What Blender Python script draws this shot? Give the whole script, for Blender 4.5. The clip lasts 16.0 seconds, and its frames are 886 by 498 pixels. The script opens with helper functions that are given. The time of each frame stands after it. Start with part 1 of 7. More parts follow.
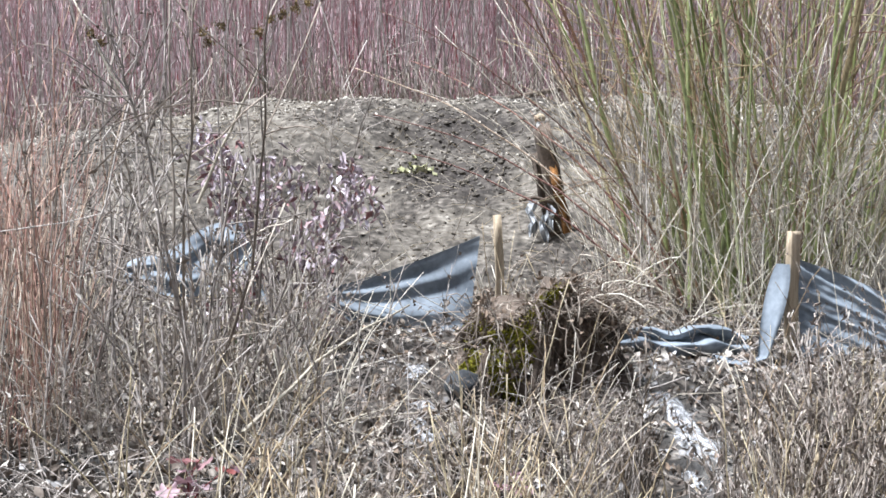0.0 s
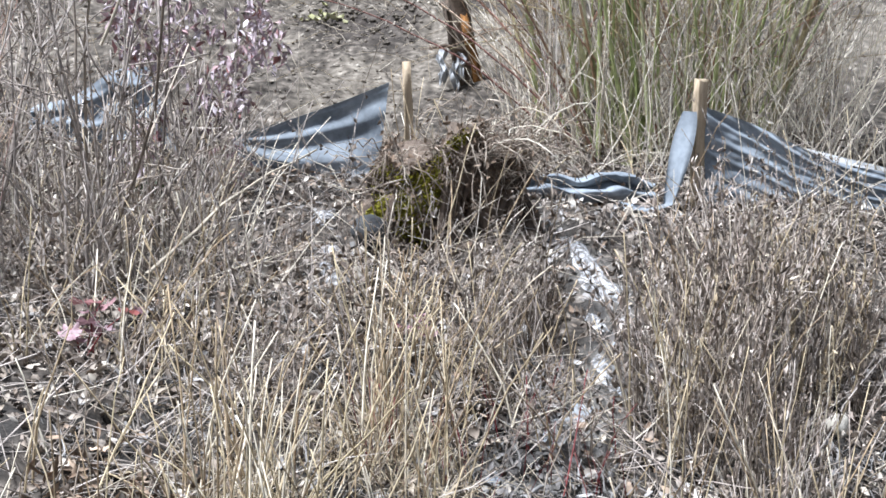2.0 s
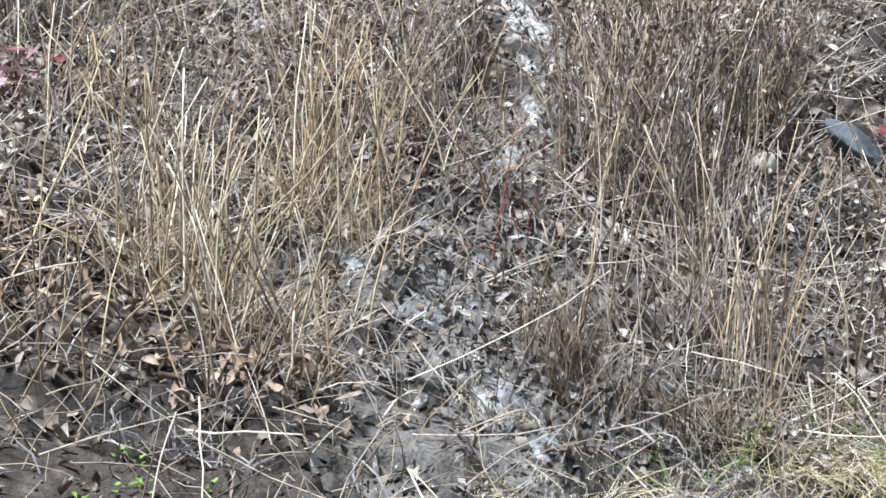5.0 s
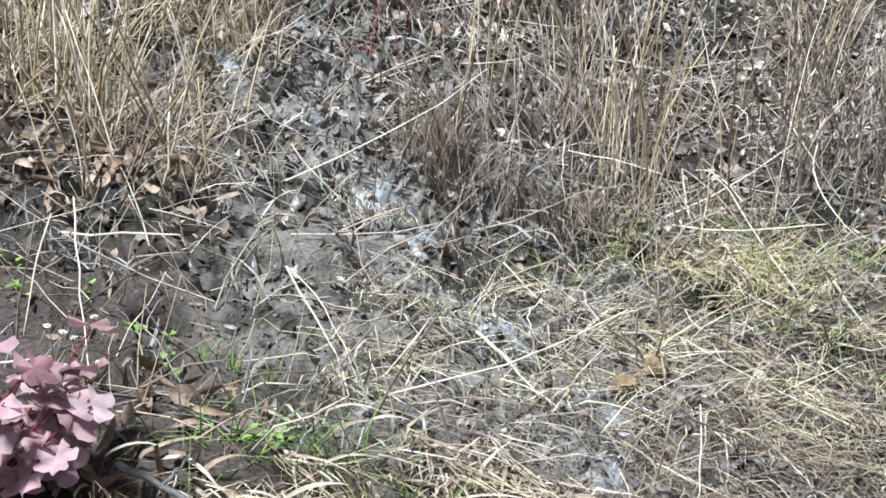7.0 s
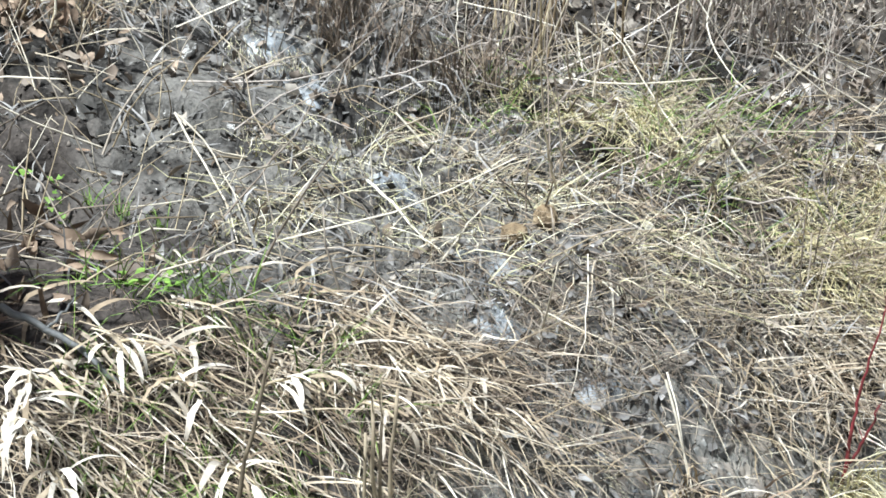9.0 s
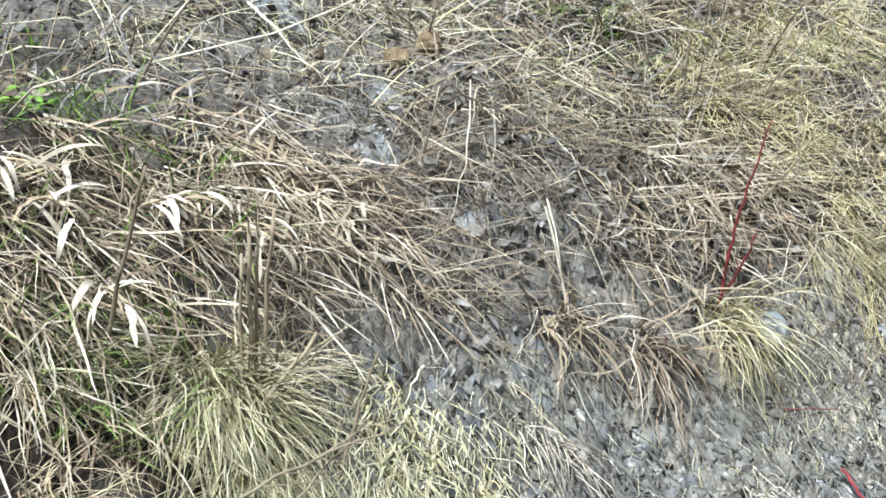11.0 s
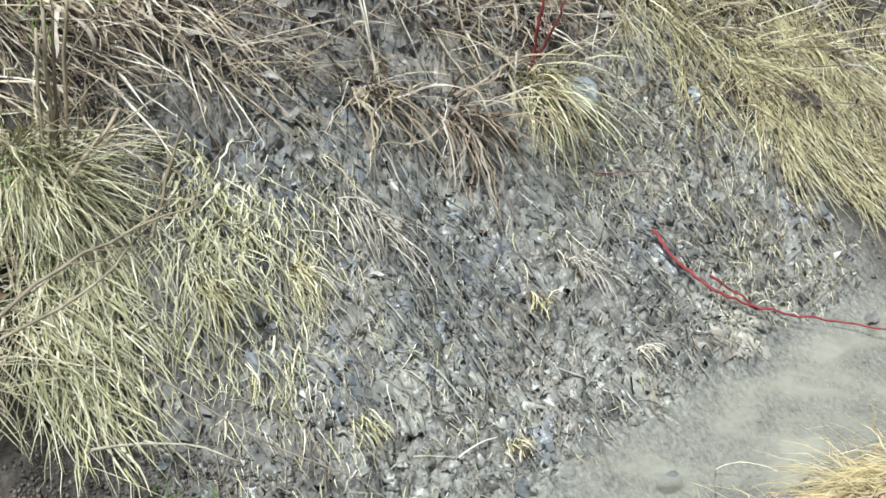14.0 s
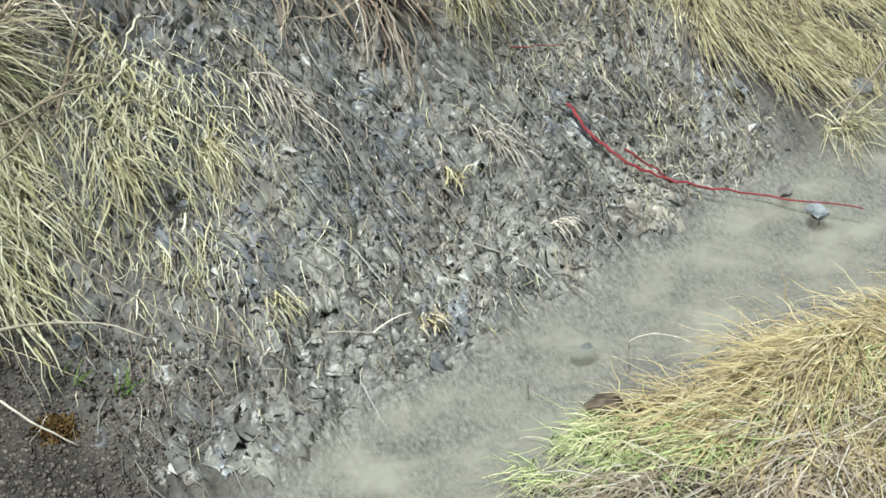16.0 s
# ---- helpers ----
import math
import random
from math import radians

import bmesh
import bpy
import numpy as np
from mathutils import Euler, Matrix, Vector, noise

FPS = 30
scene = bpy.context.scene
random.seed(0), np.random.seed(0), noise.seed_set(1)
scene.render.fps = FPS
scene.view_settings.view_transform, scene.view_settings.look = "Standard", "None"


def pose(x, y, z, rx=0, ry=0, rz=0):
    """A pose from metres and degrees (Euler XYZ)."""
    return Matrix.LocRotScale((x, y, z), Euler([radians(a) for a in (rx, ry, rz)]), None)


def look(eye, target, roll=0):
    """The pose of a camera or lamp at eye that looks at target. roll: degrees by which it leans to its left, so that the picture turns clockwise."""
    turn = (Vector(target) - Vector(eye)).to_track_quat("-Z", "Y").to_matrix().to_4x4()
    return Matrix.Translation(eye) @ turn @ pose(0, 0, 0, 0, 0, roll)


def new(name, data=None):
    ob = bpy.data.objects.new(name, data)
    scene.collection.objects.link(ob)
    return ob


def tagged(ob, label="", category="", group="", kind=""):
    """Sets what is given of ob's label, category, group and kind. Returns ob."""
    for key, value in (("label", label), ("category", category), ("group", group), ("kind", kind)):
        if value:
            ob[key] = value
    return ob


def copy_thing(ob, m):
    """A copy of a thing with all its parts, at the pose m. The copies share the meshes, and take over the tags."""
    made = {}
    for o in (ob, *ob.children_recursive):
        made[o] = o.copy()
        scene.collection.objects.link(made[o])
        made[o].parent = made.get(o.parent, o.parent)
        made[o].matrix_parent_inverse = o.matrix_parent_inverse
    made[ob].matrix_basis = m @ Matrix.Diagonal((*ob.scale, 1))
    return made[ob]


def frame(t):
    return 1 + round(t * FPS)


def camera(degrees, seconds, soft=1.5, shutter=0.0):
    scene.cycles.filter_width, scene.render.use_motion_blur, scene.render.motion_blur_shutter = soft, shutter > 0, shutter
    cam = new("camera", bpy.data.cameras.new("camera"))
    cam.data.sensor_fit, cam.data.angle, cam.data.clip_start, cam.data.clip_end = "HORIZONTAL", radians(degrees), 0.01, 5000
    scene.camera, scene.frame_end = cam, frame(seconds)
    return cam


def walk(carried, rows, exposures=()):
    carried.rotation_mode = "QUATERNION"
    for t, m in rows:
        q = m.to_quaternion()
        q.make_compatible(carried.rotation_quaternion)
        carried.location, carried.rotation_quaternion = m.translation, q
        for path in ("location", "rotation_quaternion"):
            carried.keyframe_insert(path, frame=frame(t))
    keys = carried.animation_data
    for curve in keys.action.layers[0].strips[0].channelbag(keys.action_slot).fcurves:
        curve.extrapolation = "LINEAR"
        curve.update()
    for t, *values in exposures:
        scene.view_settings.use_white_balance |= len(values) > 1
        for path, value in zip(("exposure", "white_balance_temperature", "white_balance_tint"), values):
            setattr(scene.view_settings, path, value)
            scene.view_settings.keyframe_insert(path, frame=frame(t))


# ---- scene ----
cam = camera(28.16, 16.0, 1.65)
walk(cam, [
    (0.0, pose(-0.000, 0.000, 1.620, 87.00, -0.00, -0.00)),
    (0.5, pose(0.013, 0.002, 1.611, 85.32, -0.33, -1.46)),
    (1.0, pose(0.018, 0.006, 1.602, 84.24, -0.35, -1.98)),
    (1.5, pose(0.022, 0.004, 1.598, 83.31, -0.44, -2.35)),
    (2.0, pose(0.028, -0.000, 1.587, 82.31, -0.44, -2.71)),
    (2.5, pose(0.036, -0.004, 1.575, 80.75, -0.36, -3.07)),
    (3.0, pose(0.043, -0.001, 1.568, 79.70, -0.32, -3.17)),
    (5.5, pose(0.014, 0.010, 1.600, 72.05, -0.30, -6.06)),
    (6.0, pose(0.020, 0.009, 1.593, 70.27, -0.56, -7.03)),
    (6.5, pose(0.023, 0.005, 1.587, 68.80, -0.95, -8.16)),
    (7.0, pose(0.026, -0.003, 1.582, 67.72, -0.83, -8.99)),
    (7.5, pose(0.028, -0.002, 1.581, 66.86, -1.18, -9.66)),
    (8.0, pose(0.033, -0.001, 1.572, 65.78, -1.72, -10.23)),
    (8.5, pose(0.037, -0.004, 1.568, 64.38, -2.15, -11.09)),
    (9.0, pose(0.039, -0.010, 1.565, 63.28, -2.66, -11.74)),
    (11.5, pose(0.061, -0.007, 1.535, 56.97, -5.35, -15.35)),
    (12.0, pose(0.068, -0.008, 1.534, 55.69, -5.60, -16.24)),
    (12.5, pose(0.072, -0.008, 1.530, 54.62, -5.94, -17.28)),
    (13.0, pose(0.075, -0.013, 1.528, 53.98, -6.19, -18.18)),
    (13.5, pose(0.081, -0.015, 1.523, 53.00, -6.51, -19.19)),
    (14.0, pose(0.085, -0.016, 1.515, 51.96, -6.57, -20.01)),
    (14.5, pose(0.091, -0.019, 1.516, 50.80, -6.84, -20.53)),
    (15.0, pose(0.096, -0.019, 1.513, 50.23, -7.21, -21.20)),
    (15.5, pose(0.101, -0.020, 1.505, 49.45, -7.40, -21.62)),
    (16.0, pose(0.105, -0.021, 1.503, 48.43, -7.58, -22.20)),
], [(0, 1.18, 5850, 10), (3.0, 1.09, 5800, 11), (5.5, 0.97, 5850, 9), (9, 1.07, 5950, 4), (12.5, 0.78, 5980, 3), (14, 0.70, 6020, 2), (15, 0.66, 6060, 1), (16, 0.47, 6120, 0)])

# an overcast day: a pale, hazy sky and one wide, weak sun
world = bpy.data.worlds.new("sky")
scene.world = world
world.use_nodes = True
wn = world.node_tree
sky = wn.nodes.new("ShaderNodeTexSky")
sky.sky_type = "NISHITA"
sky.sun_disc = False
sky.sun_elevation = radians(68)
sky.sun_rotation = radians(-103)
sky.air_density = 1.0
sky.dust_density = 1.6
sky.ozone_density = 1.0
grey = wn.nodes.new("ShaderNodeHueSaturation")
grey.inputs["Saturation"].default_value = 0.35
wn.links.new(sky.outputs[0], grey.inputs["Color"])
wn.links.new(grey.outputs[0], wn.nodes["Background"].inputs[0])
wn.nodes["Background"].inputs[1].default_value = 0.046
sun = new("sun", bpy.data.lights.new("sun", "SUN"))
sun.data.energy = 4.6
sun.data.angle = radians(13)
sun.data.color = (1.0, 0.98, 0.955)
sun.matrix_basis = look((-2.0, -0.45, 5.0), (0, 0, 0))

# ---- materials ----
def shader(name, rough=0.8, spec=0.3):
    m = bpy.data.materials.new(name)
    m.use_nodes = True
    n = m.node_tree.nodes["Principled BSDF"]
    n.inputs["Roughness"].default_value = rough
    n.inputs["Specular IOR Level"].default_value = spec
    return m, m.node_tree.nodes, m.node_tree.links, n


def ramp(nodes, stops):
    r = nodes.new("ShaderNodeValToRGB")
    while len(r.color_ramp.elements) < len(stops):
        r.color_ramp.elements.new(0.5)
    for e, (p, c) in zip(r.color_ramp.elements, stops):
        e.position, e.color = p, (*c, 1)
    return r


def noise_node(nodes, links, scale, detail=4, stretch=None):
    t = nodes.new("ShaderNodeTexNoise")
    t.inputs["Scale"].default_value, t.inputs["Detail"].default_value = scale, detail
    c = nodes.new("ShaderNodeTexCoord")
    if stretch:
        mp = nodes.new("ShaderNodeMapping")
        mp.inputs["Scale"].default_value = stretch
        links.new(c.outputs["Object"], mp.inputs[0])
        links.new(mp.outputs[0], t.inputs[0])
    else:
        links.new(c.outputs["Object"], t.inputs[0])
    return t


def plant(name, colours, rough=0.8, spec=0.12, grain=60, leaf=False):
    """Dry or living plant matter: a colour of its own for every blade, twig or leaf, and a fine grain along it."""
    m, nodes, links, out = shader(name, rough, spec)
    geo = nodes.new("ShaderNodeNewGeometry")
    info = nodes.new("ShaderNodeObjectInfo")
    add = nodes.new("ShaderNodeMath")
    links.new(geo.outputs["Random Per Island"], add.inputs[0])
    links.new(info.outputs["Random"], add.inputs[1])
    fr = nodes.new("ShaderNodeMath")
    fr.operation = "FRACT"
    links.new(add.outputs[0], fr.inputs[0])
    r = ramp(nodes, [(i / max(1, len(colours) - 1), c) for i, c in enumerate(colours)])
    links.new(fr.outputs[0], r.inputs[0])
    t = noise_node(nodes, links, grain, 3)
    v = nodes.new("ShaderNodeMapRange")
    v.inputs["From Min"].default_value, v.inputs["From Max"].default_value = 0.3, 0.7
    v.inputs["To Min"].default_value, v.inputs["To Max"].default_value = 0.66, 1.22
    links.new(t.outputs["Fac"], v.inputs["Value"])
    tone = nodes.new("ShaderNodeMapRange")
    tone.inputs["To Min"].default_value, tone.inputs["To Max"].default_value = 0.74, 1.24
    links.new(info.outputs["Random"], tone.inputs["Value"])
    both_tones = nodes.new("ShaderNodeMath")
    both_tones.operation = "MULTIPLY"
    links.new(v.outputs[0], both_tones.inputs[0])
    links.new(tone.outputs[0], both_tones.inputs[1])
    mul = nodes.new("ShaderNodeMix")
    mul.data_type, mul.blend_type = "RGBA", "MULTIPLY"
    mul.inputs[0].default_value = 1
    links.new(r.outputs[0], mul.inputs[6])
    links.new(both_tones.outputs[0], mul.inputs[7])
    links.new(mul.outputs[2], out.inputs["Base Color"])
    if leaf:
        tl = nodes.new("ShaderNodeBsdfTranslucent")
        mx = nodes.new("ShaderNodeMixShader")
        mx.inputs[0].default_value = 0.25
        links.new(mul.outputs[2], tl.inputs[0])
        links.new(out.outputs[0], mx.inputs[1])
        links.new(tl.outputs[0], mx.inputs[2])
        links.new(mx.outputs[0], nodes["Material Output"].inputs[0])
    return m


def mottled(name, dark, light, scale=8, rough=0.85, spec=0.3, bump=0.4, stretch=None, third=None):
    """Stone, bark, wood or cloth: two noises for stain and grain, with relief."""
    m, nodes, links, out = shader(name, rough, spec)
    a, b = noise_node(nodes, links, scale, 6, stretch), noise_node(nodes, links, scale * 9, 4, stretch)
    mix = nodes.new("ShaderNodeMath")
    mix.operation = "MULTIPLY_ADD"
    links.new(b.outputs["Fac"], mix.inputs[0])
    mix.inputs[1].default_value = 0.45
    links.new(a.outputs["Fac"], mix.inputs[2])
    stops = [(0.45, dark), (0.95, light)] if third is None else [(0.45, dark), (0.72, third), (0.95, light)]
    r = ramp(nodes, stops)
    links.new(mix.outputs[0], r.inputs[0])
    links.new(r.outputs[0], out.inputs["Base Color"])
    bp = nodes.new("ShaderNodeBump")
    bp.inputs["Strength"].default_value, bp.inputs["Distance"].default_value = bump, 0.01
    links.new(mix.outputs[0], bp.inputs["Height"])
    links.new(bp.outputs[0], out.inputs["Normal"])
    return m


GOLD = plant("golden_stalk", [(0.20, 0.14, 0.085), (0.66, 0.56, 0.38), (0.36, 0.27, 0.17), (0.82, 0.76, 0.62), (0.30, 0.22, 0.14), (0.54, 0.46, 0.30)])
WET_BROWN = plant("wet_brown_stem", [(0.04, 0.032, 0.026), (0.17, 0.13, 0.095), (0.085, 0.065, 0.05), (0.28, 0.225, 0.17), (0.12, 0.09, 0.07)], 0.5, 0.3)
WEED = plant("shaggy_weed", [(0.15, 0.12, 0.10), (0.54, 0.465, 0.405), (0.33, 0.27, 0.235), (0.74, 0.67, 0.60), (0.44, 0.365, 0.315)])
STRAW = plant("straw", [(0.20, 0.155, 0.105), (0.50, 0.42, 0.29), (0.34, 0.27, 0.18), (0.68, 0.62, 0.51), (0.42, 0.34, 0.23)])
TAN = plant("tan_grass", [(0.19, 0.14, 0.095), (0.48, 0.405, 0.295), (0.32, 0.25, 0.175), (0.73, 0.67, 0.575), (0.26, 0.20, 0.14), (0.55, 0.475, 0.365)])
YELLOW = plant("yellow_grass", [(0.26, 0.22, 0.11), (0.66, 0.595, 0.36), (0.43, 0.385, 0.20), (0.78, 0.73, 0.53), (0.53, 0.465, 0.26), (0.32, 0.255, 0.15)])
SEDGE = plant("sedge", [(0.16, 0.145, 0.08), (0.59, 0.55, 0.39), (0.34, 0.32, 0.175), (0.75, 0.71, 0.56), (0.27, 0.265, 0.13), (0.51, 0.47, 0.305)])
GREEN = plant("green_grass", [(0.12, 0.22, 0.05), (0.24, 0.33, 0.09), (0.17, 0.28, 0.08)])
GREY_STEM = plant("grey_stem", [(0.13, 0.11, 0.095), (0.44, 0.39, 0.35), (0.26, 0.225, 0.20), (0.64, 0.58, 0.53), (0.36, 0.31, 0.275)])
BROWN_STEM = plant("brown_stem", [(0.10, 0.082, 0.066), (0.33, 0.275, 0.225), (0.20, 0.166, 0.135), (0.49, 0.43, 0.36), (0.26, 0.21, 0.17)])
RED_STEM = plant("red_stem", [(0.16, 0.025, 0.03), (0.24, 0.045, 0.05), (0.20, 0.06, 0.055)], 0.7, 0.2)
RUST_STEM = plant("rust_stem", [(0.36, 0.19, 0.15), (0.48, 0.32, 0.25), (0.46, 0.37, 0.28), (0.26, 0.13, 0.11), (0.36, 0.30, 0.26)])
PINK_STEM = plant("dusty_red_stem", [(0.36, 0.20, 0.215), (0.42, 0.29, 0.30), (0.46, 0.40, 0.40), (0.38, 0.22, 0.235), (0.54, 0.49, 0.48)])
WILLOW = plant("willow_bark", [(0.21, 0.25, 0.085), (0.40, 0.44, 0.20), (0.30, 0.34, 0.13), (0.50, 0.52, 0.30), (0.38, 0.36, 0.20)], 0.55, 0.35, 30)
WILLOW_TWIG = plant("willow_twig", [(0.32, 0.24, 0.14), (0.40, 0.35, 0.20), (0.32, 0.17, 0.12), (0.52, 0.46, 0.34)], 0.6)
LITTER = plant("leaf_litter", [(0.10, 0.08, 0.068), (0.28, 0.235, 0.195), (0.17, 0.14, 0.115), (0.44, 0.395, 0.345), (0.23, 0.185, 0.15), (0.34, 0.29, 0.24), (0.64, 0.60, 0.54)], 0.7)
GREY_LEAF = plant("grey_dead_leaf", [(0.10, 0.095, 0.09), (0.32, 0.31, 0.30), (0.20, 0.185, 0.175), (0.52, 0.51, 0.50)], 0.6, 0.25)
PURPLE_LEAF = plant("purple_dead_leaf", [(0.40, 0.33, 0.36), (0.58, 0.52, 0.56), (0.33, 0.24, 0.26), (0.66, 0.61, 0.65), (0.28, 0.13, 0.12), (0.48, 0.41, 0.44)], 0.9, 0.08)
RED_LEAF = plant("red_leaf", [(0.28, 0.15, 0.17), (0.42, 0.29, 0.32), (0.34, 0.20, 0.23), (0.48, 0.36, 0.39), (0.24, 0.06, 0.05)], 0.5, 0.4, 40, True)
PALE_LEAF = plant("bleached_leaf", [(0.38, 0.32, 0.25), (0.66, 0.61, 0.53), (0.50, 0.43, 0.35)], 0.6)
GREEN_LEAF = plant("small_green_leaf", [(0.16, 0.30, 0.05), (0.26, 0.42, 0.09)], 0.5, 0.4, 40, True)
MOSS = plant("moss", [(0.17, 0.17, 0.02), (0.34, 0.32, 0.045), (0.25, 0.235, 0.035), (0.13, 0.11, 0.02)], 0.95, 0.1)
DARK_STONE = mottled("dark_stone", (0.020, 0.022, 0.025), (0.085, 0.09, 0.095), 9, 0.8, 0.3, 0.5)
STRAW_PALE = plant("bleached_straw", [(0.40, 0.345, 0.265), (0.68, 0.63, 0.54), (0.54, 0.48, 0.38)])
LEAF_BROWN = plant("brown_dead_leaf", [(0.10, 0.072, 0.052), (0.30, 0.225, 0.165), (0.18, 0.13, 0.095), (0.44, 0.35, 0.27), (0.24, 0.165, 0.115)], 0.8)
TWIG_BARK = plant("twig_bark", [(0.15, 0.122, 0.085), (0.32, 0.27, 0.195), (0.23, 0.19, 0.135), (0.40, 0.345, 0.26)], 0.7)
YELLOW_GREEN = plant("yellow_green_leaf", [(0.34, 0.34, 0.18), (0.52, 0.51, 0.33), (0.42, 0.41, 0.24)], 0.6)
PETAL = plant("white_petal", [(0.72, 0.68, 0.66), (0.82, 0.80, 0.76)], 0.6)
FABRIC = mottled("woven_fabric", (0.115, 0.135, 0.158), (0.31, 0.35, 0.39), 5, 0.75, 0.2, 0.2)
SCRAP = mottled("muddy_fabric", (0.26, 0.275, 0.29), (0.56, 0.57, 0.58), 14, 0.9, 0.3, 0.3)
PALE_FABRIC = mottled("light_grey_fabric", (0.38, 0.40, 0.41), (0.6, 0.62, 0.64), 5, 0.5, 0.4, 0.2)
STAKE_WOOD = mottled("weathered_lumber", (0.27, 0.20, 0.13), (0.58, 0.48, 0.345), 6, 0.8, 0.2, 0.6, (12, 12, 0.8))
ROTTEN = mottled("rotten_wood", (0.03, 0.02, 0.013), (0.36, 0.17, 0.055), 5, 0.9, 0.2, 0.8, (9, 9, 1.2))
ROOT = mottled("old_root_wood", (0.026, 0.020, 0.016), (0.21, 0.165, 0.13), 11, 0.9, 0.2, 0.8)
STONE = mottled("grey_stone", (0.06, 0.065, 0.07), (0.22, 0.225, 0.23), 9, 0.7, 0.4, 0.4)
BLUE_STONE = mottled("blue_grey_stone", (0.045, 0.055, 0.065), (0.17, 0.20, 0.23), 9, 0.7, 0.4, 0.35)
WET_STONE = mottled("wet_pale_stone", (0.24, 0.27, 0.29), (0.50, 0.53, 0.55), 9, 0.25, 0.5, 0.3)
PALE_STONE = mottled("pale_stone", (0.48, 0.44, 0.36), (0.74, 0.71, 0.63), 10, 0.7, 0.3, 0.3)
HUSK = mottled("tan_husk", (0.05, 0.036, 0.025), (0.42, 0.34, 0.22), 40, 0.85, 0.15, 0.9, None, (0.25, 0.185, 0.115))
BROWN_MOSS = plant("brown_moss", [(0.05, 0.03, 0.015), (0.20, 0.125, 0.05), (0.12, 0.075, 0.03), (0.28, 0.19, 0.08)], 0.95, 0.1)
WHITE_PAINT = mottled("white_paint", (0.62, 0.61, 0.58), (0.82, 0.81, 0.78), 12, 0.6, 0.4, 0.15)
DARK_BARK = mottled("dark_wet_bark", (0.05, 0.053, 0.054), (0.19, 0.195, 0.195), 14, 0.6, 0.3, 0.5)


def ground_material():
    """Litter and soil on the slope, grey wet mud on the bank and along the trickle, by the masks that lie on the ground."""
    m, nodes, links, out = shader("soil_and_mud", 0.9, 0.3)

    def mask(key):
        a = nodes.new("ShaderNodeAttribute")
        a.attribute_name = key
        return a.outputs["Fac"]

    def blend(fac, a, b):
        x = nodes.new("ShaderNodeMix")
        x.data_type = "RGBA"
        links.new(fac, x.inputs[0])
        links.new(a, x.inputs[6])
        links.new(b, x.inputs[7])
        return x.outputs[2]

    big, mid, fine = noise_node(nodes, links, 3, 5), noise_node(nodes, links, 22, 6), noise_node(nodes, links, 120, 4)
    long = noise_node(nodes, links, 150, 8, (1.25, 0.8, 1.0))
    long.inputs["Roughness"].default_value = 0.62
    stain = nodes.new("ShaderNodeMath")
    stain.operation = "MULTIPLY_ADD"
    links.new(noise_node(nodes, links, 6, 6).outputs["Fac"], stain.inputs[0])
    stain.inputs[1].default_value = 0.32
    links.new(long.outputs["Fac"], stain.inputs[2])
    litter = ramp(nodes, [(0.38, (0.020, 0.017, 0.014)), (0.52, (0.060, 0.051, 0.043)), (0.64, (0.15, 0.13, 0.11)), (0.76, (0.42, 0.38, 0.33))])
    links.new(mid.outputs["Fac"], litter.inputs[0])
    soil = ramp(nodes, [(0.30, (0.030, 0.025, 0.022)), (0.60, (0.066, 0.056, 0.050)), (0.80, (0.13, 0.113, 0.10))])
    links.new(fine.outputs["Fac"], soil.inputs[0])
    mud = ramp(nodes, [(0.47, (0.052, 0.052, 0.051)), (0.58, (0.145, 0.142, 0.134)), (0.70, (0.205, 0.199, 0.183)), (0.86, (0.29, 0.28, 0.25))])
    links.new(stain.outputs[0], mud.inputs[0])
    sand = ramp(nodes, [(0.34, (0.06, 0.052, 0.043)), (0.47, (0.13, 0.114, 0.093)), (0.60, (0.20, 0.178, 0.148)), (0.76, (0.36, 0.33, 0.28))])
    links.new(mid.outputs["Fac"], sand.inputs[0])
    brush = ramp(nodes, [(0.3, (0.30, 0.19, 0.195)), (0.7, (0.42, 0.32, 0.32))])
    links.new(big.outputs["Fac"], brush.inputs[0])
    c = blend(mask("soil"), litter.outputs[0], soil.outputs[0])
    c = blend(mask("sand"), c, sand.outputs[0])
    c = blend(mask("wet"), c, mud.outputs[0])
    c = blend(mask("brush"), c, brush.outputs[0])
    # near-black muck; in the hollows it is shade put into the colour
    muck_and_shade = ramp(nodes, [(0.3, (0.012, 0.011, 0.010)), (0.7, (0.05, 0.046, 0.042))])
    links.new(fine.outputs["Fac"], muck_and_shade.inputs[0])
    c = blend(mask("muck_and_shade"), c, muck_and_shade.outputs[0])
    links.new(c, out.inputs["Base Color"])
    rr = nodes.new("ShaderNodeMapRange")
    rr.inputs["To Min"].default_value, rr.inputs["To Max"].default_value = 0.92, 0.34
    slick = nodes.new("ShaderNodeMapRange")
    slick.inputs["From Min"].default_value, slick.inputs["From Max"].default_value = 0.42, 0.60
    slick.inputs["To Min"].default_value, slick.inputs["To Max"].default_value = 0.8, 1.25
    links.new(noise_node(nodes, links, 14, 4).outputs["Fac"], slick.inputs["Value"])
    film = nodes.new("ShaderNodeMath")
    film.operation = "MULTIPLY"
    links.new(mask("wet"), film.inputs[0])
    links.new(slick.outputs[0], film.inputs[1])
    rr.clamp = False
    links.new(film.outputs[0], rr.inputs["Value"])
    links.new(rr.outputs[0], out.inputs["Roughness"])
    h = nodes.new("ShaderNodeMath")
    h.operation = "MULTIPLY_ADD"
    links.new(fine.outputs["Fac"], h.inputs[0])
    h.inputs[1].default_value = 0.35
    links.new(mid.outputs["Fac"], h.inputs[2])
    bp = nodes.new("ShaderNodeBump")
    bp.inputs["Strength"].default_value, bp.inputs["Distance"].default_value = 0.9, 0.012
    links.new(h.outputs[0], bp.inputs["Height"])
    links.new(bp.outputs[0], out.inputs["Normal"])
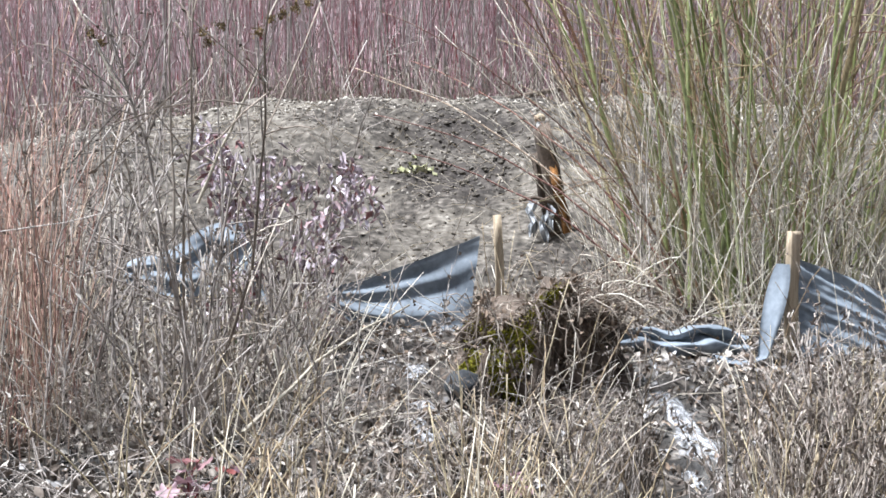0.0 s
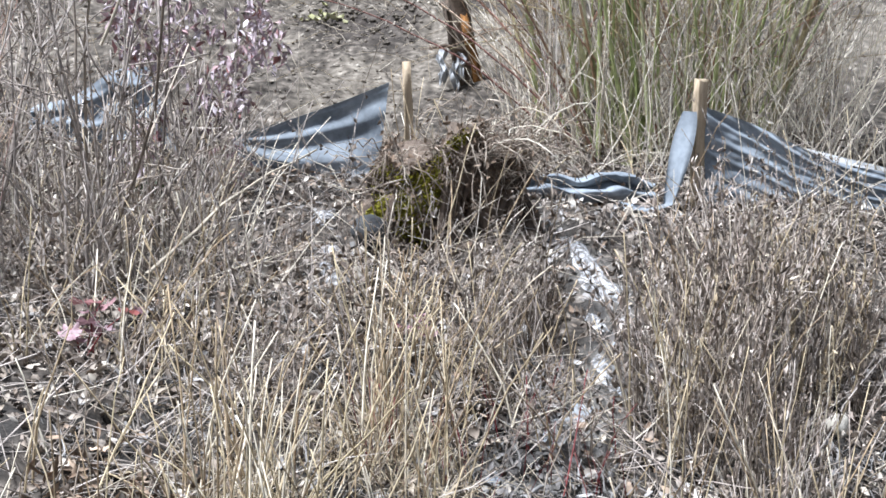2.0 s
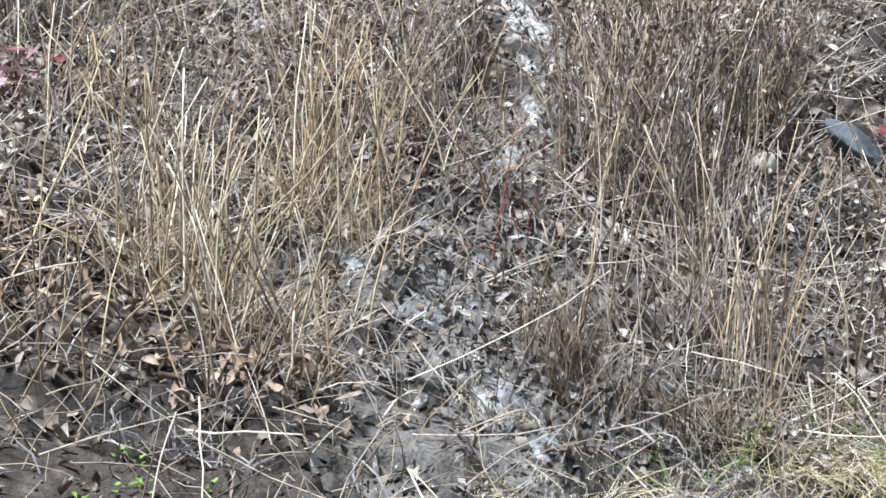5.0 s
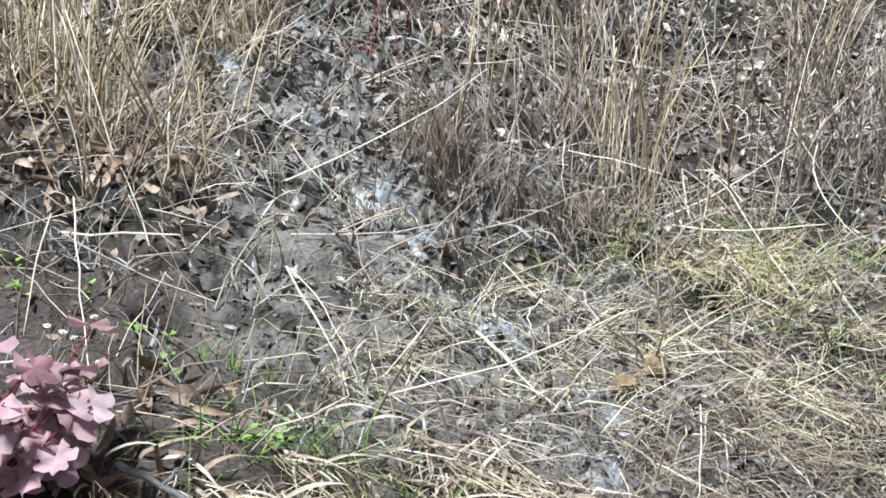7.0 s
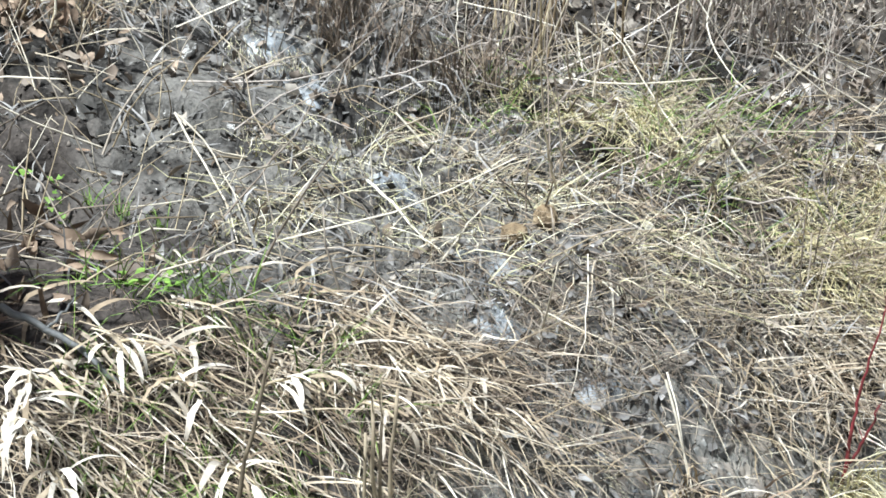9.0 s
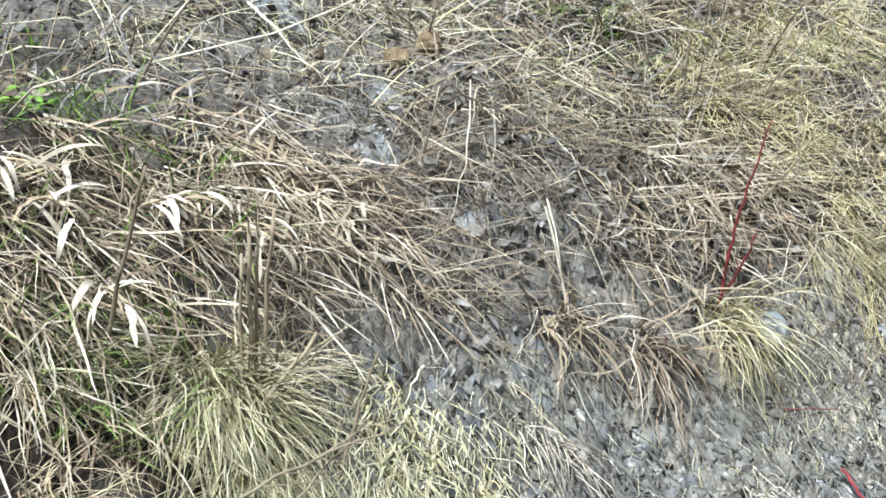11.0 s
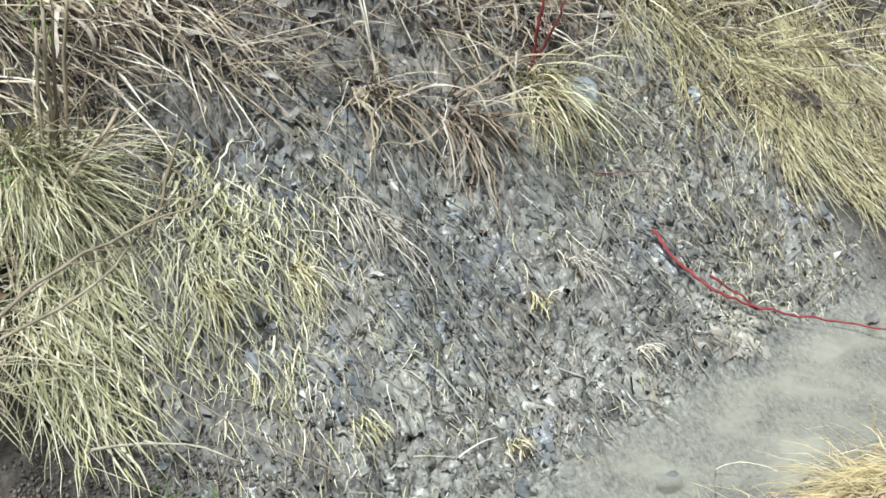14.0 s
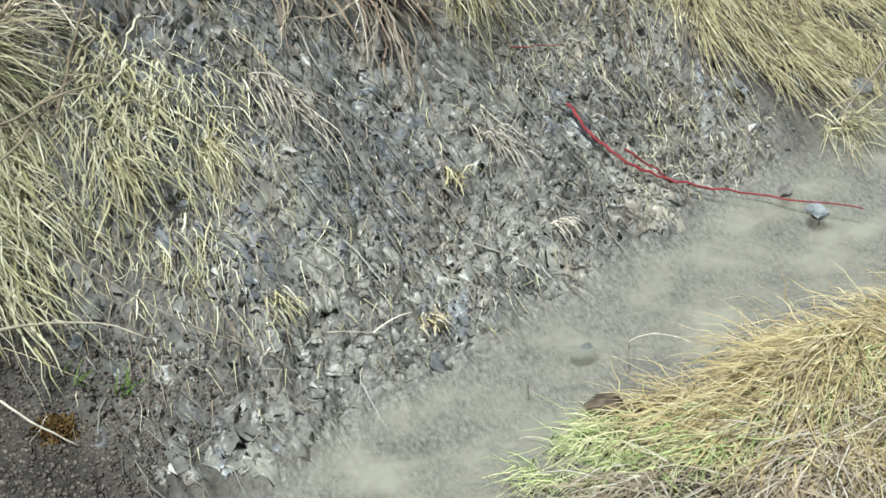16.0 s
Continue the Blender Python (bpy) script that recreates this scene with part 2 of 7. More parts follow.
    return m


def water_material(name, colour, alpha, rough, streak, grit, low):
    m, nodes, links, out = shader(name, rough, 0.5)
    out.inputs["IOR"].default_value = 1.33
    t = noise_node(nodes, links, grit, 5 if name == "turbid_water" else 6, streak)
    t.inputs["Roughness"].default_value = 0.55 if name == "turbid_water" else 0.6
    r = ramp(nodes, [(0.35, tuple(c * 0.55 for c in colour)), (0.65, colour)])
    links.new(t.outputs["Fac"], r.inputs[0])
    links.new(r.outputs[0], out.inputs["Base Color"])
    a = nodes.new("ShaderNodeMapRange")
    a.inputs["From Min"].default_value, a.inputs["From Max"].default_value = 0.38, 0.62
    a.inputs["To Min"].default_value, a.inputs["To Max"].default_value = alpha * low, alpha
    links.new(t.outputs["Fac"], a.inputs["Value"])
    deep = nodes.new("ShaderNodeAttribute")
    deep.attribute_name = "deep"
    da = nodes.new("ShaderNodeMath")
    da.operation = "MULTIPLY"
    links.new(a.outputs[0], da.inputs[0])
    links.new(deep.outputs["Fac"], da.inputs[1])
    links.new(da.outputs[0] if name == "turbid_water" else a.outputs[0], out.inputs["Alpha"])
    b = noise_node(nodes, links, 45, 3, streak)
    bp = nodes.new("ShaderNodeBump")
    bp.inputs["Strength"].default_value, bp.inputs["Distance"].default_value = 0.28 if name == "turbid_water" else 0.35, 0.01
    links.new(b.outputs["Fac"], bp.inputs["Height"])
    links.new(bp.outputs[0], out.inputs["Normal"])
    return m


GROUND = ground_material()
# pale bluish base colour paints the sky's sheen on thin water
PAINTED_SHEEN = water_material("painted_wet_sheen", (0.52, 0.56, 0.60), 0.72, 0.12, (1.2, 0.8, 1), 16, 0.0)
STREAM = water_material("turbid_water", (0.295, 0.285, 0.235), 0.82, 0.08, (1.0, 1.5, 1), 8.0, 0.30)
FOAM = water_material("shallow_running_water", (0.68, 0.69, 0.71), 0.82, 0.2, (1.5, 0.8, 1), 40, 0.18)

# ---- builders ----
rng = np.random.default_rng(7)
DOWNHILL = math.atan2(-0.925, 0.38)
FLOW = -1.60  # the way the flattened grass is combed


def smooth(a, b, v):
    k = np.clip((v - a) / (b - a), 0, 1)
    return k * k * (3 - 2 * k)


def slope_axes(x, y):
    """Distance up the bank from the stream's edge, and distance along the stream."""
    dx, dy = x - 1.1, y - 1.36
    return -0.38 * dx + 0.925 * dy, 0.925 * dx + 0.38 * dy


def ground_height(x, y):
    x, y = np.asarray(x, float), np.asarray(y, float)
    s, q = slope_axes(x, y)
    shore = np.where(s < -0.08, s + 0.13 * smooth(0.10, 0.50, q) * smooth(-0.08, -0.22, s), s)
    bank = np.interp(shore, [-3, -0.6, -0.32, -0.2, -0.1, 0.0, 0.2, 0.45, 0.65, 0.9, 1.2, 1.7, 2.2, 2.7, 3.6, 5, 7],
                     [0.2, 0.16, 0.11, 0.02, -0.03, -0.015, 0.035, 0.15, 0.29, 0.36, 0.38, 0.40, 0.49, 0.62, 0.75, 0.85, 0.95])
    bank = bank - 0.17 * np.clip(q, -0.8, 1.3) * smooth(0.05, 0.9, s) * (1 - smooth(2.2, 4.0, s))
    # the mound, the dip behind it and the far hillside
    crest = 1.97 - 0.16 * np.clip(-1.0 - x, 0, 3) - 0.05 * np.clip(x - 1.3, 0, 3)
    far = np.interp(y, [6.5, 8.3, 9.3, 10.2, 11.0, 11.8, 14, 20, 30, 60, 400], [0.86, 1.0, 1.35, 1.72, 1.97, 1.97, 1.7, 2.1, 4.6, 15, 60])
    far = far + (crest - 1.97) * smooth(8.3, 11.0, y) * (1 - smooth(12, 16, y))
    k = smooth(5.2, 8.0, y)
    z = bank * (1 - k) + far * k
    behind = smooth(0.9, -0.5, y)
    z = z * (1 - behind) + 0.2 * behind
    # the tussocks' domes on the near bank
    for cx, cy, r, h in ((1.22, 1.06, 0.12, 0.060), (1.40, 1.02, 0.13, 0.045), (1.60, 0.94, 0.15, 0.02), (1.33, 0.90, 0.16, 0.02)):
        z = z + h * np.exp(-((x - cx) ** 2 + ((y - cy) * 1.4) ** 2) / r ** 2 * 1.4)
    # humps and hollows
    near = (1 - smooth(9, 14, y)) * smooth(0.0, 0.35, s)
    z = z + near * (0.018 * np.sin(7.1 * x + 2.3 * y) * np.sin(5.3 * y - 1.7 * x + 0.6) + 0.009 * np.sin(17 * x - 5 * y + 1) * np.sin(15 * y + 6 * x))
    return z


def lattice(ix, iy, seed):
    h = np.sin(ix * 127.1 + iy * 311.7 + seed * 74.7) * 43758.5453
    return h - np.floor(h)


def grain(x, y, seed=0):
    """Smooth value noise, 0 to 1."""
    ix, iy = np.floor(x), np.floor(y)
    u, v = x - ix, y - iy
    u, v = u * u * (3 - 2 * u), v * v * (3 - 2 * v)
    a = lattice(ix, iy, seed) * (1 - u) + lattice(ix + 1, iy, seed) * u
    b = lattice(ix, iy + 1, seed) * (1 - u) + lattice(ix + 1, iy + 1, seed) * u
    return a * (1 - v) + b * v


def fractal(x, y, seed=0, octaves=4):
    total, amp = 0, 0.5
    for k in range(octaves):
        total = total + amp * grain(x * 2 ** k, y * 2 ** k, seed + k)
        amp *= 0.5
    return total


# the trickle's line down the slope
TRICKLE = [(0.66, 6.3), (0.72, 5.7), (0.79, 5.3), (0.70, 4.55), (0.45, 4.05), (0.30, 3.45), (0.40, 3.05), (0.43, 2.8), (0.50, 2.5), (0.56, 2.3), (0.61, 2.1), (0.66, 1.9), (0.72, 1.65), (0.78, 1.42), (0.84, 1.25)]


def trickle_distance(x, y):
    d = np.full(np.shape(x), 99.0)
    for (ax, ay), (bx, by) in zip(TRICKLE, TRICKLE[1:]):
        ux, uy = bx - ax, by - ay
        k = np.clip(((x - ax) * ux + (y - ay) * uy) / (ux * ux + uy * uy), 0, 1)
        d = np.minimum(d, np.hypot(x - ax - k * ux, y - ay - k * uy))
    return d


def mud_mask(x, y):
    """How much of the surface is bare wet mud."""
    s, q = slope_axes(x, y)
    e = 0.10 * (fractal(x * 6, y * 6, 5) - 0.47)
    bank = (1 - smooth(0.40, 0.62, s + e * 3)) * smooth(-0.62, -0.40, q + e * 2) * (1 - smooth(0.36, 0.56, q + e - 0.12 * (0.4 - s)))
    bank = np.maximum(bank, 1 - smooth(-0.02, 0.1, s + e)) * smooth(-0.36, -0.26, s + e)
    tr = (1 - smooth(0.03, 0.13, trickle_distance(x, y) + e * 2)) * (1 - 0.6 * smooth(4.0, 4.6, np.asarray(y, float)))
    bench = 0.55 * (1 - smooth(0.28, 0.55, trickle_distance(x, y) + e * 3)) * smooth(1.0, 1.4, y) * (1 - smooth(3.4, 4.1, y))
    return np.clip(np.maximum(np.maximum(bank, tr), bench), 0, 1)


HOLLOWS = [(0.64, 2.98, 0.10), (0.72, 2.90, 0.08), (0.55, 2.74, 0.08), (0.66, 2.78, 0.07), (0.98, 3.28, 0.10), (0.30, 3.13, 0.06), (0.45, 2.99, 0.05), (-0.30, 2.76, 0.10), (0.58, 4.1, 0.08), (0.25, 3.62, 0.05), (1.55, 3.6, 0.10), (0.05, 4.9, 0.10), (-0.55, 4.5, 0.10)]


def surface(x, y):
    """The ground with its mud ridges, clods and hummocks."""
    x, y = np.asarray(x, float), np.asarray(y, float)
    s, q = slope_axes(x, y)
    wet = mud_mask(x, y)
    # ridges and pits in the mud, drawn out down the slope
    a = x * 1.0 + 0.035 * (fractal(x * 14, y * 14, 11, 3) - 0.45)
    d = y * 0.62 + 0.035 * (fractal(x * 14, y * 14, 12, 3) - 0.45)
    r1 = 1 - np.abs(2 * grain(a * 34 + 0.8 * grain(a * 13, d * 13, 7), d * 26, 1) - 1)
    r2 = 1 - np.abs(2 * grain(a * 97, d * 70, 2) - 1)
    pit = smooth(0.60, 0.9, grain(a * 38, d * 64, 4))
    rough = 0.15 + 2.2 * smooth(0.25, 0.62, fractal(x * 6, y * 4, 15, 3))
    wx, wy = x + 0.05 * (fractal(x * 23, y * 23, 13, 3) - 0.45), y + 0.05 * (fractal(x * 23, y * 23, 14, 3) - 0.45)
    crack = 1 - smooth(0.0, 0.13, np.abs(grain(wx * 37, wy * 30, 8) - 0.5)) + 0.7 * (1 - smooth(0.0, 0.16, np.abs(grain(wx * 71, wy * 55, 9) - 0.5)))
    mud = rough * (0.010 * (r1 - 0.5) + 0.007 * (r2 - 0.5) - 0.008 * pit - 0.014 * crack)
    # little lips of mud that have slipped downhill, one over the other
    f = fractal(x * 15, y * 15, 17, 3) * 4.2 + 1.2 * grain(x * 60, y * 44, 18)
    ph = s * 34 + f
    tooth = ph - np.floor(ph)
    lip = (1 - tooth) * smooth(0.0, 0.12, tooth)
    mud = mud * 0.55 + (0.25 + 0.9 * smooth(0.3, 0.6, fractal(x * 7, y * 7, 19, 3))) * 0.020 * (lip - 0.4)
    lump = fractal(x * 9, y * 9, 3, 3)
    fade = 1 - smooth(6, 9, y)
    z = ground_height(x, y) + wet * fade * (mud * smooth(-0.01, 0.08, s) + 0.03 * (lump - 0.44) * smooth(-0.02, 0.12, s)) + (1 - wet) * fade * (0.06 * (lump - 0.44) + 0.012 * (r1 - 0.5))
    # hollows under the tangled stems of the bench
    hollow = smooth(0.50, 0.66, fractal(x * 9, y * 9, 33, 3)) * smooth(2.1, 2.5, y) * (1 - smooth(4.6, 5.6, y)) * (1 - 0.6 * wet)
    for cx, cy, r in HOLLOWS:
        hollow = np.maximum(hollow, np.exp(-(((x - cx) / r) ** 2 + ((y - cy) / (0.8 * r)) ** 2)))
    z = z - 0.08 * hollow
    mound = np.exp(-(((x - 0.0) / 2.4) ** 2 + ((y - 10.2) / 1.8) ** 2))
    return z + mound * (0.22 * (fractal(x * 2.3, y * 2.3, 21, 5) - 0.47) + 0.10 * (fractal(x * 9, y * 9, 22, 3) - 0.44))


def mesh_of(name, verts, tris=None, quads=None, material=None, smooth_shade=False):
    """One mesh from arrays of corners."""
    me = bpy.data.meshes.new(name)
    verts = np.asarray(verts, np.float32).reshape(-1, 3)
    parts, starts, at = [], [], 0
    for f, n in ((quads, 4), (tris, 3)):
        if f is not None and len(f):
            f = np.asarray(f, np.int32).reshape(-1, n)
            parts.append(f.ravel())
            starts.append(at + n * np.arange(len(f)))
            at += f.size
    loops, start = np.concatenate(parts), np.concatenate(starts)
    me.vertices.add(len(verts))
    me.vertices.foreach_set("co", verts.ravel())
    me.loops.add(len(loops))
    me.loops.foreach_set("vertex_index", loops)
    me.polygons.add(len(start))
    me.polygons.foreach_set("loop_start", start.astype(np.int32))
    if smooth_shade:
        me.polygons.foreach_set("use_smooth", np.ones(len(start), bool))
    me.update(calc_edges=True)
    me.validate()
    if material:
        me.materials.append(material)
    return me


def merged(*pieces):
    """Several (verts, tris, quads) as one."""
    v, t, q, at = [], [], [], 0
    for a, b, c in pieces:
        v.append(a)
        if b is not None and len(b):
            t.append(b + at)
        if c is not None and len(c):
            q.append(c + at)
        at += len(a)
    return np.concatenate(v), np.concatenate(t) if t else None, np.concatenate(q) if q else None


def stuff(name, geo, material, label, category):
    v, t, q = geo
    return tagged(new(name, mesh_of(name, v, t, q, material)), label, category, kind="stuff")


def part(name, geo, material, parent, label="", smooth_shade=False, kind=""):
    v, t, q = geo
    ob = new(name, mesh_of(name, v, t, q, material, smooth_shade))
    ob.parent = parent
    if name in ("twig_spray", "foliage", "vine_tangle", "bud_row", "moss"):
        tagged(ob, kind="stuff")
    return tagged(ob, label) if label else ob


def thing(name, label, category, group="", at=(0, 0, 0)):
    ob = new(name)
    ob.empty_display_size = 0.05
    ob.location = at
    return tagged(ob, label, category, group)


def blades(base, az, length, width, tilt, bend, segs=3, drape=0.012, lens=False):
    """Grass blades: ribbons that leave the ground at a tilt and bend over; they lie on the ground where they reach it."""
    n = len(base)
    az, length, width, tilt, bend = (np.broadcast_to(np.asarray(a, float), (n,)) for a in (az, length, width, tilt, bend))
    d = np.stack([np.cos(az), np.sin(az), np.zeros(n)], 1)
    tw = rng.uniform(-0.9, 0.9, n)
    side = np.stack([-np.sin(az + tw), np.cos(az + tw), rng.uniform(-0.3, 0.3, n)], 1)
    p = np.array(base, float)
    rows = []
    lift = rng.uniform(0.2, 1.0, n) * drape
    wob = rng.normal(0, 0.13, (n, segs + 1)) * (1 + (rng.random((n, segs + 1)) < 0.12) * 2.5)
    for k in range(segs + 1):
        w = width * ((0.12 + 0.88 * math.sin(math.pi * (k + 0.3) / (segs + 0.6)) ** 0.8) if lens else 1 - (k / segs) ** 2 * 0.95) * 0.5
        rows.append((p - side * w[:, None], p + side * w[:, None], p.copy()))
        a = tilt + bend * ((k + 0.5) / segs) ** 1.2 + wob[:, k] * 0.6
        turn = wob[:, k][:, None]
        dd = d + turn * np.stack([-d[:, 1], d[:, 0], np.zeros(n)], 1)
        p = p + (length / segs)[:, None] * (np.sin(a)[:, None] * dd + np.cos(a)[:, None] * np.array([0, 0, 1.0]))
        floor_z = ground_height(p[:, 0], p[:, 1]) + lift
        if drape:
            p[:, 2] = np.maximum(p[:, 2], floor_z)
    V = np.stack([r for row in rows[:-1] for r in row[:2]] + [rows[-1][2]], 1)
    m = V.shape[1]
    o = (np.arange(n) * m)[:, None]
    quads = np.concatenate([o + np.array([2 * k, 2 * k + 1, 2 * k + 3, 2 * k + 2]) for k in range(segs - 1)]) if segs > 1 else None
    tris = o + np.array([2 * segs - 2, 2 * segs - 1, 2 * segs])
    return V.reshape(-1, 3), tris, quads


def tubes(P, r, sides=3):
    """Round stems along the lines P (n, k, 3) of radius r (n, k)."""
    P = np.asarray(P, float)
    n, k, _ = P.shape
    r = np.broadcast_to(np.asarray(r, float), (n, k))
    t = np.gradient(P, axis=1)
    t /= np.maximum(np.linalg.norm(t, axis=2, keepdims=True), 1e-9)
    ref = np.where(np.abs(t[..., 2:3]) > 0.9, np.array([1.0, 0, 0]), np.array([0, 0, 1.0]))
    ref = np.broadcast_to(ref[:, :1], ref.shape)
    a = np.cross(t, ref)
    a /= np.maximum(np.linalg.norm(a, axis=2, keepdims=True), 1e-9)
    b = np.cross(t, a)
    V = np.stack([P + r[..., None] * (math.cos(2 * math.pi * i / sides) * a + math.sin(2 * math.pi * i / sides) * b) for i in range(sides)], 2)
    o = (np.arange(n) * k * sides)[:, None, None]
    f = np.array([[j * sides + i, j * sides + (i + 1) % sides, (j + 1) * sides + (i + 1) % sides, (j + 1) * sides + i] for j in range(k - 1) for i in range(sides)])
    quads = (o + f[None]).reshape(-1, 4)
    cap = None
    if sides == 3:
        cap = (np.arange(n) * k * sides)[:, None] + np.array([(k - 1) * 3, (k - 1) * 3 + 1, (k - 1) * 3 + 2])
    elif sides > 3:
        cap = ((np.arange(n) * k * sides)[:, None, None] + np.array([[(k - 1) * sides, (k - 1) * sides + i, (k - 1) * sides + i + 1] for i in range(1, sides - 1)])[None]).reshape(-1, 3)
    return V.reshape(-1, 3), cap, quads


def lines(base, az, length, tilt, bend, k=5, wobble=0.12, drape=False):
    """Stem lines that grow from base at a tilt, bending over by bend, with a wander."""
    n = len(base)
    az, length, tilt, bend = (np.broadcast_to(np.asarray(a, float), (n,)) for a in (az, length, tilt, bend))
    p, out = np.array(base, float), []
    side = np.zeros(n)
    for j in range(k):
        out.append(p.copy())
        side = side + rng.normal(0, wobble, n)
        a = tilt + bend * (j + 0.5) / (k - 1) + rng.normal(0, wobble, n)
        h = az + side
        p = p + (length / (k - 1))[:, None] * np.stack([np.sin(a) * np.cos(h), np.sin(a) * np.sin(h), np.cos(a)], 1)
        if drape:
            p[:, 2] = np.maximum(p[:, 2], ground_height(p[:, 0], p[:, 1]) + 0.006)
    return np.stack(out, 1)


def offshoots(P, count, length, spread=0.7, k=4, low=0.25, wobble=0.15):
    """Side twigs from lines P: start points along them, turned away from the stem."""
    n, m, _ = P.shape
    i = rng.integers(0, n, count)
    f = rng.uniform(low, 0.97, count) * (m - 1)
    j = np.minimum(f.astype(int), m - 2)
    u = (f - j)[:, None]
    base = P[i, j] * (1 - u) + P[i, j + 1] * u
    d = P[i, j + 1] - P[i, j]
    d /= np.maximum(np.linalg.norm(d, axis=1, keepdims=True), 1e-9)
    out, p = [], base
    d = d + rng.normal(0, spread, (count, 3))
    d /= np.linalg.norm(d, axis=1, keepdims=True)
    L = length * rng.uniform(0.4, 1.3, count)
    for _ in range(k):
        out.append(p.copy())
        d = d + rng.normal(0, wobble, (count, 3))
        d /= np.linalg.norm(d, axis=1, keepdims=True)
        p = p + d * (L / (k - 1))[:, None]
    return np.stack(out, 1)


def leaves(centre, length, width, flat=0.5, curl=0.35, az=None, pitch=None):
    """Pointed leaves folded on the midrib. flat: how far their faces turn from level."""
    n = len(centre)
    length, width = (np.broadcast_to(np.asarray(a, float), (n,))[:, None] for a in (length, width))
    az = rng.uniform(0, 2 * math.pi, n) if az is None else np.broadcast_to(np.asarray(az, float), (n,))
    pit = rng.normal(0, flat, n) if pitch is None else np.broadcast_to(np.asarray(pitch, float), (n,))
    rol = rng.normal(0, flat, n)
    d = np.stack([np.cos(az) * np.cos(pit), np.sin(az) * np.cos(pit), np.sin(pit)], 1)
    up = np.stack([-np.cos(az) * np.sin(pit), -np.sin(az) * np.sin(pit), np.cos(pit)], 1)
    sd = np.cross(up, d)
    s2 = sd * np.cos(rol)[:, None] + up * np.sin(rol)[:, None]
    u2 = -sd * np.sin(rol)[:, None] + up * np.cos(rol)[:, None]
    c = rng.uniform(0, 2 * curl, n)[:, None] * width
    b = centre - d * length * 0.5
    V = np.stack([b, centre - d * length * 0.12 - s2 * width * 0.5 + u2 * c, centre - d * length * 0.12 + s2 * width * 0.5 + u2 * c,
                  centre - u2 * c * 0.2, centre + d * length * 0.25 - s2 * width * 0.36 + u2 * c * 0.8, centre + d * length * 0.25 + s2 * width * 0.36 + u2 * c * 0.8,
                  centre + d * length * 0.5 + u2 * c * 0.9], 1)
    V = V + rng.normal(0, 0.085, V.shape) * np.minimum(length, 2 * width)[:, None]
    f = np.array([[0, 3, 1], [0, 2, 3], [1, 3, 4], [3, 2, 5], [3, 6, 4], [3, 5, 6]])
    return V.reshape(-1, 3), (np.arange(n)[:, None, None] * 7 + f[None]).reshape(-1, 3), None


def curled_leaves(centre, length, width, flat=0.6):
    """Dry fallen leaves: a rounded, toothed outline, rolled along the blade and cupped across it."""
    n = len(centre)
    length, width = (np.broadcast_to(np.asarray(a, float), (n,)) for a in (length, width))
    az, pit, rol = rng.uniform(0, 2 * math.pi, n), rng.normal(0, flat, n), rng.normal(0, flat, n)
    d = np.stack([np.cos(az) * np.cos(pit), np.sin(az) * np.cos(pit), np.sin(pit)], 1)
    up = np.stack([-np.cos(az) * np.sin(pit), -np.sin(az) * np.sin(pit), np.cos(pit)], 1)
    sd = np.cross(up, d)
    s2, u2 = sd * np.cos(rol)[:, None] + up * np.sin(rol)[:, None], -sd * np.sin(rol)[:, None] + up * np.cos(rol)[:, None]
    bend, cup, twist = rng.normal(0, 1.1, n), rng.uniform(0.1, 1.3, n), rng.normal(0, 0.5, n)
    rows = []
    for k in range(6):
        u = k / 5 - 0.5
        w = width * (0.16, 0.72, 1.0, 0.92, 0.60, 0.10)[k] * rng.uniform(0.8, 1.15, n)
        th = bend * u
        along, rise = length * u * np.cos(th * 0.5), length * u * np.sin(th) * 0.6
        for v in (-1, -0.45, 0.45, 1):
            a = cup * v
            side, lift = 0.5 * w * np.sin(a) / np.maximum(cup, 0.1), 0.5 * w * (1 - np.cos(a)) + 0.5 * w * v * np.sin(twist * u)
            rows.append(centre + d * (along + 0.06 * length * rng.normal(0, 1, n) * abs(v))[:, None] + s2 * side[:, None] + u2 * (rise + lift + 0.03 * width * rng.normal(0, 1, n))[:, None])
    V = np.stack(rows, 1)
    f = np.array([[k * 4 + i, k * 4 + i + 1, k * 4 + i + 5, k * 4 + i + 4] for k in range(5) for i in range(3)])
    return V.reshape(-1, 3), None, (np.arange(n)[:, None, None] * 24 + f[None]).reshape(-1, 4)


def scatter(n, x0, x1, y0, y1, keep=None, lift=0.0):
    """n points on the ground in a stretch of the plan, thinned by keep(x, y)."""
    out, left = [], n
    for _ in range(60):
        x, y = rng.uniform(x0, x1, 4 * n), rng.uniform(y0, y1, 4 * n)
        if keep is not None:
            k = keep(x, y) > rng.random(4 * n)
            x, y = x[k], y[k]
        x, y = x[:left], y[:left]
        out.append(np.stack([x, y, ground_height(x, y) + lift], 1))
        left -= len(x)
        if left <= 0:
            break
    return np.concatenate(out)


def patch(*discs, soft=0.35):
    """A mask made of soft ellipses (x, y, rx, ry)."""
    def keep(x, y):
        k = np.zeros(np.shape(x))
        for cx, cy, rx, ry in discs:
            r = np.hypot((x - cx) / rx, (y - cy) / ry) + soft * 1.6 * (fractal(x * 5, y * 5, 31, 3) - 0.44)
            k = np.maximum(k, 1 - smooth(1 - soft, 1 + soft * 0.4, r))
        return k
    return keep


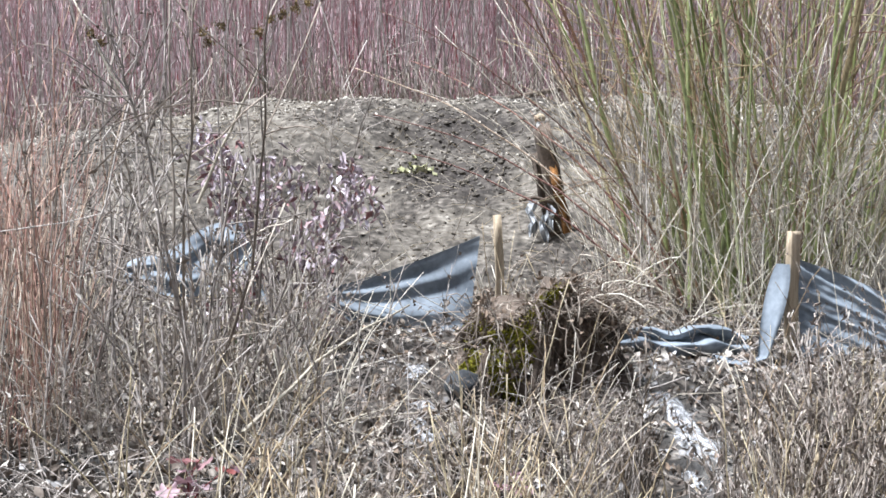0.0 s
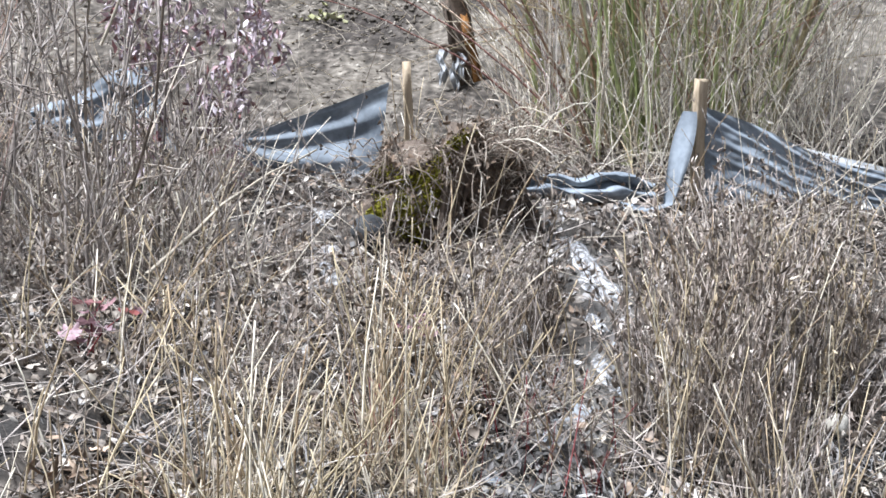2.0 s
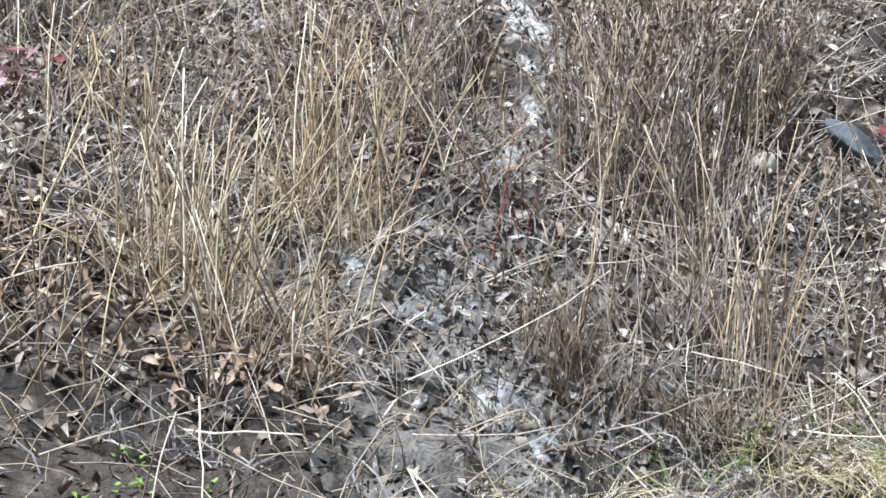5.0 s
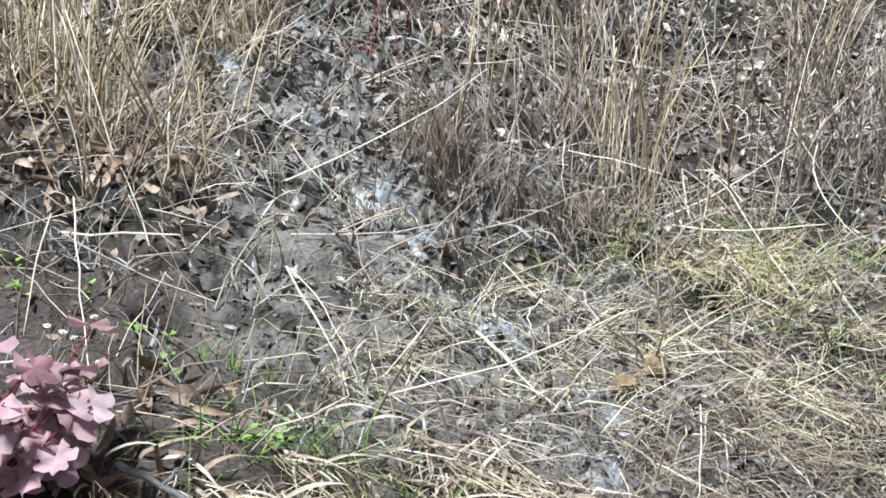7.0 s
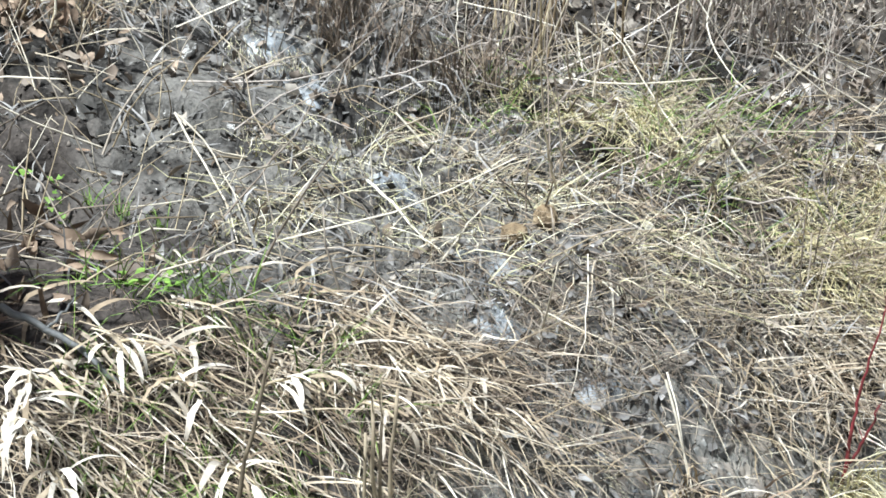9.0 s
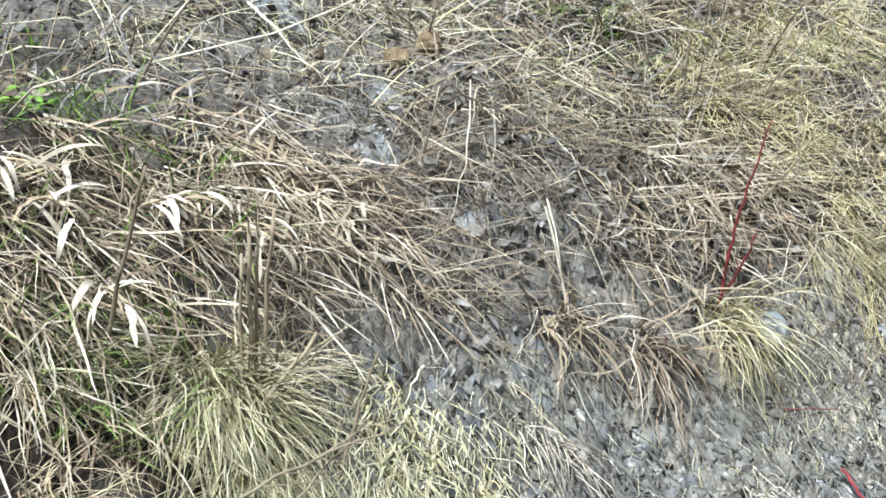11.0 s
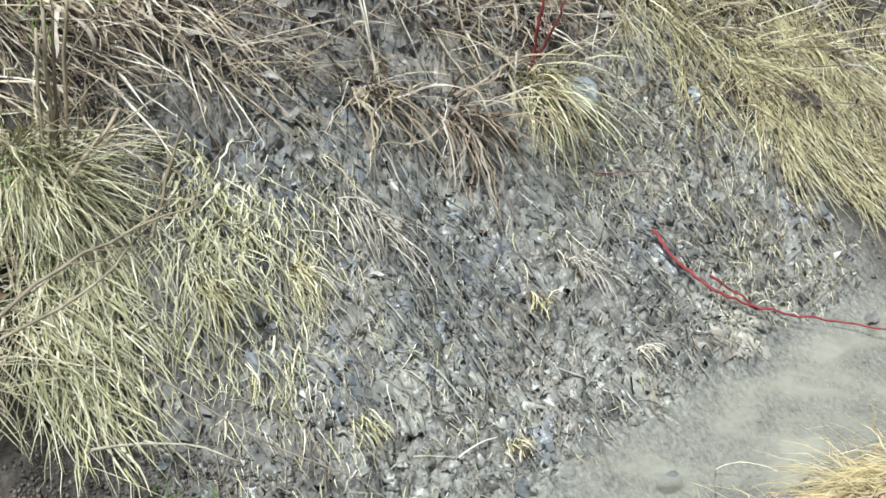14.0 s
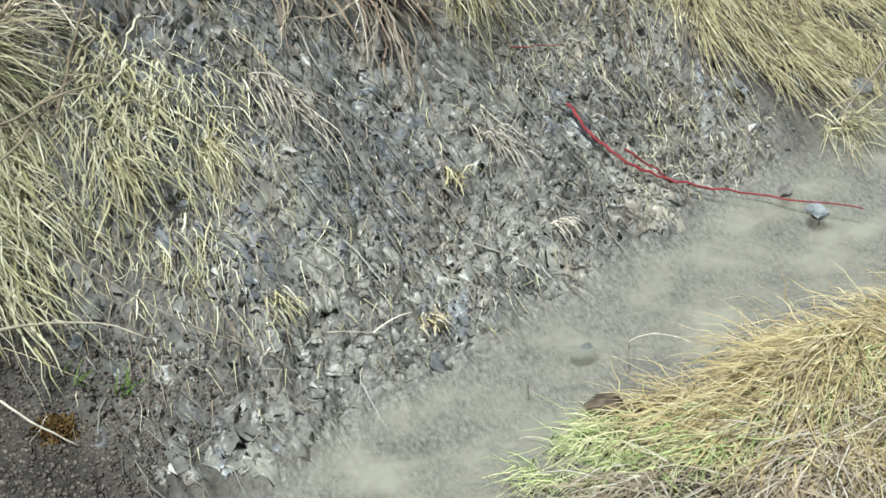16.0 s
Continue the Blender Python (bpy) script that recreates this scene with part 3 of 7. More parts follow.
def lump_mesh(rx, ry, rz, seed, rough=0.2, n=3, scale=1.6):
    """A rough stone or clod."""
    bm = bmesh.new()
    bmesh.ops.create_icosphere(bm, subdivisions=n, radius=1)
    for v in bm.verts:
        k = 1 + rough * (noise.noise(v.co * scale + Vector((seed, seed * 2.3, 0))) + 0.5 * noise.noise(v.co * scale * 3 + Vector((0, seed, 5))))
        v.co = Vector((v.co.x * rx * k, v.co.y * ry * k, v.co.z * rz * k))
    V = np.array([v.co[:] for v in bm.verts])
    F = np.array([[v.index for v in f.verts] for f in bm.faces])
    bm.free()
    return V, F, None


def cloth(rows_fn, nu, nv):
    """A sheet from a function of u and v, both 0 to 1."""
    u, v = np.meshgrid(np.linspace(0, 1, nu), np.linspace(0, 1, nv))
    V = np.stack(rows_fn(u, v), 2).reshape(-1, 3)
    i = (np.arange(nv - 1)[:, None] * nu + np.arange(nu - 1)[None]).reshape(-1, 1)
    return V, None, i + np.array([0, 1, nu + 1, nu])


# ---- the ground: one sheet to the horizon ----
def spaced(knots):
    out = []
    for (a, step), (b, _) in zip(knots, knots[1:]):
        out.append(np.arange(a, b - step * 0.3, step))
    return np.concatenate(out + [[knots[-1][0]]])


def make_ground():
    xs = spaced([(-420, 60), (-60, 12), (-12, 1.5), (-4, 0.12), (-1.6, 0.03), (-0.3, 0.0095), (0.38, 0.0038), (1.55, 0.0065), (1.8, 0.0095), (1.95, 0.03), (3.2, 0.12), (6, 1.5), (12, 12), (60, 60), (420, 1)])
    ys = spaced([(-420, 60), (-60, 12), (-12, 1.5), (-1.5, 0.25), (0.5, 0.03), (0.95, 0.007), (1.18, 0.0038), (2.05, 0.0065), (2.3, 0.0095), (3.0, 0.018), (5.0, 0.03), (8.0, 0.045), (13, 0.3), (20, 1.5), (44, 12), (80, 60), (420, 1)])
    x, y = np.meshgrid(xs, ys)
    z = surface(x, y)
    nx, ny = len(xs), len(ys)
    i = (np.arange(ny - 1)[:, None] * nx + np.arange(nx - 1)[None]).reshape(-1, 1)
    me = mesh_of("ground", np.stack([x, y, z], 2), None, i + np.array([0, 1, nx + 1, nx]), GROUND, True)
    s, q = slope_axes(x, y)
    masks = {
        "wet": mud_mask(x, y),
        "soil": np.maximum(patch((0.0, 2.35, 0.42, 0.42), (0.42, 1.27, 0.22, 0.15), (0.2, 1.9, 0.5, 0.5), (0.17, 10.35, 0.42, 0.42), (0.05, 9.75, 0.35, 0.3), (0.75, 9.9, 0.3, 0.5))(x, y) * np.where(y > 7, 0.65, 1.0), 0.55 * (1 - smooth(2.6, 3.6, y))),
        "sand": (0.25 + 0.75 * smooth(0.40, 0.58, fractal(x * 1.9, y * 1.9, 87, 4))) * smooth(7.2, 8.6, y) * (1 - smooth(12.5, 14, y)) * (1 - 0.85 * patch((0.17, 10.35, 0.42, 0.42), (0.05, 9.75, 0.45, 0.4), (-0.9, 9.6, 0.6, 0.5), (1.4, 9.9, 0.6, 0.6), (0.8, 8.7, 0.6, 0.6), soft=0.7)(x, y)),
        "brush": smooth(12.3, 14.5, y),
        # drifts of black muck, plus painted shade in HOLLOWS and under the weeds
        "muck_and_shade": np.maximum.reduce([np.maximum(smooth(0.52, 0.60, fractal(x * 7, y * 7, 44, 4)), patch(*[(a, b, 0.9 * r, 0.7 * r) for a, b, r in HOLLOWS], (0.78, 3.02, 0.14, 0.06), (0.55, 2.9, 0.2, 0.10))(x, y)) * smooth(2.0, 2.5, y) * (1 - smooth(5.0, 6.2, y)), 0.8 * smooth(0.56, 0.64, fractal(x * 10, y * 6, 45, 4)) * (1 - smooth(2.0, 2.5, y)) * smooth(0.05, 0.14, s), 0.75 * patch((0.60, 1.98, 0.08, 0.16), (0.72, 2.02, 0.12, 0.10), (0.86, 2.10, 0.10, 0.08), (0.66, 2.16, 0.10, 0.06), soft=0.7)(x, y)]),
    }
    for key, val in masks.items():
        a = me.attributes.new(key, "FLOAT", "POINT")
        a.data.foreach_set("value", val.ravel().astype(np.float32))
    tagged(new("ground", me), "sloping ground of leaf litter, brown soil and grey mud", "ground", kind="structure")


make_ground()


def make_stream():
    """The turbid stream at the foot of the bank, and the film of water that trickles down to it."""
    xs, ys = np.linspace(0.1, 3.4, 190), np.linspace(0.4, 2.6, 130)
    x, y = np.meshgrid(xs, ys)
    s, q = slope_axes(x, y)
    z = 0.002 + 0.0025 * np.sin(38 * q + 9 * s + 3 * np.sin(11 * s)) * np.sin(30 * s - 6 * q)
    i = (np.arange(len(ys) - 1)[:, None] * len(xs) + np.arange(len(xs) - 1)[None])
    keep = (s > -0.5) & (s < 0.3)
    i = i[keep[:-1, :-1]].reshape(-1, 1)
    me = mesh_of("water", np.stack([x, y, z], 2), None, i + np.array([0, 1, len(xs) + 1, len(xs)]), STREAM, True)
    a = me.attributes.new("deep", "FLOAT", "POINT")
    a.data.foreach_set("value", (0.12 + 0.88 * smooth(0.06, -0.05, s + 0.06 * (fractal(x * 9, y * 9, 66, 3) - 0.45))).ravel().astype(np.float32))
    ob = tagged(new("water", me), "cloudy grey-brown stream water at the foot of the bank", "water", kind="structure")
    ob.visible_shadow = False
    # the film: a strip along the trickle with a ragged edge
    line = []
    for (ax, ay), (bx, by) in zip(TRICKLE[:-4], TRICKLE[1:-3]):
        m = max(3, int(math.hypot(bx - ax, by - ay) / 0.02))
        line += [(ax + (bx - ax) * k / m, ay + (by - ay) * k / m) for k in range(m)]
    c = np.array(line)
    c = c[c[:, 1] > 3.9]
    t = np.arange(len(c)) * 0.02
    c[:, 0] += 0.05 * (grain(t * 4, t * 0, 3) - 0.5)
    w = 0.012 + 0.07 * np.clip(grain(t * 3.1, t * 0 + 5, 2) * 1.7 - 0.45, 0, 1)
    w = w * np.where(c[:, 1] < 4.2, 0.55, 0.6)
    u = np.linspace(-1, 1, 9)
    px = c[:, 0][:, None] + u[None] * w[:, None]
    py = c[:, 1][:, None] + 0.25 * u[None] * w[:, None]
    px = px + 0.05 * (fractal(px * 22, py * 22, 41, 3) - 0.45)
    py = py + 0.05 * (fractal(px * 22, py * 22, 51, 3) - 0.45)
    pz = ground_height(px, py) + 0.012 * (fractal(px * 16, py * 16, 61, 3) - 0.40) - 0.004 * u[None] ** 4
    i = (np.arange(len(c) - 1)[:, None] * 9 + np.arange(8)[None]).reshape(-1, 1)
    me = mesh_of("water", np.stack([px, py, pz], 2), None, i + np.array([0, 1, 10, 9]), PAINTED_SHEEN, True)
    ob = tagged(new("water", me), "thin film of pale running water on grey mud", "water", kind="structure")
    ob.visible_shadow = False


make_stream()


def foam_patch(x, y, rx, ry, turn, label, flat=False):
    """A ragged sheet of white, aerated water on stones and mud; flat: a painted sheen."""
    n, m = 40, 8
    th, k = np.meshgrid(np.linspace(0, 2 * math.pi, n, endpoint=False), np.linspace(0.03, 1, m))
    rag = 0.55 + 0.9 * fractal(3 + 2.5 * np.cos(th) + x * 9, 3 + 2.5 * np.sin(th) + y * 9, 71, 4)
    a, b = rx * k * rag * np.cos(th), ry * k * rag * np.sin(th)
    px, py = x + a * math.cos(turn) - b * math.sin(turn), y + a * math.sin(turn) + b * math.cos(turn)
    pz = surface(px, py) * 0.5 + ground_height(px, py) * 0.5 + (0.012 + 0.016 * (y > 4.2)) * (1 - k ** 2) + (0.003 if flat else 0.010) * (fractal(px * 40, py * 40, 77, 3) - 0.4)
    i = np.arange(m - 1)[:, None] * n + np.arange(n)[None]
    j = np.arange(m - 1)[:, None] * n + (np.arange(n)[None] + 1) % n
    me = mesh_of("water", np.stack([px, py, pz], 2), None, np.stack([i, j, j + n, i + n], 2).reshape(-1, 4), PAINTED_SHEEN if flat else FOAM, True)
    tagged(new("water", me), label, "water", kind="structure")


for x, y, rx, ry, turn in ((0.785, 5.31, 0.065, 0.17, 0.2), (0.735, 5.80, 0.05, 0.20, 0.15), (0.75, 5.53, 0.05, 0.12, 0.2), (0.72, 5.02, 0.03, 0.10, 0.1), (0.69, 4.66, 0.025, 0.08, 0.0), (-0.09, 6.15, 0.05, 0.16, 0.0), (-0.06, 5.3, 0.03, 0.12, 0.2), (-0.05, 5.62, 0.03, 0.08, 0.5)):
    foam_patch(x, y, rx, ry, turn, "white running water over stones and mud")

# thin water on the mud, its glints painted as pale blue patches
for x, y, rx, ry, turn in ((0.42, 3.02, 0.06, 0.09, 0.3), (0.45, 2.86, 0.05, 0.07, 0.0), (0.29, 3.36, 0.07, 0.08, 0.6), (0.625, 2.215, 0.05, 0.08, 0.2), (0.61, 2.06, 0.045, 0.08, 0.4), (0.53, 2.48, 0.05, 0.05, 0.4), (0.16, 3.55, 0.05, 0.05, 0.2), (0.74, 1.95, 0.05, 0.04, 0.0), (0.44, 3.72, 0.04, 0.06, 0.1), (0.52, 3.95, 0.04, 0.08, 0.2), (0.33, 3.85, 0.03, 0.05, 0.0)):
    foam_patch(x, y, rx, ry, turn, "film of water on grey mud with its shine painted pale", True)
# ---- the silt fence ----
def board(w, d, h, splinter=0.0, seed=1):
    """A sawn stake with softened edges, a slight twist and a broken top."""
    nz = 14
    z = np.linspace(0, h, nz)
    ring = [(-1, -0.8), (-0.8, -1), (0.8, -1), (1, -0.8), (1, 0.8), (0.8, 1), (-0.8, 1), (-1, 0.8)]
    V = []
    for k in range(nz):
        for i, (a, b) in enumerate(ring):
            top = splinter * (0.5 + 0.5 * math.sin(i * 2.1 + seed)) if k == nz - 1 else 0
            e = 1 + 0.05 * math.sin(k * 1.7 + i * seed)
            V.append((a * w / 2 * e + 0.004 * math.sin(k * 0.5 + seed), b * d / 2 * e, z[k] + top))
    q = [[k * 8 + i, k * 8 + (i + 1) % 8, (k + 1) * 8 + (i + 1) % 8, (k + 1) * 8 + i] for k in range(nz - 1) for i in range(8)]
    t = [[(nz - 1) * 8, (nz - 1) * 8 + i, (nz - 1) * 8 + i + 1] for i in range(1, 7)]
    return np.array(V), np.array(t), np.array(q)


def moved(geo, x, y, z, rx=0, ry=0, rz=0):
    v, t, q = geo
    m = np.array(pose(x, y, z, rx, ry, rz))
    return v @ m[:3, :3].T + m[:3, 3], t, q


def double(geo, thick=0.003):
    """Gives a sheet a second side and so a thickness."""
    v, t, q = geo
    return merged((v, t, q), (v + np.array([0, thick, 0]), t, q[:, ::-1]))


def pleats(v, knots, heights):
    """A rounded profile of folds across a sheet."""
    g = np.linspace(-0.1, 1.1, 241)
    h = np.interp(g, knots, heights)
    k = np.hanning(13)
    h = np.convolve(np.pad(h, 6, "edge"), k / k.sum(), "valid")
    return np.interp(v, g, h)


def fan_panel(u, v):
    """Fabric that is taut at the stake and gathered to a point at its other end."""
    top = 1.075 + 0.215 * u - 0.014 * np.sin(math.pi * u)
    low = np.interp(u, [0, 0.10, 0.25, 0.45, 0.7, 1], [1.035, 0.985, 0.925, 0.885, 0.872, 0.885])
    x = -0.49 + 0.63 * u + 0.03 * (v - 0.5) - 0.02 * (1 - v) * u ** 4
    z = low + (top - low) * v
    fold = pleats(v + 0.05 * np.sin(2.4 * u + 0.4) * (1 - v), [0, 0.10, 0.15, 0.31, 0.37, 0.56, 0.60, 0.68, 0.72, 0.82, 0.86, 0.94, 1], [0, 0.030, 0.028, -0.008, -0.004, 0.035, 0.027, 0.002, 0.004, 0.028, 0.026, 0.004, 0.016])
    depth = fold * (top - low) / 0.22 * (0.95 - 0.80 * u ** 1.2)
    wrinkle = (0.0035 * np.sin(23 * v + 31 * u) * np.sin(9 * v - 17 * u) + 0.012 * np.sin(5 * v + 6 * u + 1)) * u
    y = 7.32 - 0.10 * (1 - u) + 0.10 * (v - 0.5) * (0.3 + u) + depth + wrinkle - 0.012 * np.exp(-((v - 1) / 0.03) ** 2)
    return x, y, z


def far_panel(u, v):
    """A twisted length of the fabric in slanting pleats, half sunk in the weeds."""
    x = -1.37 + 0.50 * u + 0.13 * (1 - v) * u
    top = 1.14 + 0.21 * u ** 0.8
    low = 1.06 - 0.07 * u
    fold = pleats(v, [0, 0.2, 0.3, 0.45, 0.65, 0.75, 0.9, 1], [0.0, 0.05, -0.03, -0.02, 0.06, -0.03, -0.01, 0.03])
    y = 7.58 + 0.5 * fold + 0.012 * np.sin(13 * v + 17 * u) + 0.05 * v
    return x, y, low + (top - low) * v + 0.02 * np.sin(8 * u + 2)


def drape(u, v):
    """The loose edge that hangs from the stake, narrows to its foot and trails a toe over the ground."""
    foot = (1 - v) ** 1.15
    toe = np.clip((0.13 - v) / 0.13, 0, 1)
    x = 1.285 - 0.105 * foot - 0.17 * toe + (0.016 + 0.060 * np.sin(math.pi * np.clip(1.06 - v, 0, 1) ** 0.75) ** 0.8) * (u - 0.55)
    z = 0.815 + 0.40 * v ** 0.95 - 0.012 * toe + 0.018 * np.sin(3.1 * u) * toe
    y = 6.60 - 0.06 * foot + 0.05 * v - 0.04 * (u - 0.5) + 0.014 * np.sin(u * 6.2 + 0.6 * v) * (0.3 + foot) - 0.03 * toe * u
    return x, y, np.maximum(z, ground_height(x, y) + 0.004 + 0.03 * toe * np.sin(math.pi * u))


def long_panel(u, v):
    """The standing length: it sags away from the stake, in slanting folds."""
    x = 1.345 + 0.98 * u
    top = 1.235 - 0.34 * u ** 0.85 + 0.015 * np.sin(9 * u)
    low = ground_height(x, 6.7 + 0 * x) - 0.02 - 0.10 * u
    z = low + (top - low) * v
    slant = v * 1.0 + 0.55 * u
    fold = np.sin(slant * 39 + 1.2 * np.sin(3 * u + 2 * v)) + 0.6 * np.sin(slant * 71 + 1.3 + 2 * np.sin(4 * u)) + 0.8 * np.sin(slant * 13 + 2)
    y = 6.70 + 0.12 * u - 0.09 * (1 - v) + 0.0062 * fold * (0.3 + v) + 0.004 * np.sin(40 * u) * np.sin(35 * v)
    return x, y, z


def fallen_panel(u, v):
    """A length that has dropped and lies in a crumpled roll, its folds lapping over one another."""
    w = v + 0.05 * np.sin(5 * u + 1) + 0.03 * np.sin(13 * u)
    h = 0.55 + 0.45 * np.interp(u, [0, 0.2, 0.45, 0.7, 0.85, 1], [0.5, 0.8, 0.6, 1.1, 0.75, 0.1])
    a = pleats(w, [0, 0.14, 0.25, 0.40, 0.55, 0.70, 0.85, 1], [0.02, -0.035, -0.04, 0.05, 0.02, -0.005, 0.09, 0.16])
    b = pleats(w, [0, 0.14, 0.25, 0.40, 0.55, 0.70, 0.85, 1], [-0.02, 0.03, 0.055, 0.062, 0.075, 0.105, 0.10, 0.02])
    x = 0.62 + 0.54 * u + 0.02 * np.sin(9 * v)
    y = 6.70 + a * h + 0.03 * np.sin(8 * u)
    return x, y, ground_height(x, y) + 0.006 + np.maximum(b * h + 0.005 * np.sin(23 * u + 9 * v), 0)


f = thing("silt_fence", "torn dark grey silt fence fabric gathered beside a broken stake", "fence", "silt fences", (0.2, 7.3, 0.9))
f.matrix_world = Matrix.Identity(4)
part("fabric", double(cloth(fan_panel, 60, 64)), FABRIC, f, "dark grey woven fabric in fan folds", True)
part("stake", moved(board(0.036, 0.012, 0.36, 0.18, 2), 0.25, 7.36, 0.85, 4, -5, 20), STAKE_WOOD, f, "splintered pale wooden stake")
part("fabric", double(cloth(far_panel, 40, 30)), FABRIC, f, "half buried twisted fabric", True)

f = thing("silt_fence", "dark grey fabric silt fence sagging from an upright wooden stake", "fence", "silt fences")
part("stake", moved(board(0.046, 0.036, 0.56, 0.02, 1), 1.317, 6.66, 0.76, 0, 0.6, 28), STAKE_WOOD, f, "pale weathered wooden stake")
part("fabric", double(cloth(long_panel, 80, 60)), FABRIC, f, "dark grey fabric in slanting folds", True)
part("fabric", double(cloth(drape, 24, 40)), FABRIC, f, "loose trailing edge of the fabric", True)
# narrow strip in a paler grey than the long panel
part("fabric", double(cloth(lambda u, v: (1.85 + 0.6 * u, 7.15 + 0.05 * v + 0.01 * np.sin(14 * u), 0.99 - 0.14 * u + 0.05 * v), 30, 8)), PALE_FABRIC, f, "pale strip of fabric", True)

f = thing("fallen_fabric", "crumpled dark grey fence fabric lying on the ground", "fabric")
part("sheet", cloth(fallen_panel, 70, 40), FABRIC, f, "", True)

f = thing("fabric_scrap", "torn pale grey rag hanging on a stick by a rotten post", "fabric")
for rx, rz, rw, rh in ((0.45, 1.24, 0.05, 0.16), (0.51, 1.20, 0.04, 0.20), (0.545, 1.27, 0.03, 0.12)):
    part("strip", double(cloth(lambda u, v: (rx + rw * (u - 0.5) * (0.6 + 0.5 * v) + 0.012 * np.sin(9 * v + 40 * rx), 8.87 + 0.022 * np.sin(7 * u + 9 * v) + 0.07 * v, rz + rh * v + 0.03 * (1 - v) * np.sin(11 * u + 30 * rx)), 14, 20)), SCRAP, f, "torn hanging strip", True)
part("stick", tubes(np.array([[(0.38, 8.84, 1.40), (0.46, 8.83, 1.415), (0.56, 8.85, 1.385)]]), 0.011, 6), ROOT, f, "thin dead stick", True)

# ---- posts on the mound ----
p = thing("rotten_post", "rotten leaning post with a charred side and raw orange wood", "post")
part("body", moved(board(0.085, 0.07, 0.50, 0.12, 3), 0.615, 9.00, 1.20, 0, -12, 15), ROOT, p, "charred dark wood")
part("splinter", moved(board(0.045, 0.03, 0.30, 0.10, 5), 0.640, 8.955, 1.20, 0, -13, 10), ROTTEN, p, "raw orange-brown wood")
part("splinter", moved(board(0.03, 0.03, 0.36, 0.14, 7), 0.555, 8.965, 1.18, 0, -16, 40), ROOT, p, "loose dark splinter")
p = thing("marker_post", "small white marker post with a tan knob", "post")
part("body", tubes(np.array([[(0.59, 10.1, 1.66), (0.57, 10.1, 1.74), (0.555, 10.1, 1.82)]]), 0.026, 8), WHITE_PAINT, p, "", True)
part("knob", moved(lump_mesh(0.034, 0.034, 0.026, 3, 0.08, 2), 0.553, 10.1, 1.84), STAKE_WOOD, p, "round tan knob", True)


# ---- the mossy stump ----
def make_stump():
    st = thing("mossy_stump", "old broken stump overgrown with yellow-green moss, roots and dead vines", "stump")
    n, rows = 72, 34

    def shell(th, ph):
        """Ragged wall of the stump, with two hollows rotted into its front."""
        R = 0.31 - 0.09 * ph + 0.045 * np.sin(3 * th + 1) + 0.03 * np.sin(7 * th + 4 * ph) + 0.16 * (fractal(np.cos(th) * 2.2 + 5, np.sin(th) * 2.2 + ph * 4 + 2, 6, 4) - 0.46)
        for a, b, w, h, d in ((-1.12, 0.22, 0.22, 0.26, 0.13), (-0.62, 0.40, 0.18, 0.20, 0.12), (-1.95, 0.12, 0.14, 0.18, 0.10), (-0.15, 0.75, 0.15, 0.14, 0.12)):
            R = R - d * np.exp(-((th - a) / w) ** 2 - ((ph - b) / h) ** 2)
        return R

    def place(th, ph, out=0.0):
        R = shell(th, ph) + out
        top = 0.35 + 0.05 * np.sin(th + 2.5) + 0.05 * np.sin(4 * th)
        return np.stack([0.32 + R * np.cos(th), 5.98 + 0.85 * R * np.sin(th), 0.77 + top * ph], -1)

    th, ph = np.meshgrid(np.linspace(-math.pi, math.pi, n, endpoint=False), np.linspace(0, 1, rows))
    V = place(th, ph)
    V[-1, :, :2] = V[-1, :, :2] * 0.25 + np.array([0.32, 5.98]) * 0.75
    i = (np.arange(rows - 1)[:, None] * n + np.arange(n)[None])
    j = (np.arange(rows - 1)[:, None] * n + (np.arange(n)[None] + 1) % n)
    part("body", (V.reshape(-1, 3), None, np.stack([i, j, j + n, i + n], 2).reshape(-1, 4)), ROOT, st, "", True)
    # roots that run down its front and into the ground
    for k in range(13):
        a = -2.9 + k * 0.21 + rng.normal(0, 0.08)
        p = place(a + 0.25 * rng.normal() * np.linspace(0, 1, 8), np.linspace(rng.uniform(0.35, 0.95), 0.02, 8), np.linspace(0.0, 0.03, 8))
        p[-2:, :2] += (p[-2:, :2] - np.array([0.32, 5.98])) * np.array([[0.06], [0.16]])
        part("root", tubes(p[None], np.linspace(0.016, 0.008, 8)[None] * rng.uniform(0.5, 1.2), 6), ROOT, st, "", True)
    # cushions of moss: a strip down the front, a cap on the stone's side, tufts on the rim
    for a, h, wa, wh, m in ((-1.98, 0.42, 0.07, 0.24, 2200), (-1.88, 0.80, 0.14, 0.10, 900), (-2.62, 0.42, 0.14, 0.10, 1300), (-2.45, 0.72, 0.12, 0.10, 600), (-1.50, 0.94, 0.10, 0.05, 700), (-1.72, 0.60, 0.06, 0.15, 500)):
        c = place(a + rng.normal(0, wa, m), np.clip(h + rng.normal(0, wh * 0.6, m), 0.02, 1), rng.uniform(0.0, 0.028, m))
        part("moss", leaves(c, rng.uniform(0.006, 0.014, m), 0.005, 1.2), MOSS, st, "yellow-green moss")
    part("stone", moved(lump_mesh(0.060, 0.05, 0.058, 4, 0.16, 3), 0.066, 5.69, 0.875), DARK_STONE, st, "dark stone lodged at its foot", True)
    # dead vines: over the rim and hanging down its side
    m = 105
    a = np.where(rng.random(m) < 0.3, rng.uniform(-2.6, -1.5, m), rng.uniform(-1.5, 0.3, m))
    base = place(a, rng.uniform(0.7, 1.0, m), 0.0)
    P = lines(base, a + rng.normal(0, 0.7, m), rng.uniform(0.08, 0.36, m), rng.uniform(0.2, 1.8, m), rng.uniform(0.6, 2.0, m), 8, 0.34)
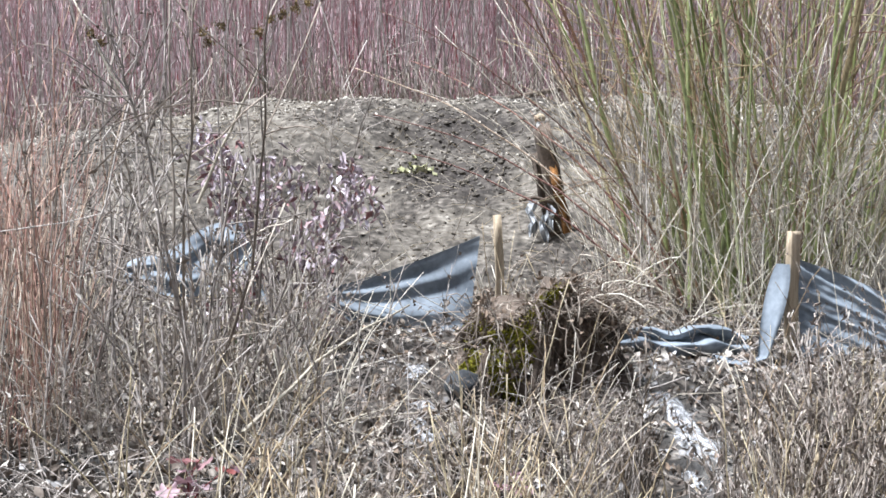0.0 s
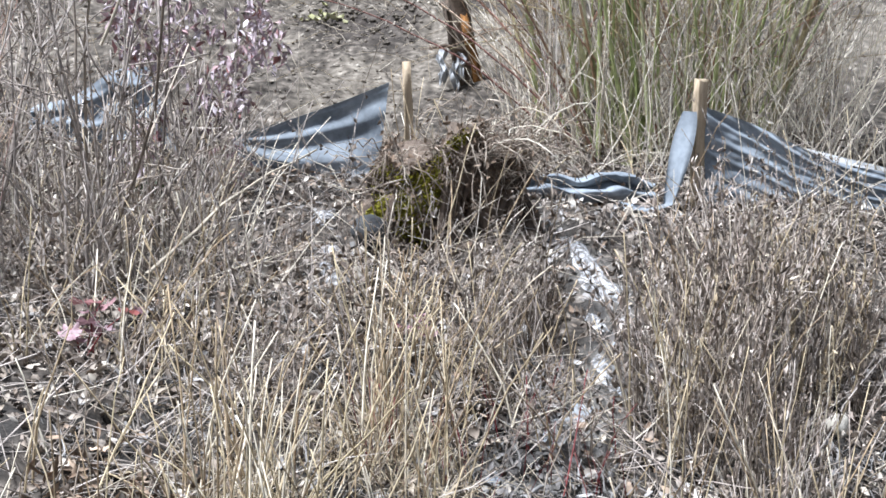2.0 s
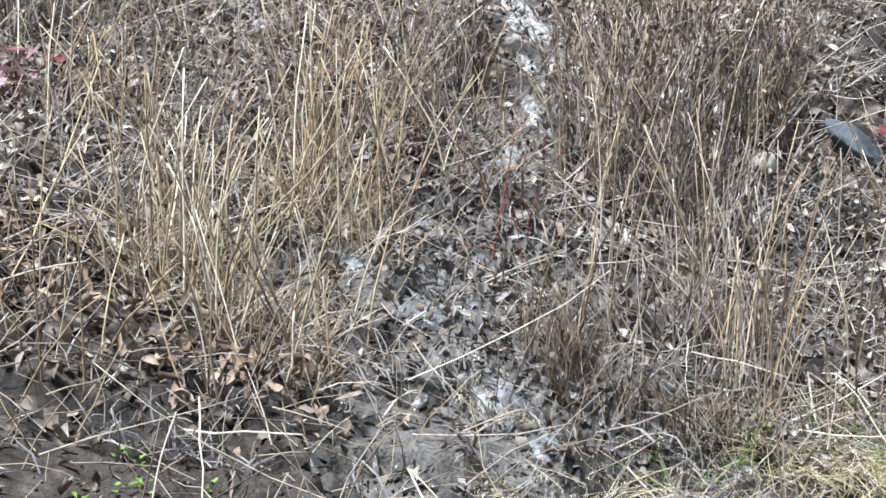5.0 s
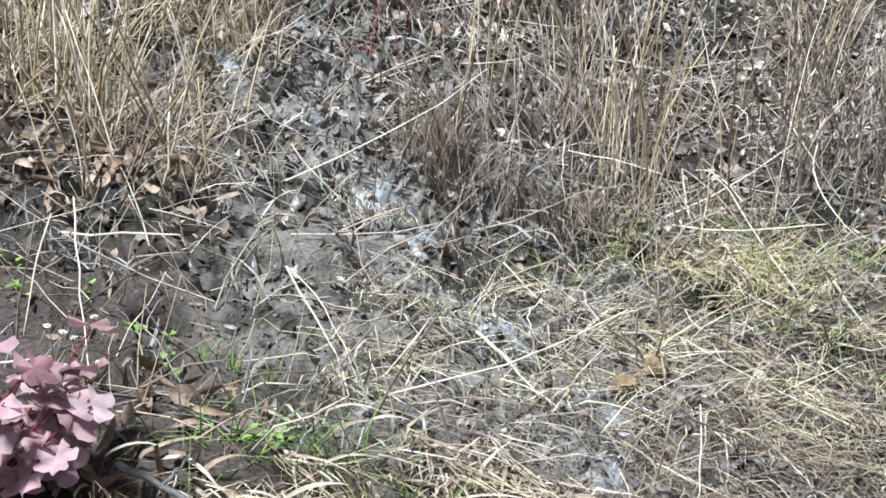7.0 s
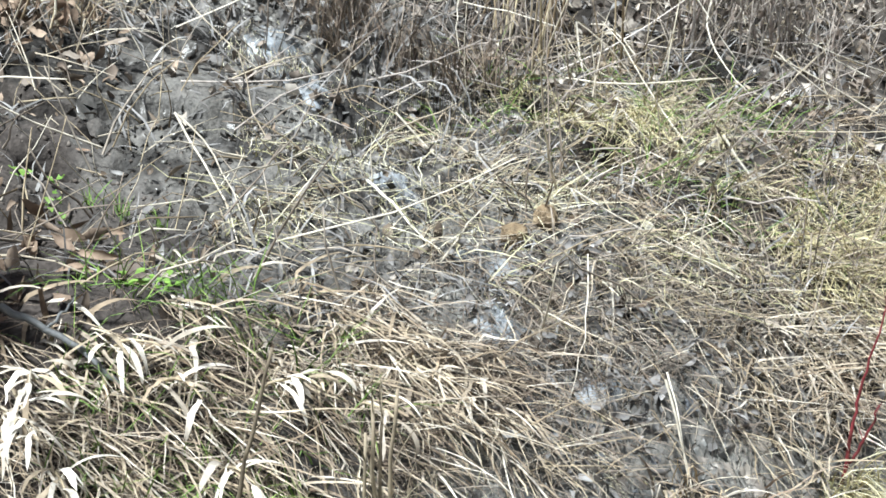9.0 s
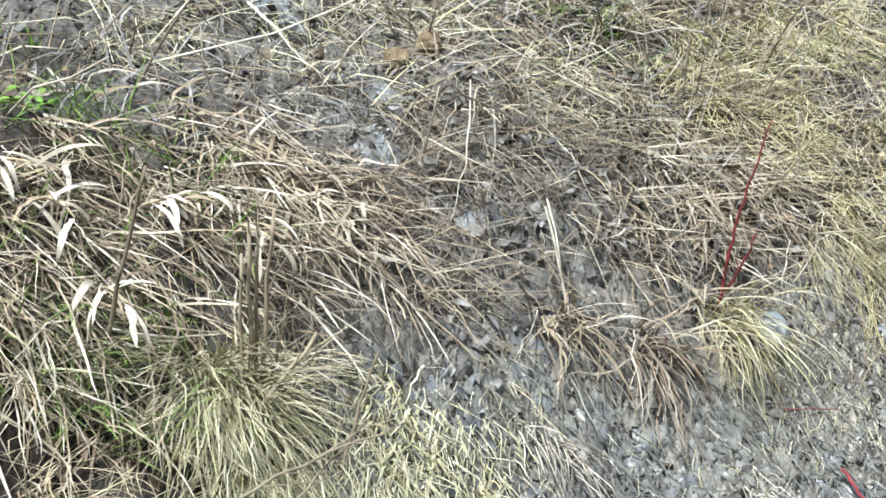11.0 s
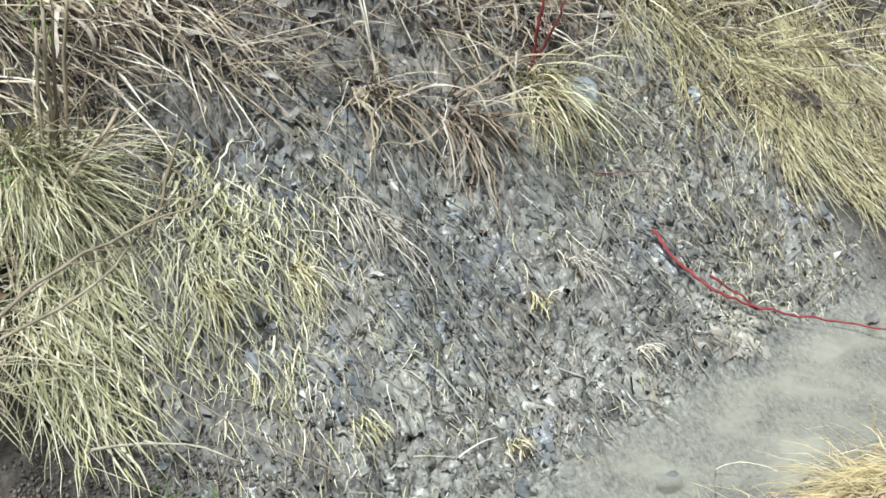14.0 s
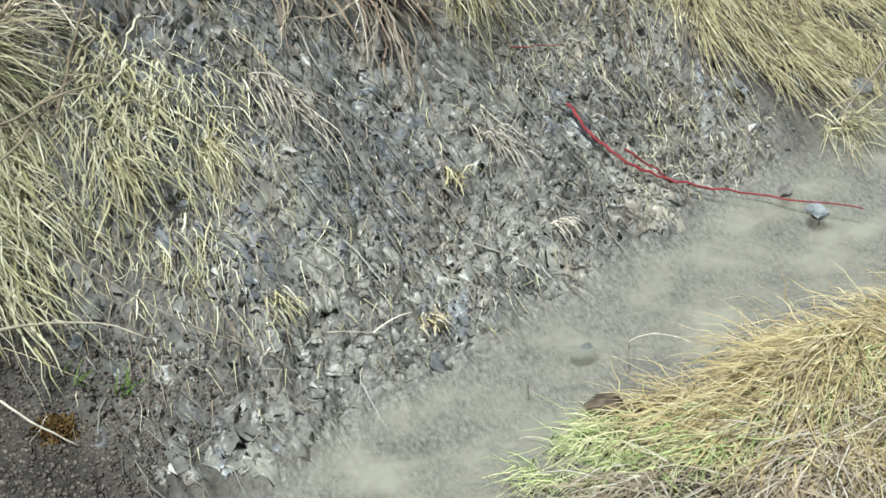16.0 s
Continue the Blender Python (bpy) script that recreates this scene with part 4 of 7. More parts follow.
    P[:, :, 2] = np.maximum(P[:, :, 2], 0.79)
    part("vine_tangle", tubes(P, rng.uniform(0.0012, 0.0030, m)[:, None] * np.ones((1, 8)), 3), BROWN_STEM, st, "dead brown vines hanging over it")
    m = 11
    a = rng.uniform(-2.2, 0.3, m)
    P2 = lines(place(a, rng.uniform(0.6, 1.0, m), 0.01), a + rng.normal(0, 0.9, m), rng.uniform(0.2, 0.45, m), rng.uniform(0.1, 1.0, m), rng.uniform(1.2, 2.6, m), 9, 0.16)
    part("vine_tangle", tubes(P2, 0.0022, 4), STRAW_PALE, st, "bleached curling vines")
    m = 560
    k = offshoots(P, m, 0.09, 0.8, 3, 0.1)
    part("twig_spray", tubes(k, 0.0009, 3), BROWN_STEM, st, "fine brown dead twigs")
    a = rng.uniform(-2.7, -0.2, 900)
    c = np.concatenate([k[:300, -1], place(a, 1.05 - 0.75 * rng.random(900) ** 1.6, rng.uniform(0.0, 0.04, 900))])
    part("foliage", leaves(c, rng.uniform(0.012, 0.030, len(c)), rng.uniform(0.006, 0.014, len(c)), 0.9), LEAF_BROWN, st, "small brown dead leaves")


make_stump()


def open_way(x, y):
    """The two runnels that stay free of standing stems, and the clear ground below the gathered fabric."""
    a = smooth(0.03, 0.10, trickle_distance(x, y))
    b = 1 - np.exp(-((x + 0.07) / 0.08) ** 4 - ((y - 5.75) / 0.55) ** 4)
    k = np.asarray(x) / np.asarray(y)
    lane = np.where(((k > 0.116) & (k < 0.166) & (y > 4.2) & (y < 6.3)) | ((k > -0.025) & (k < -0.003) & (y > 4.9) & (y < 6.2)), 0.15, 1.0)
    lane = np.where((k > -0.078) & (k < 0.02) & (y > 5.55) & (y < 7.3), 0.10, lane)
    lane = np.where((k > 0.10) & (k < 0.19) & (y > 5.8) & (y < 6.7), 0.25, lane)
    return np.where(np.asarray(y) > 4.2, np.minimum(a, b), 1.0) * lane


def fabric_sight_gap(x, y):
    """Weeds thinned along the sight lines to the two torn lengths of fabric."""
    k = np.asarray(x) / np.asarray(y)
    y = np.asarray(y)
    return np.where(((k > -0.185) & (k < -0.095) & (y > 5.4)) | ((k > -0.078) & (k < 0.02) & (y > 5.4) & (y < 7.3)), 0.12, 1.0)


SEED = plant("seed_head", [(0.12, 0.085, 0.04), (0.30, 0.22, 0.11), (0.20, 0.145, 0.07)])

# ---- shrubs ----
def make_willow():
    w = thing("willow_shrub", "tall leafless willow shrub with olive-green stems", "shrub")
    for k in range(82):
        a, r = rng.uniform(0, 2 * math.pi), math.sqrt(rng.random())
        bx, by = 1.38 + 0.50 * r * math.cos(a), 7.95 + 0.50 * r * math.sin(a)
        lean = 0.28 * (bx - 1.38) / 0.5 + rng.normal(0, 0.11)
        deep = 0.10 * (by - 7.95) / 0.5 + rng.normal(0, 0.08)
        L = rng.uniform(2.4, 3.6)
        h = math.atan2(deep, lean)
        P = lines(np.array([[bx, by, float(ground_height(bx, by)) - 0.05]]), h, L, math.hypot(lean, deep), rng.normal(0.08, 0.16), 12, 0.055)
        r0 = 0.005 + 0.0115 * rng.random() ** 2
        s = part("stem", tubes(P, np.linspace(r0, r0 * 0.5, 12)[None], 6), WILLOW if k % 5 else WILLOW_TWIG, w, "", True)
        T = offshoots(P, 14, 0.75, 0.55, 6, 0.07, 0.10)
        part("twig_spray", tubes(T, np.linspace(0.0034, 0.0014, 6)[None] * np.ones((14, 1)), 3), WILLOW_TWIG, s)
    # arching outer twigs with pale buds
    for bx, az, L, ti in ((1.05, 2.95, 1.7, 0.62), (1.02, 3.05, 1.9, 0.55), (1.10, 2.8, 1.8, 0.50), (0.98, 3.2, 1.5, 0.66), (1.15, 3.1, 2.0, 0.45)):
        P = lines(np.array([[bx, 7.75, 0.92]]), az, L, ti, 0.75, 14, 0.03)
        s = part("twig", tubes(P, np.linspace(0.006, 0.0018, 14)[None], 4), RUST_STEM, w, "arching reddish twig")
        i = np.linspace(5, 12.9, 26)
        c = np.stack([np.interp(i, np.arange(14), P[0, :, d]) for d in range(3)], 1) + rng.normal(0, 0.004, (26, 3))
        for q in c:
            part("bud", leaves(q[None], 0.020, 0.010, 0.8), PALE_LEAF, s, "pale swelling bud")


make_willow()


def make_purple_shrub():
    sh = thing("bramble_shrub", "low shrub with hanging grey-purple dead leaves and some dark red ones", "shrub")
    for k, (x, z, n) in enumerate(((-0.83, 1.61, 45), (-0.84, 1.53, 51), (-0.81, 1.44, 45), (-0.76, 1.39, 30), (-0.69, 1.44, 33), (-0.65, 1.53, 18), (-0.70, 1.34, 30), (-0.36, 1.55, 33), (-0.34, 1.48, 30), (-0.38, 1.43, 36), (-0.47, 1.34, 39), (-0.44, 1.26, 45),
                                   (-0.30, 1.41, 24), (-0.77, 1.11, 51), (-0.80, 1.04, 39), (-0.49, 1.17, 39), (-0.62, 1.57, 21), (-0.90, 1.68, 30), (-0.54, 1.48, 24), (-0.56, 1.23, 33), (-0.72, 1.16, 26))):
        y = 6.75 + rng.normal(0, 0.10)
        bx = -0.62 + 0.45 * (x + 0.62) + rng.normal(0, 0.05)
        u = np.linspace(0, 1, 9)[:, None]
        a, b = np.array([[bx, y - 0.05, float(ground_height(bx, y))]]), np.array([[x, y, z + 0.05]])
        P = a + (b - a) * u + np.array([[0.10 * rng.normal(), 0.04, 0.08]]) * np.sin(math.pi * u) + rng.normal(0, 0.006, (9, 3))
        s = part("stem", tubes(P[None], np.linspace(0.0036, 0.0016, 9)[None], 4), BROWN_STEM, sh)
        n = int(n * 1.4)
        c = np.array([[x, y, z]]) + rng.normal(0, 1, (n, 3)) * np.array([0.040, 0.045, 0.034])
        part("foliage", leaves(c, rng.uniform(0.028, 0.060, n), rng.uniform(0.009, 0.018, n), 0.4, 0.5, None, rng.normal(-0.9, 0.4, n)), PURPLE_LEAF, s, "grey-purple withered leaves")
    red = np.array([(-0.49, 6.9, 1.09), (-0.44, 6.85, 1.04), (-0.78, 6.8, 1.00), (-0.45, 6.9, 1.22), (-0.82, 6.85, 1.40), (-0.47, 6.8, 0.97)])
    c = np.repeat(red, 9, 0) + rng.normal(0, 0.035, (54, 3))
    part("foliage", leaves(c, rng.uniform(0.03, 0.06, 54), rng.uniform(0.015, 0.03, 54), 0.7), RED_LEAF, sh, "dark red leaves")


make_purple_shrub()


def weed(height, twigs, material, leaf_material, seed_leaf, spread, stems=3, thick=0.0022, tilt=0.16, shaggy=False):
    """A dead herb: stiff stems with short side twigs and shrivelled leaves."""
    w = thing("dead_weed", "", "dead plant")
    base = rng.normal(0, 0.012, (stems, 3))
    base[:, 2] = -0.02
    P = lines(base, rng.uniform(0, 6.3, stems), height * rng.uniform(0.7, 1.1, stems), np.abs(rng.normal(0, tilt, stems)), rng.normal(0.15, 0.3, stems), 8, 0.12)
    for k in range(stems):
        part("stem", tubes(P[k:k + 1], np.linspace(thick, thick * 0.4, 8)[None], 4), material, w)
    T = offshoots(P, twigs, height * 0.22, spread, 4, 0.18)
    part("twig_spray", tubes(T, thick * 0.4, 3), material, w)
    if shaggy:
        c = (P[:, 1:-1, None] + (P[:, 2:, None] - P[:, 1:-1, None]) * rng.random((stems, 6, 4, 1))).reshape(-1, 3)
        m = len(c)
        part("foliage", leaves(c + rng.normal(0, 0.003, (m, 3)), rng.uniform(0.010, 0.042, m), rng.uniform(0.0018, 0.005, m), 0.5, 1.2, None, rng.normal(-1.35, 0.3, m)), leaf_material, w)
    if seed_leaf:
        c = T[:, 1:].reshape(-1, 3)
        c = c[rng.permutation(len(c))[:seed_leaf]]
        part("foliage", leaves(c + rng.normal(0, 0.004, c.shape), rng.uniform(0.010, 0.030, len(c)), rng.uniform(0.004, 0.009, len(c)), 0.6, 0.6, None, rng.normal(-0.8, 0.6, len(c))), leaf_material, w)
    return w


def spread_weeds(makers, places, label, group, size=(0.75, 1.2), lean=6):
    for k, (x, y) in enumerate(places):
        src = makers[k % len(makers)]
        sc = rng.uniform(*size)
        m = pose(x, y, float(ground_height(x, y)), rng.normal(0, lean), rng.normal(0, lean), rng.uniform(0, 360)) @ Matrix.Scale(sc, 4)
        ob = src if k < len(makers) else copy_thing(src, m)
        ob.matrix_basis = m
        tagged(ob, label, "dead plant", group)


def stone_gap(x, y):
    """Lanes cleared along the sight lines to the two stones and a red twig."""
    k = np.asarray(x) / np.asarray(y)
    y = np.asarray(y)
    return np.where(((k > 0.07) & (k < 0.158) & (y > 2.9) & (y < 4.25)) | ((np.abs(k - 0.345) < 0.04) & (y > 3.2) & (y < 5.2)) | ((np.abs(k - 0.287) < 0.010) & (y > 3.7) & (y < 4.7)), 0.0, 1.0)


def clumped(clumps, n, spread, x0, x1, y0, y1, keep):
    c = scatter(clumps, x0, x1, y0, y1, keep)[:, :2]
    p = c[rng.integers(0, len(c), n)] + rng.normal(0, spread, (n, 2))
    return p[(stone_gap(p[:, 0], p[:, 1]) > 0.5) & (open_way(p[:, 0], p[:, 1]) > 0.5)]


# the dense brown-grey weeds on the bank
brown = [weed(rng.uniform(0.40, 0.54), 9, (WEED, BROWN_STEM, GREY_STEM, STRAW)[k % 4], (WEED, GREY_STEM, LITTER, STRAW)[k % 4], 20, 0.45, 4, 0.0028, 0.20, True) for k in range(10)]
keep = patch((1.15, 4.35, 0.55, 0.55), (0.85, 3.55, 0.38, 0.35), (1.35, 4.95, 0.45, 0.35), (1.5, 3.6, 0.35, 0.4), (0.62, 3.0, 0.12, 0.16), (0.55, 4.0, 0.15, 0.3), soft=0.6)
spread_weeds(brown, clumped(34, 100, 0.11, 0.35, 1.9, 2.8, 5.7, keep), "dead grey-brown weed with shrivelled leaves standing on the bank", "dead weeds on the bank")
dark_weeds = [weed(rng.uniform(0.40, 0.54), 14, (BROWN_STEM, WEED)[k % 2], BROWN_STEM, 24, 0.45, 4, 0.0028, 0.20, True) for k in range(5)]
keep = patch((0.95, 4.5, 0.22, 0.5), (1.15, 4.9, 0.3, 0.4), (0.9, 3.8, 0.15, 0.3), soft=0.6)
spread_weeds(dark_weeds, clumped(16, 38, 0.08, 0.6, 1.5, 3.5, 5.4, keep), "dark brown shaggy dead weed standing on the bank", "dead weeds on the bank")
# tall grey weeds
tall = [weed(rng.uniform(1.0, 1.4), 26, GREY_STEM if k % 3 else BROWN_STEM, LITTER, 60, 0.6, 2, 0.0054, 0.24) for k in range(5)]
spread_weeds(tall, [(-0.75, 5.1), (-1.08, 5.3), (-0.48, 5.6), (-1.42, 6.3), (-1.1, 4.85), (-1.62, 7.2), (-0.80, 5.0), (-0.70, 4.85), (-0.58, 5.3), (-1.9, 8.4), (-1.4, 8.9), (-2.2, 9.0), (-1.0, 9.3), (-1.7, 9.6), (-0.6, 8.8), (-2.5, 8.2)],
             "tall grey dead weed with side twigs and withered leaves", "tall dead weeds", (0.70, 1.15), 9)
low = [weed(rng.uniform(0.30, 0.5), 26, BROWN_STEM if k % 2 else GREY_STEM, LITTER, 36, 0.7, 4, 0.0017, 0.3) for k in range(7)]
keep = patch((-0.55, 5.2, 0.75, 0.9), (0.1, 4.4, 0.55, 0.7), (-0.5, 4.2, 0.5, 0.6), (-0.9, 6.6, 0.7, 1.0), (1.7, 5.9, 0.5, 0.3), (0.3, 5.0, 0.4, 0.3))
spread_weeds(low, scatter(74, -1.7, 2.2, 3.5, 8.2, lambda x, y: keep(x, y) * open_way(x, y) * fabric_sight_gap(x, y))[:, :2], "low tangled dead weed among leaf litter", "low dead weeds", (0.7, 1.25), 14)
# dead herbs round the willow's foot
spread_weeds([weed(0.8, 40, (GREY_STEM, STRAW, BROWN_STEM)[k], GREY_LEAF, 30, 0.45, 5, 0.0026) for k in range(3)], scatter(20, 0.75, 2.3, 7.2, 8.7, None)[:, :2], "dry grey herb standing among willow stems", "dead weeds at the willow", (0.7, 1.5), 10)
# grey weeds with hanging withered leaves
shag = [weed(0.85, 16, GREY_STEM, LITTER, 70, 0.5, 4, 0.005, 0.2, True) for k in range(3)]
spread_weeds(shag, [(-0.68, 4.95), (-0.72, 5.05), (-0.62, 5.15), (-0.80, 5.2), (-0.66, 5.3), (-0.92, 5.6), (-1.05, 6.0), (-0.50, 5.75), (-0.44, 6.3), (-1.2, 6.6)], "grey dead weed hung with withered leaves", "grey leafy weeds", (0.7, 1.1), 6)


def seed_stalks():
    """Two pale dead stalks with brown seed clusters at their tips."""
    for path, heads in (([(-0.58, 5.3, 0.78), (-0.53, 5.3, 1.55), (-0.555, 5.3, 1.99)], [(-0.55, 5.3, 1.99), (-0.513, 5.3, 2.03), (-0.479, 5.3, 2.045), (-0.44, 5.3, 2.06), (-0.403, 5.3, 2.078)]),
                        ([(-0.70, 5.3, 0.78), (-0.66, 5.3, 1.53), (-0.69, 5.3, 2.0)], [(-0.665, 5.3, 2.011), (-0.70, 5.3, 1.96), (-0.715, 5.3, 1.99)]), ([(-0.98, 5.3, 0.78), (-1.00, 5.3, 1.5), (-1.04, 5.3, 1.97)], [(-1.019, 5.3, 1.961), (-1.053, 5.3, 1.986)])):
        w = thing("seed_stalk", "tall dead stalk carrying brown dried seed heads", "dead plant", "seed stalks")
        P = np.array([[[np.interp(u, [0, 0.6, 1], [q[d] for q in path]) for d in range(3)] for u in np.linspace(0, 1, 12)]])
        part("stem", tubes(P + rng.normal(0, 0.003, P.shape), np.linspace(0.0045, 0.002, 12)[None], 5), GREY_STEM, w, "", True)
        for hx, hy, hz in heads:
            s = part("stalk", tubes(np.array([[P[0, -2], (0.5 * (P[0, -2][0] + hx), hy, hz - 0.02), (hx, hy, hz)]]), 0.0012, 3), GREY_STEM, w)
            c = np.array([hx, hy, hz]) + rng.normal(0, 0.008, (60, 3))
            part("seed_head", leaves(c, rng.uniform(0.006, 0.014, 60), 0.005, 1.2), SEED, s, "brown dried seed head")


seed_stalks()
lg = thing("fallen_log", "thin dark log lying behind the mound's crest", "log")
part("trunk", tubes(np.array([[(0.30, 11.75, 1.975), (0.66, 11.75, 2.045), (1.10, 11.75, 2.13)]]), np.array([[0.022, 0.019, 0.012]]), 7), ROOT, lg, "", True)

# rust-red stems
rust = [weed(rng.uniform(0.85, 1.15), 20, RUST_STEM, LITTER, 12, 0.3, 5, 0.0030, 0.12) for k in range(4)]
spread_weeds(rust, scatter(20, -1.66, -1.05, 4.9, 6.8, lambda x, y: (x < -0.205 * y) * 1.0)[:, :2], "rust-red thin-stemmed shrub, leafless", "rust-red shrubs", (0.7, 1.2), 5)


def thicket():
    """The leafless red brush behind the mound: far off, beyond counting."""
    for name, n, mat, h, r, y0, y1 in (("red_brush", 6600, PINK_STEM, (1.6, 3.4), 0.0055, 13.2, 30), ("red_brush", 1600, GREY_STEM, (1.5, 3.2), 0.006, 12.4, 24), ("red_brush", 420, RED_STEM, (1.2, 2.4), 0.006, 14, 30)):
        y = y0 + (y1 - y0) * rng.random(n) ** 1.4
        x = rng.uniform(-0.36, 0.36, n) * y + 0.0
        b = np.stack([x, y, ground_height(x, y) - 0.05], 1)
        P = lines(b, rng.uniform(0, 6.3, n), rng.uniform(*h, n), np.abs(rng.normal(0, 0.17, n)), rng.normal(0.05, 0.2, n), 6, 0.06)
        T = offshoots(P, n // 2, 0.7, 0.3, 4, 0.2, 0.08)
        stuff(name, merged(tubes(P, np.linspace(r, r * 0.4, 6)[None] * rng.uniform(0.5, 1.2, n)[:, None], 3), tubes(T, r * 0.35, 3)), mat, "leafless dusty-red brush on the far slope", "brush")
    n = 2600
    y = rng.uniform(11.3, 14, n)
    x = rng.uniform(-0.33, 0.33, n) * y
    b = np.stack([x, y, ground_height(x, y)], 1)
    P = lines(b, rng.uniform(0, 6.3, n), rng.uniform(0.12, 0.5, n), np.abs(rng.normal(0, 0.4, n)), rng.normal(0.3, 0.4, n), 5, 0.1)
    stuff("dead_undergrowth", tubes(P, 0.0025, 3), BROWN_STEM, "low brown undergrowth behind the mound", "undergrowth")


thicket()

# ---- grass and litter ----
STRAW_BANK = plant("golden_straw", [(0.32, 0.24, 0.11), (0.54, 0.45, 0.25), (0.40, 0.31, 0.155), (0.68, 0.60, 0.40), (0.30, 0.225, 0.11)])
GREEN_BANK = plant("green_straw", [(0.22, 0.30, 0.10), (0.42, 0.46, 0.22), (0.62, 0.58, 0.38), (0.30, 0.38, 0.14)])
def grass(name, n, keep, box, mat, length, width, tilt, bend, az, label, jitter=0.6, segs=3, drape=0.015, clumps=0):
    b = scatter(n if not clumps else clumps, *box, keep)
    if clumps:
        i = rng.integers(0, len(b), n)
        b = b[i] + np.concatenate([rng.normal(0, 0.012, (n, 2)), np.zeros((n, 1))], 1)
        b[:, 2] = ground_height(b[:, 0], b[:, 1])
        ca = rng.normal(0, 0.38, clumps)[i]
    else:
        ca = 0
    m = len(b)
    a = (rng.uniform(0, 2 * math.pi, m) if az is None else az + rng.normal(0, jitter, m)) + ca
    return stuff(name, blades(b, a, rng.uniform(*length, m), rng.uniform(*width, m), rng.uniform(*tilt, m), rng.uniform(*bend, m), segs, drape), mat, label, "grass")


def stalks(name, n, keep, box, mat, length, radius, tilt, bend, label, az=None, k=5, wobble=0.08, drape=False, lift=0.0):
    b = scatter(n, *box, keep, lift)
    m = len(b)
    a = rng.uniform(0, 2 * math.pi, m) if az is None else az + rng.normal(0, 0.6, m)
    P = lines(b, a, rng.uniform(*length, m), rng.uniform(*tilt, m), rng.uniform(*bend, m), k, wobble, drape)
    return stuff(name, tubes(P, np.linspace(1, 0.5, k)[None] * rng.uniform(*radius, m)[:, None], 3), mat, label, "dead stems")


def litter(name, n, keep, box, mat, length, width, label, flat=0.35, lift=0.006):
    b = scatter(n, *box, keep)
    m = len(b)
    b[:, 2] = surface(b[:, 0], b[:, 1]) + rng.uniform(0.3, 2.2, m) * lift
    if length[1] >= 0.033:
        return stuff(name, curled_leaves(b, rng.uniform(*length, m), rng.uniform(*width, m), flat), mat, label, "leaf litter")
    return stuff(name, leaves(b, rng.uniform(*length, m), rng.uniform(*width, m), flat, 0.75), mat, label, "leaf litter")


def dry(x, y):
    return 1 - mud_mask(x, y)


def bare(x, y):
    return 1 - patch((-0.02, 2.40, 0.20, 0.13), (0.14, 2.36, 0.16, 0.12), (-0.25, 2.42, 0.2, 0.14), soft=0.5)(x, y)


def both(f, g):
    return lambda x, y: f(x, y) * g(x, y)


# leaf litter on the upper slope, thinner downhill
litter("leaf_litter", 17000, lambda x, y: np.clip(1.1 - 0.8 * mud_mask(x, y), 0, 1) * smooth(2.4, 3.4, y) * open_way(x, y), (-1.8, 2.4, 2.4, 8.2), LITTER, (0.012, 0.032), (0.008, 0.022), "pale and brown dead leaves on the slope", 0.6)
litter("leaf_litter", 2400, lambda x, y: np.clip(0.25 + smooth(10.5, 11.0, y) + (1 - smooth(8.0, 9.2, y)), 0, 1), (-2.6, 2.8, 7.6, 11.4), LITTER, (0.008, 0.022), (0.005, 0.014), "pale dead leaves on the mound", 0.9)
litter("leaf_litter", 620, lambda x, y: dry(x, y) * (0.15 + 0.85 * bare(x, y)), (-0.4, 2.0, 1.7, 3.2), LEAF_BROWN, (0.010, 0.034), (0.005, 0.014), "brown dead leaves on soil and mud", 0.6)
litter("leaf_litter", 1150, lambda x, y: 0.2 + 0.8 * smooth(1.9, 2.3, y), (0.1, 1.9, 1.95, 4.6), GREY_LEAF, (0.014, 0.046), (0.006, 0.016), "sodden grey dead leaves on mud", 1.0, 0.008)
litter("leaf_litter", 900, lambda x, y: 0.2 + 0.8 * smooth(1.9, 2.3, y), (-0.6, 1.9, 1.6, 4.4), WET_BROWN, (0.014, 0.050), (0.006, 0.018), "sodden dark dead leaves on mud", 1.0, 0.008)
litter("leaf_litter", 420, patch((-0.25, 2.95, 0.22, 0.18), (-0.05, 2.95, 0.14, 0.14), (-0.4, 3.2, 0.2, 0.3), soft=0.6), (-0.6, 0.12, 2.68, 3.7), LEAF_BROWN, (0.020, 0.050), (0.010, 0.024), "brown curled leaves heaped at the foot of straw", 0.9, 0.025)
litter("leaf_litter", 110, None, (-0.6, 0.12, 2.68, 3.7), LITTER, (0.022, 0.052), (0.014, 0.030), "large curled brown leaves at the foot of straw", 0.9, 0.02)
litter("leaf_litter", 3400, lambda x, y: 0.3 + 0.7 * open_way(x, y), (-1.7, 1.2, 3.9, 7.2), LITTER, (0.022, 0.058), (0.014, 0.034), "curled brown and pale leaves among dead weeds", 0.9, 0.015)
litter("leaf_litter", 420, None, (-1.0, 0.05, 3.6, 5.3), PALE_LEAF, (0.018, 0.042), (0.010, 0.024), "bleached leaves among straw", 0.8, 0.014)
litter("leaf_litter", 420, lambda x, y: np.clip(0.03 + dry(x, y), 0, 1) * (0.15 + 0.85 * smooth(2.8, 3.6, y)), (-0.6, 1.9, 2.2, 6.8), PALE_LEAF, (0.018, 0.045), (0.010, 0.022), "bleached curled dead leaves", 0.6, 0.012)

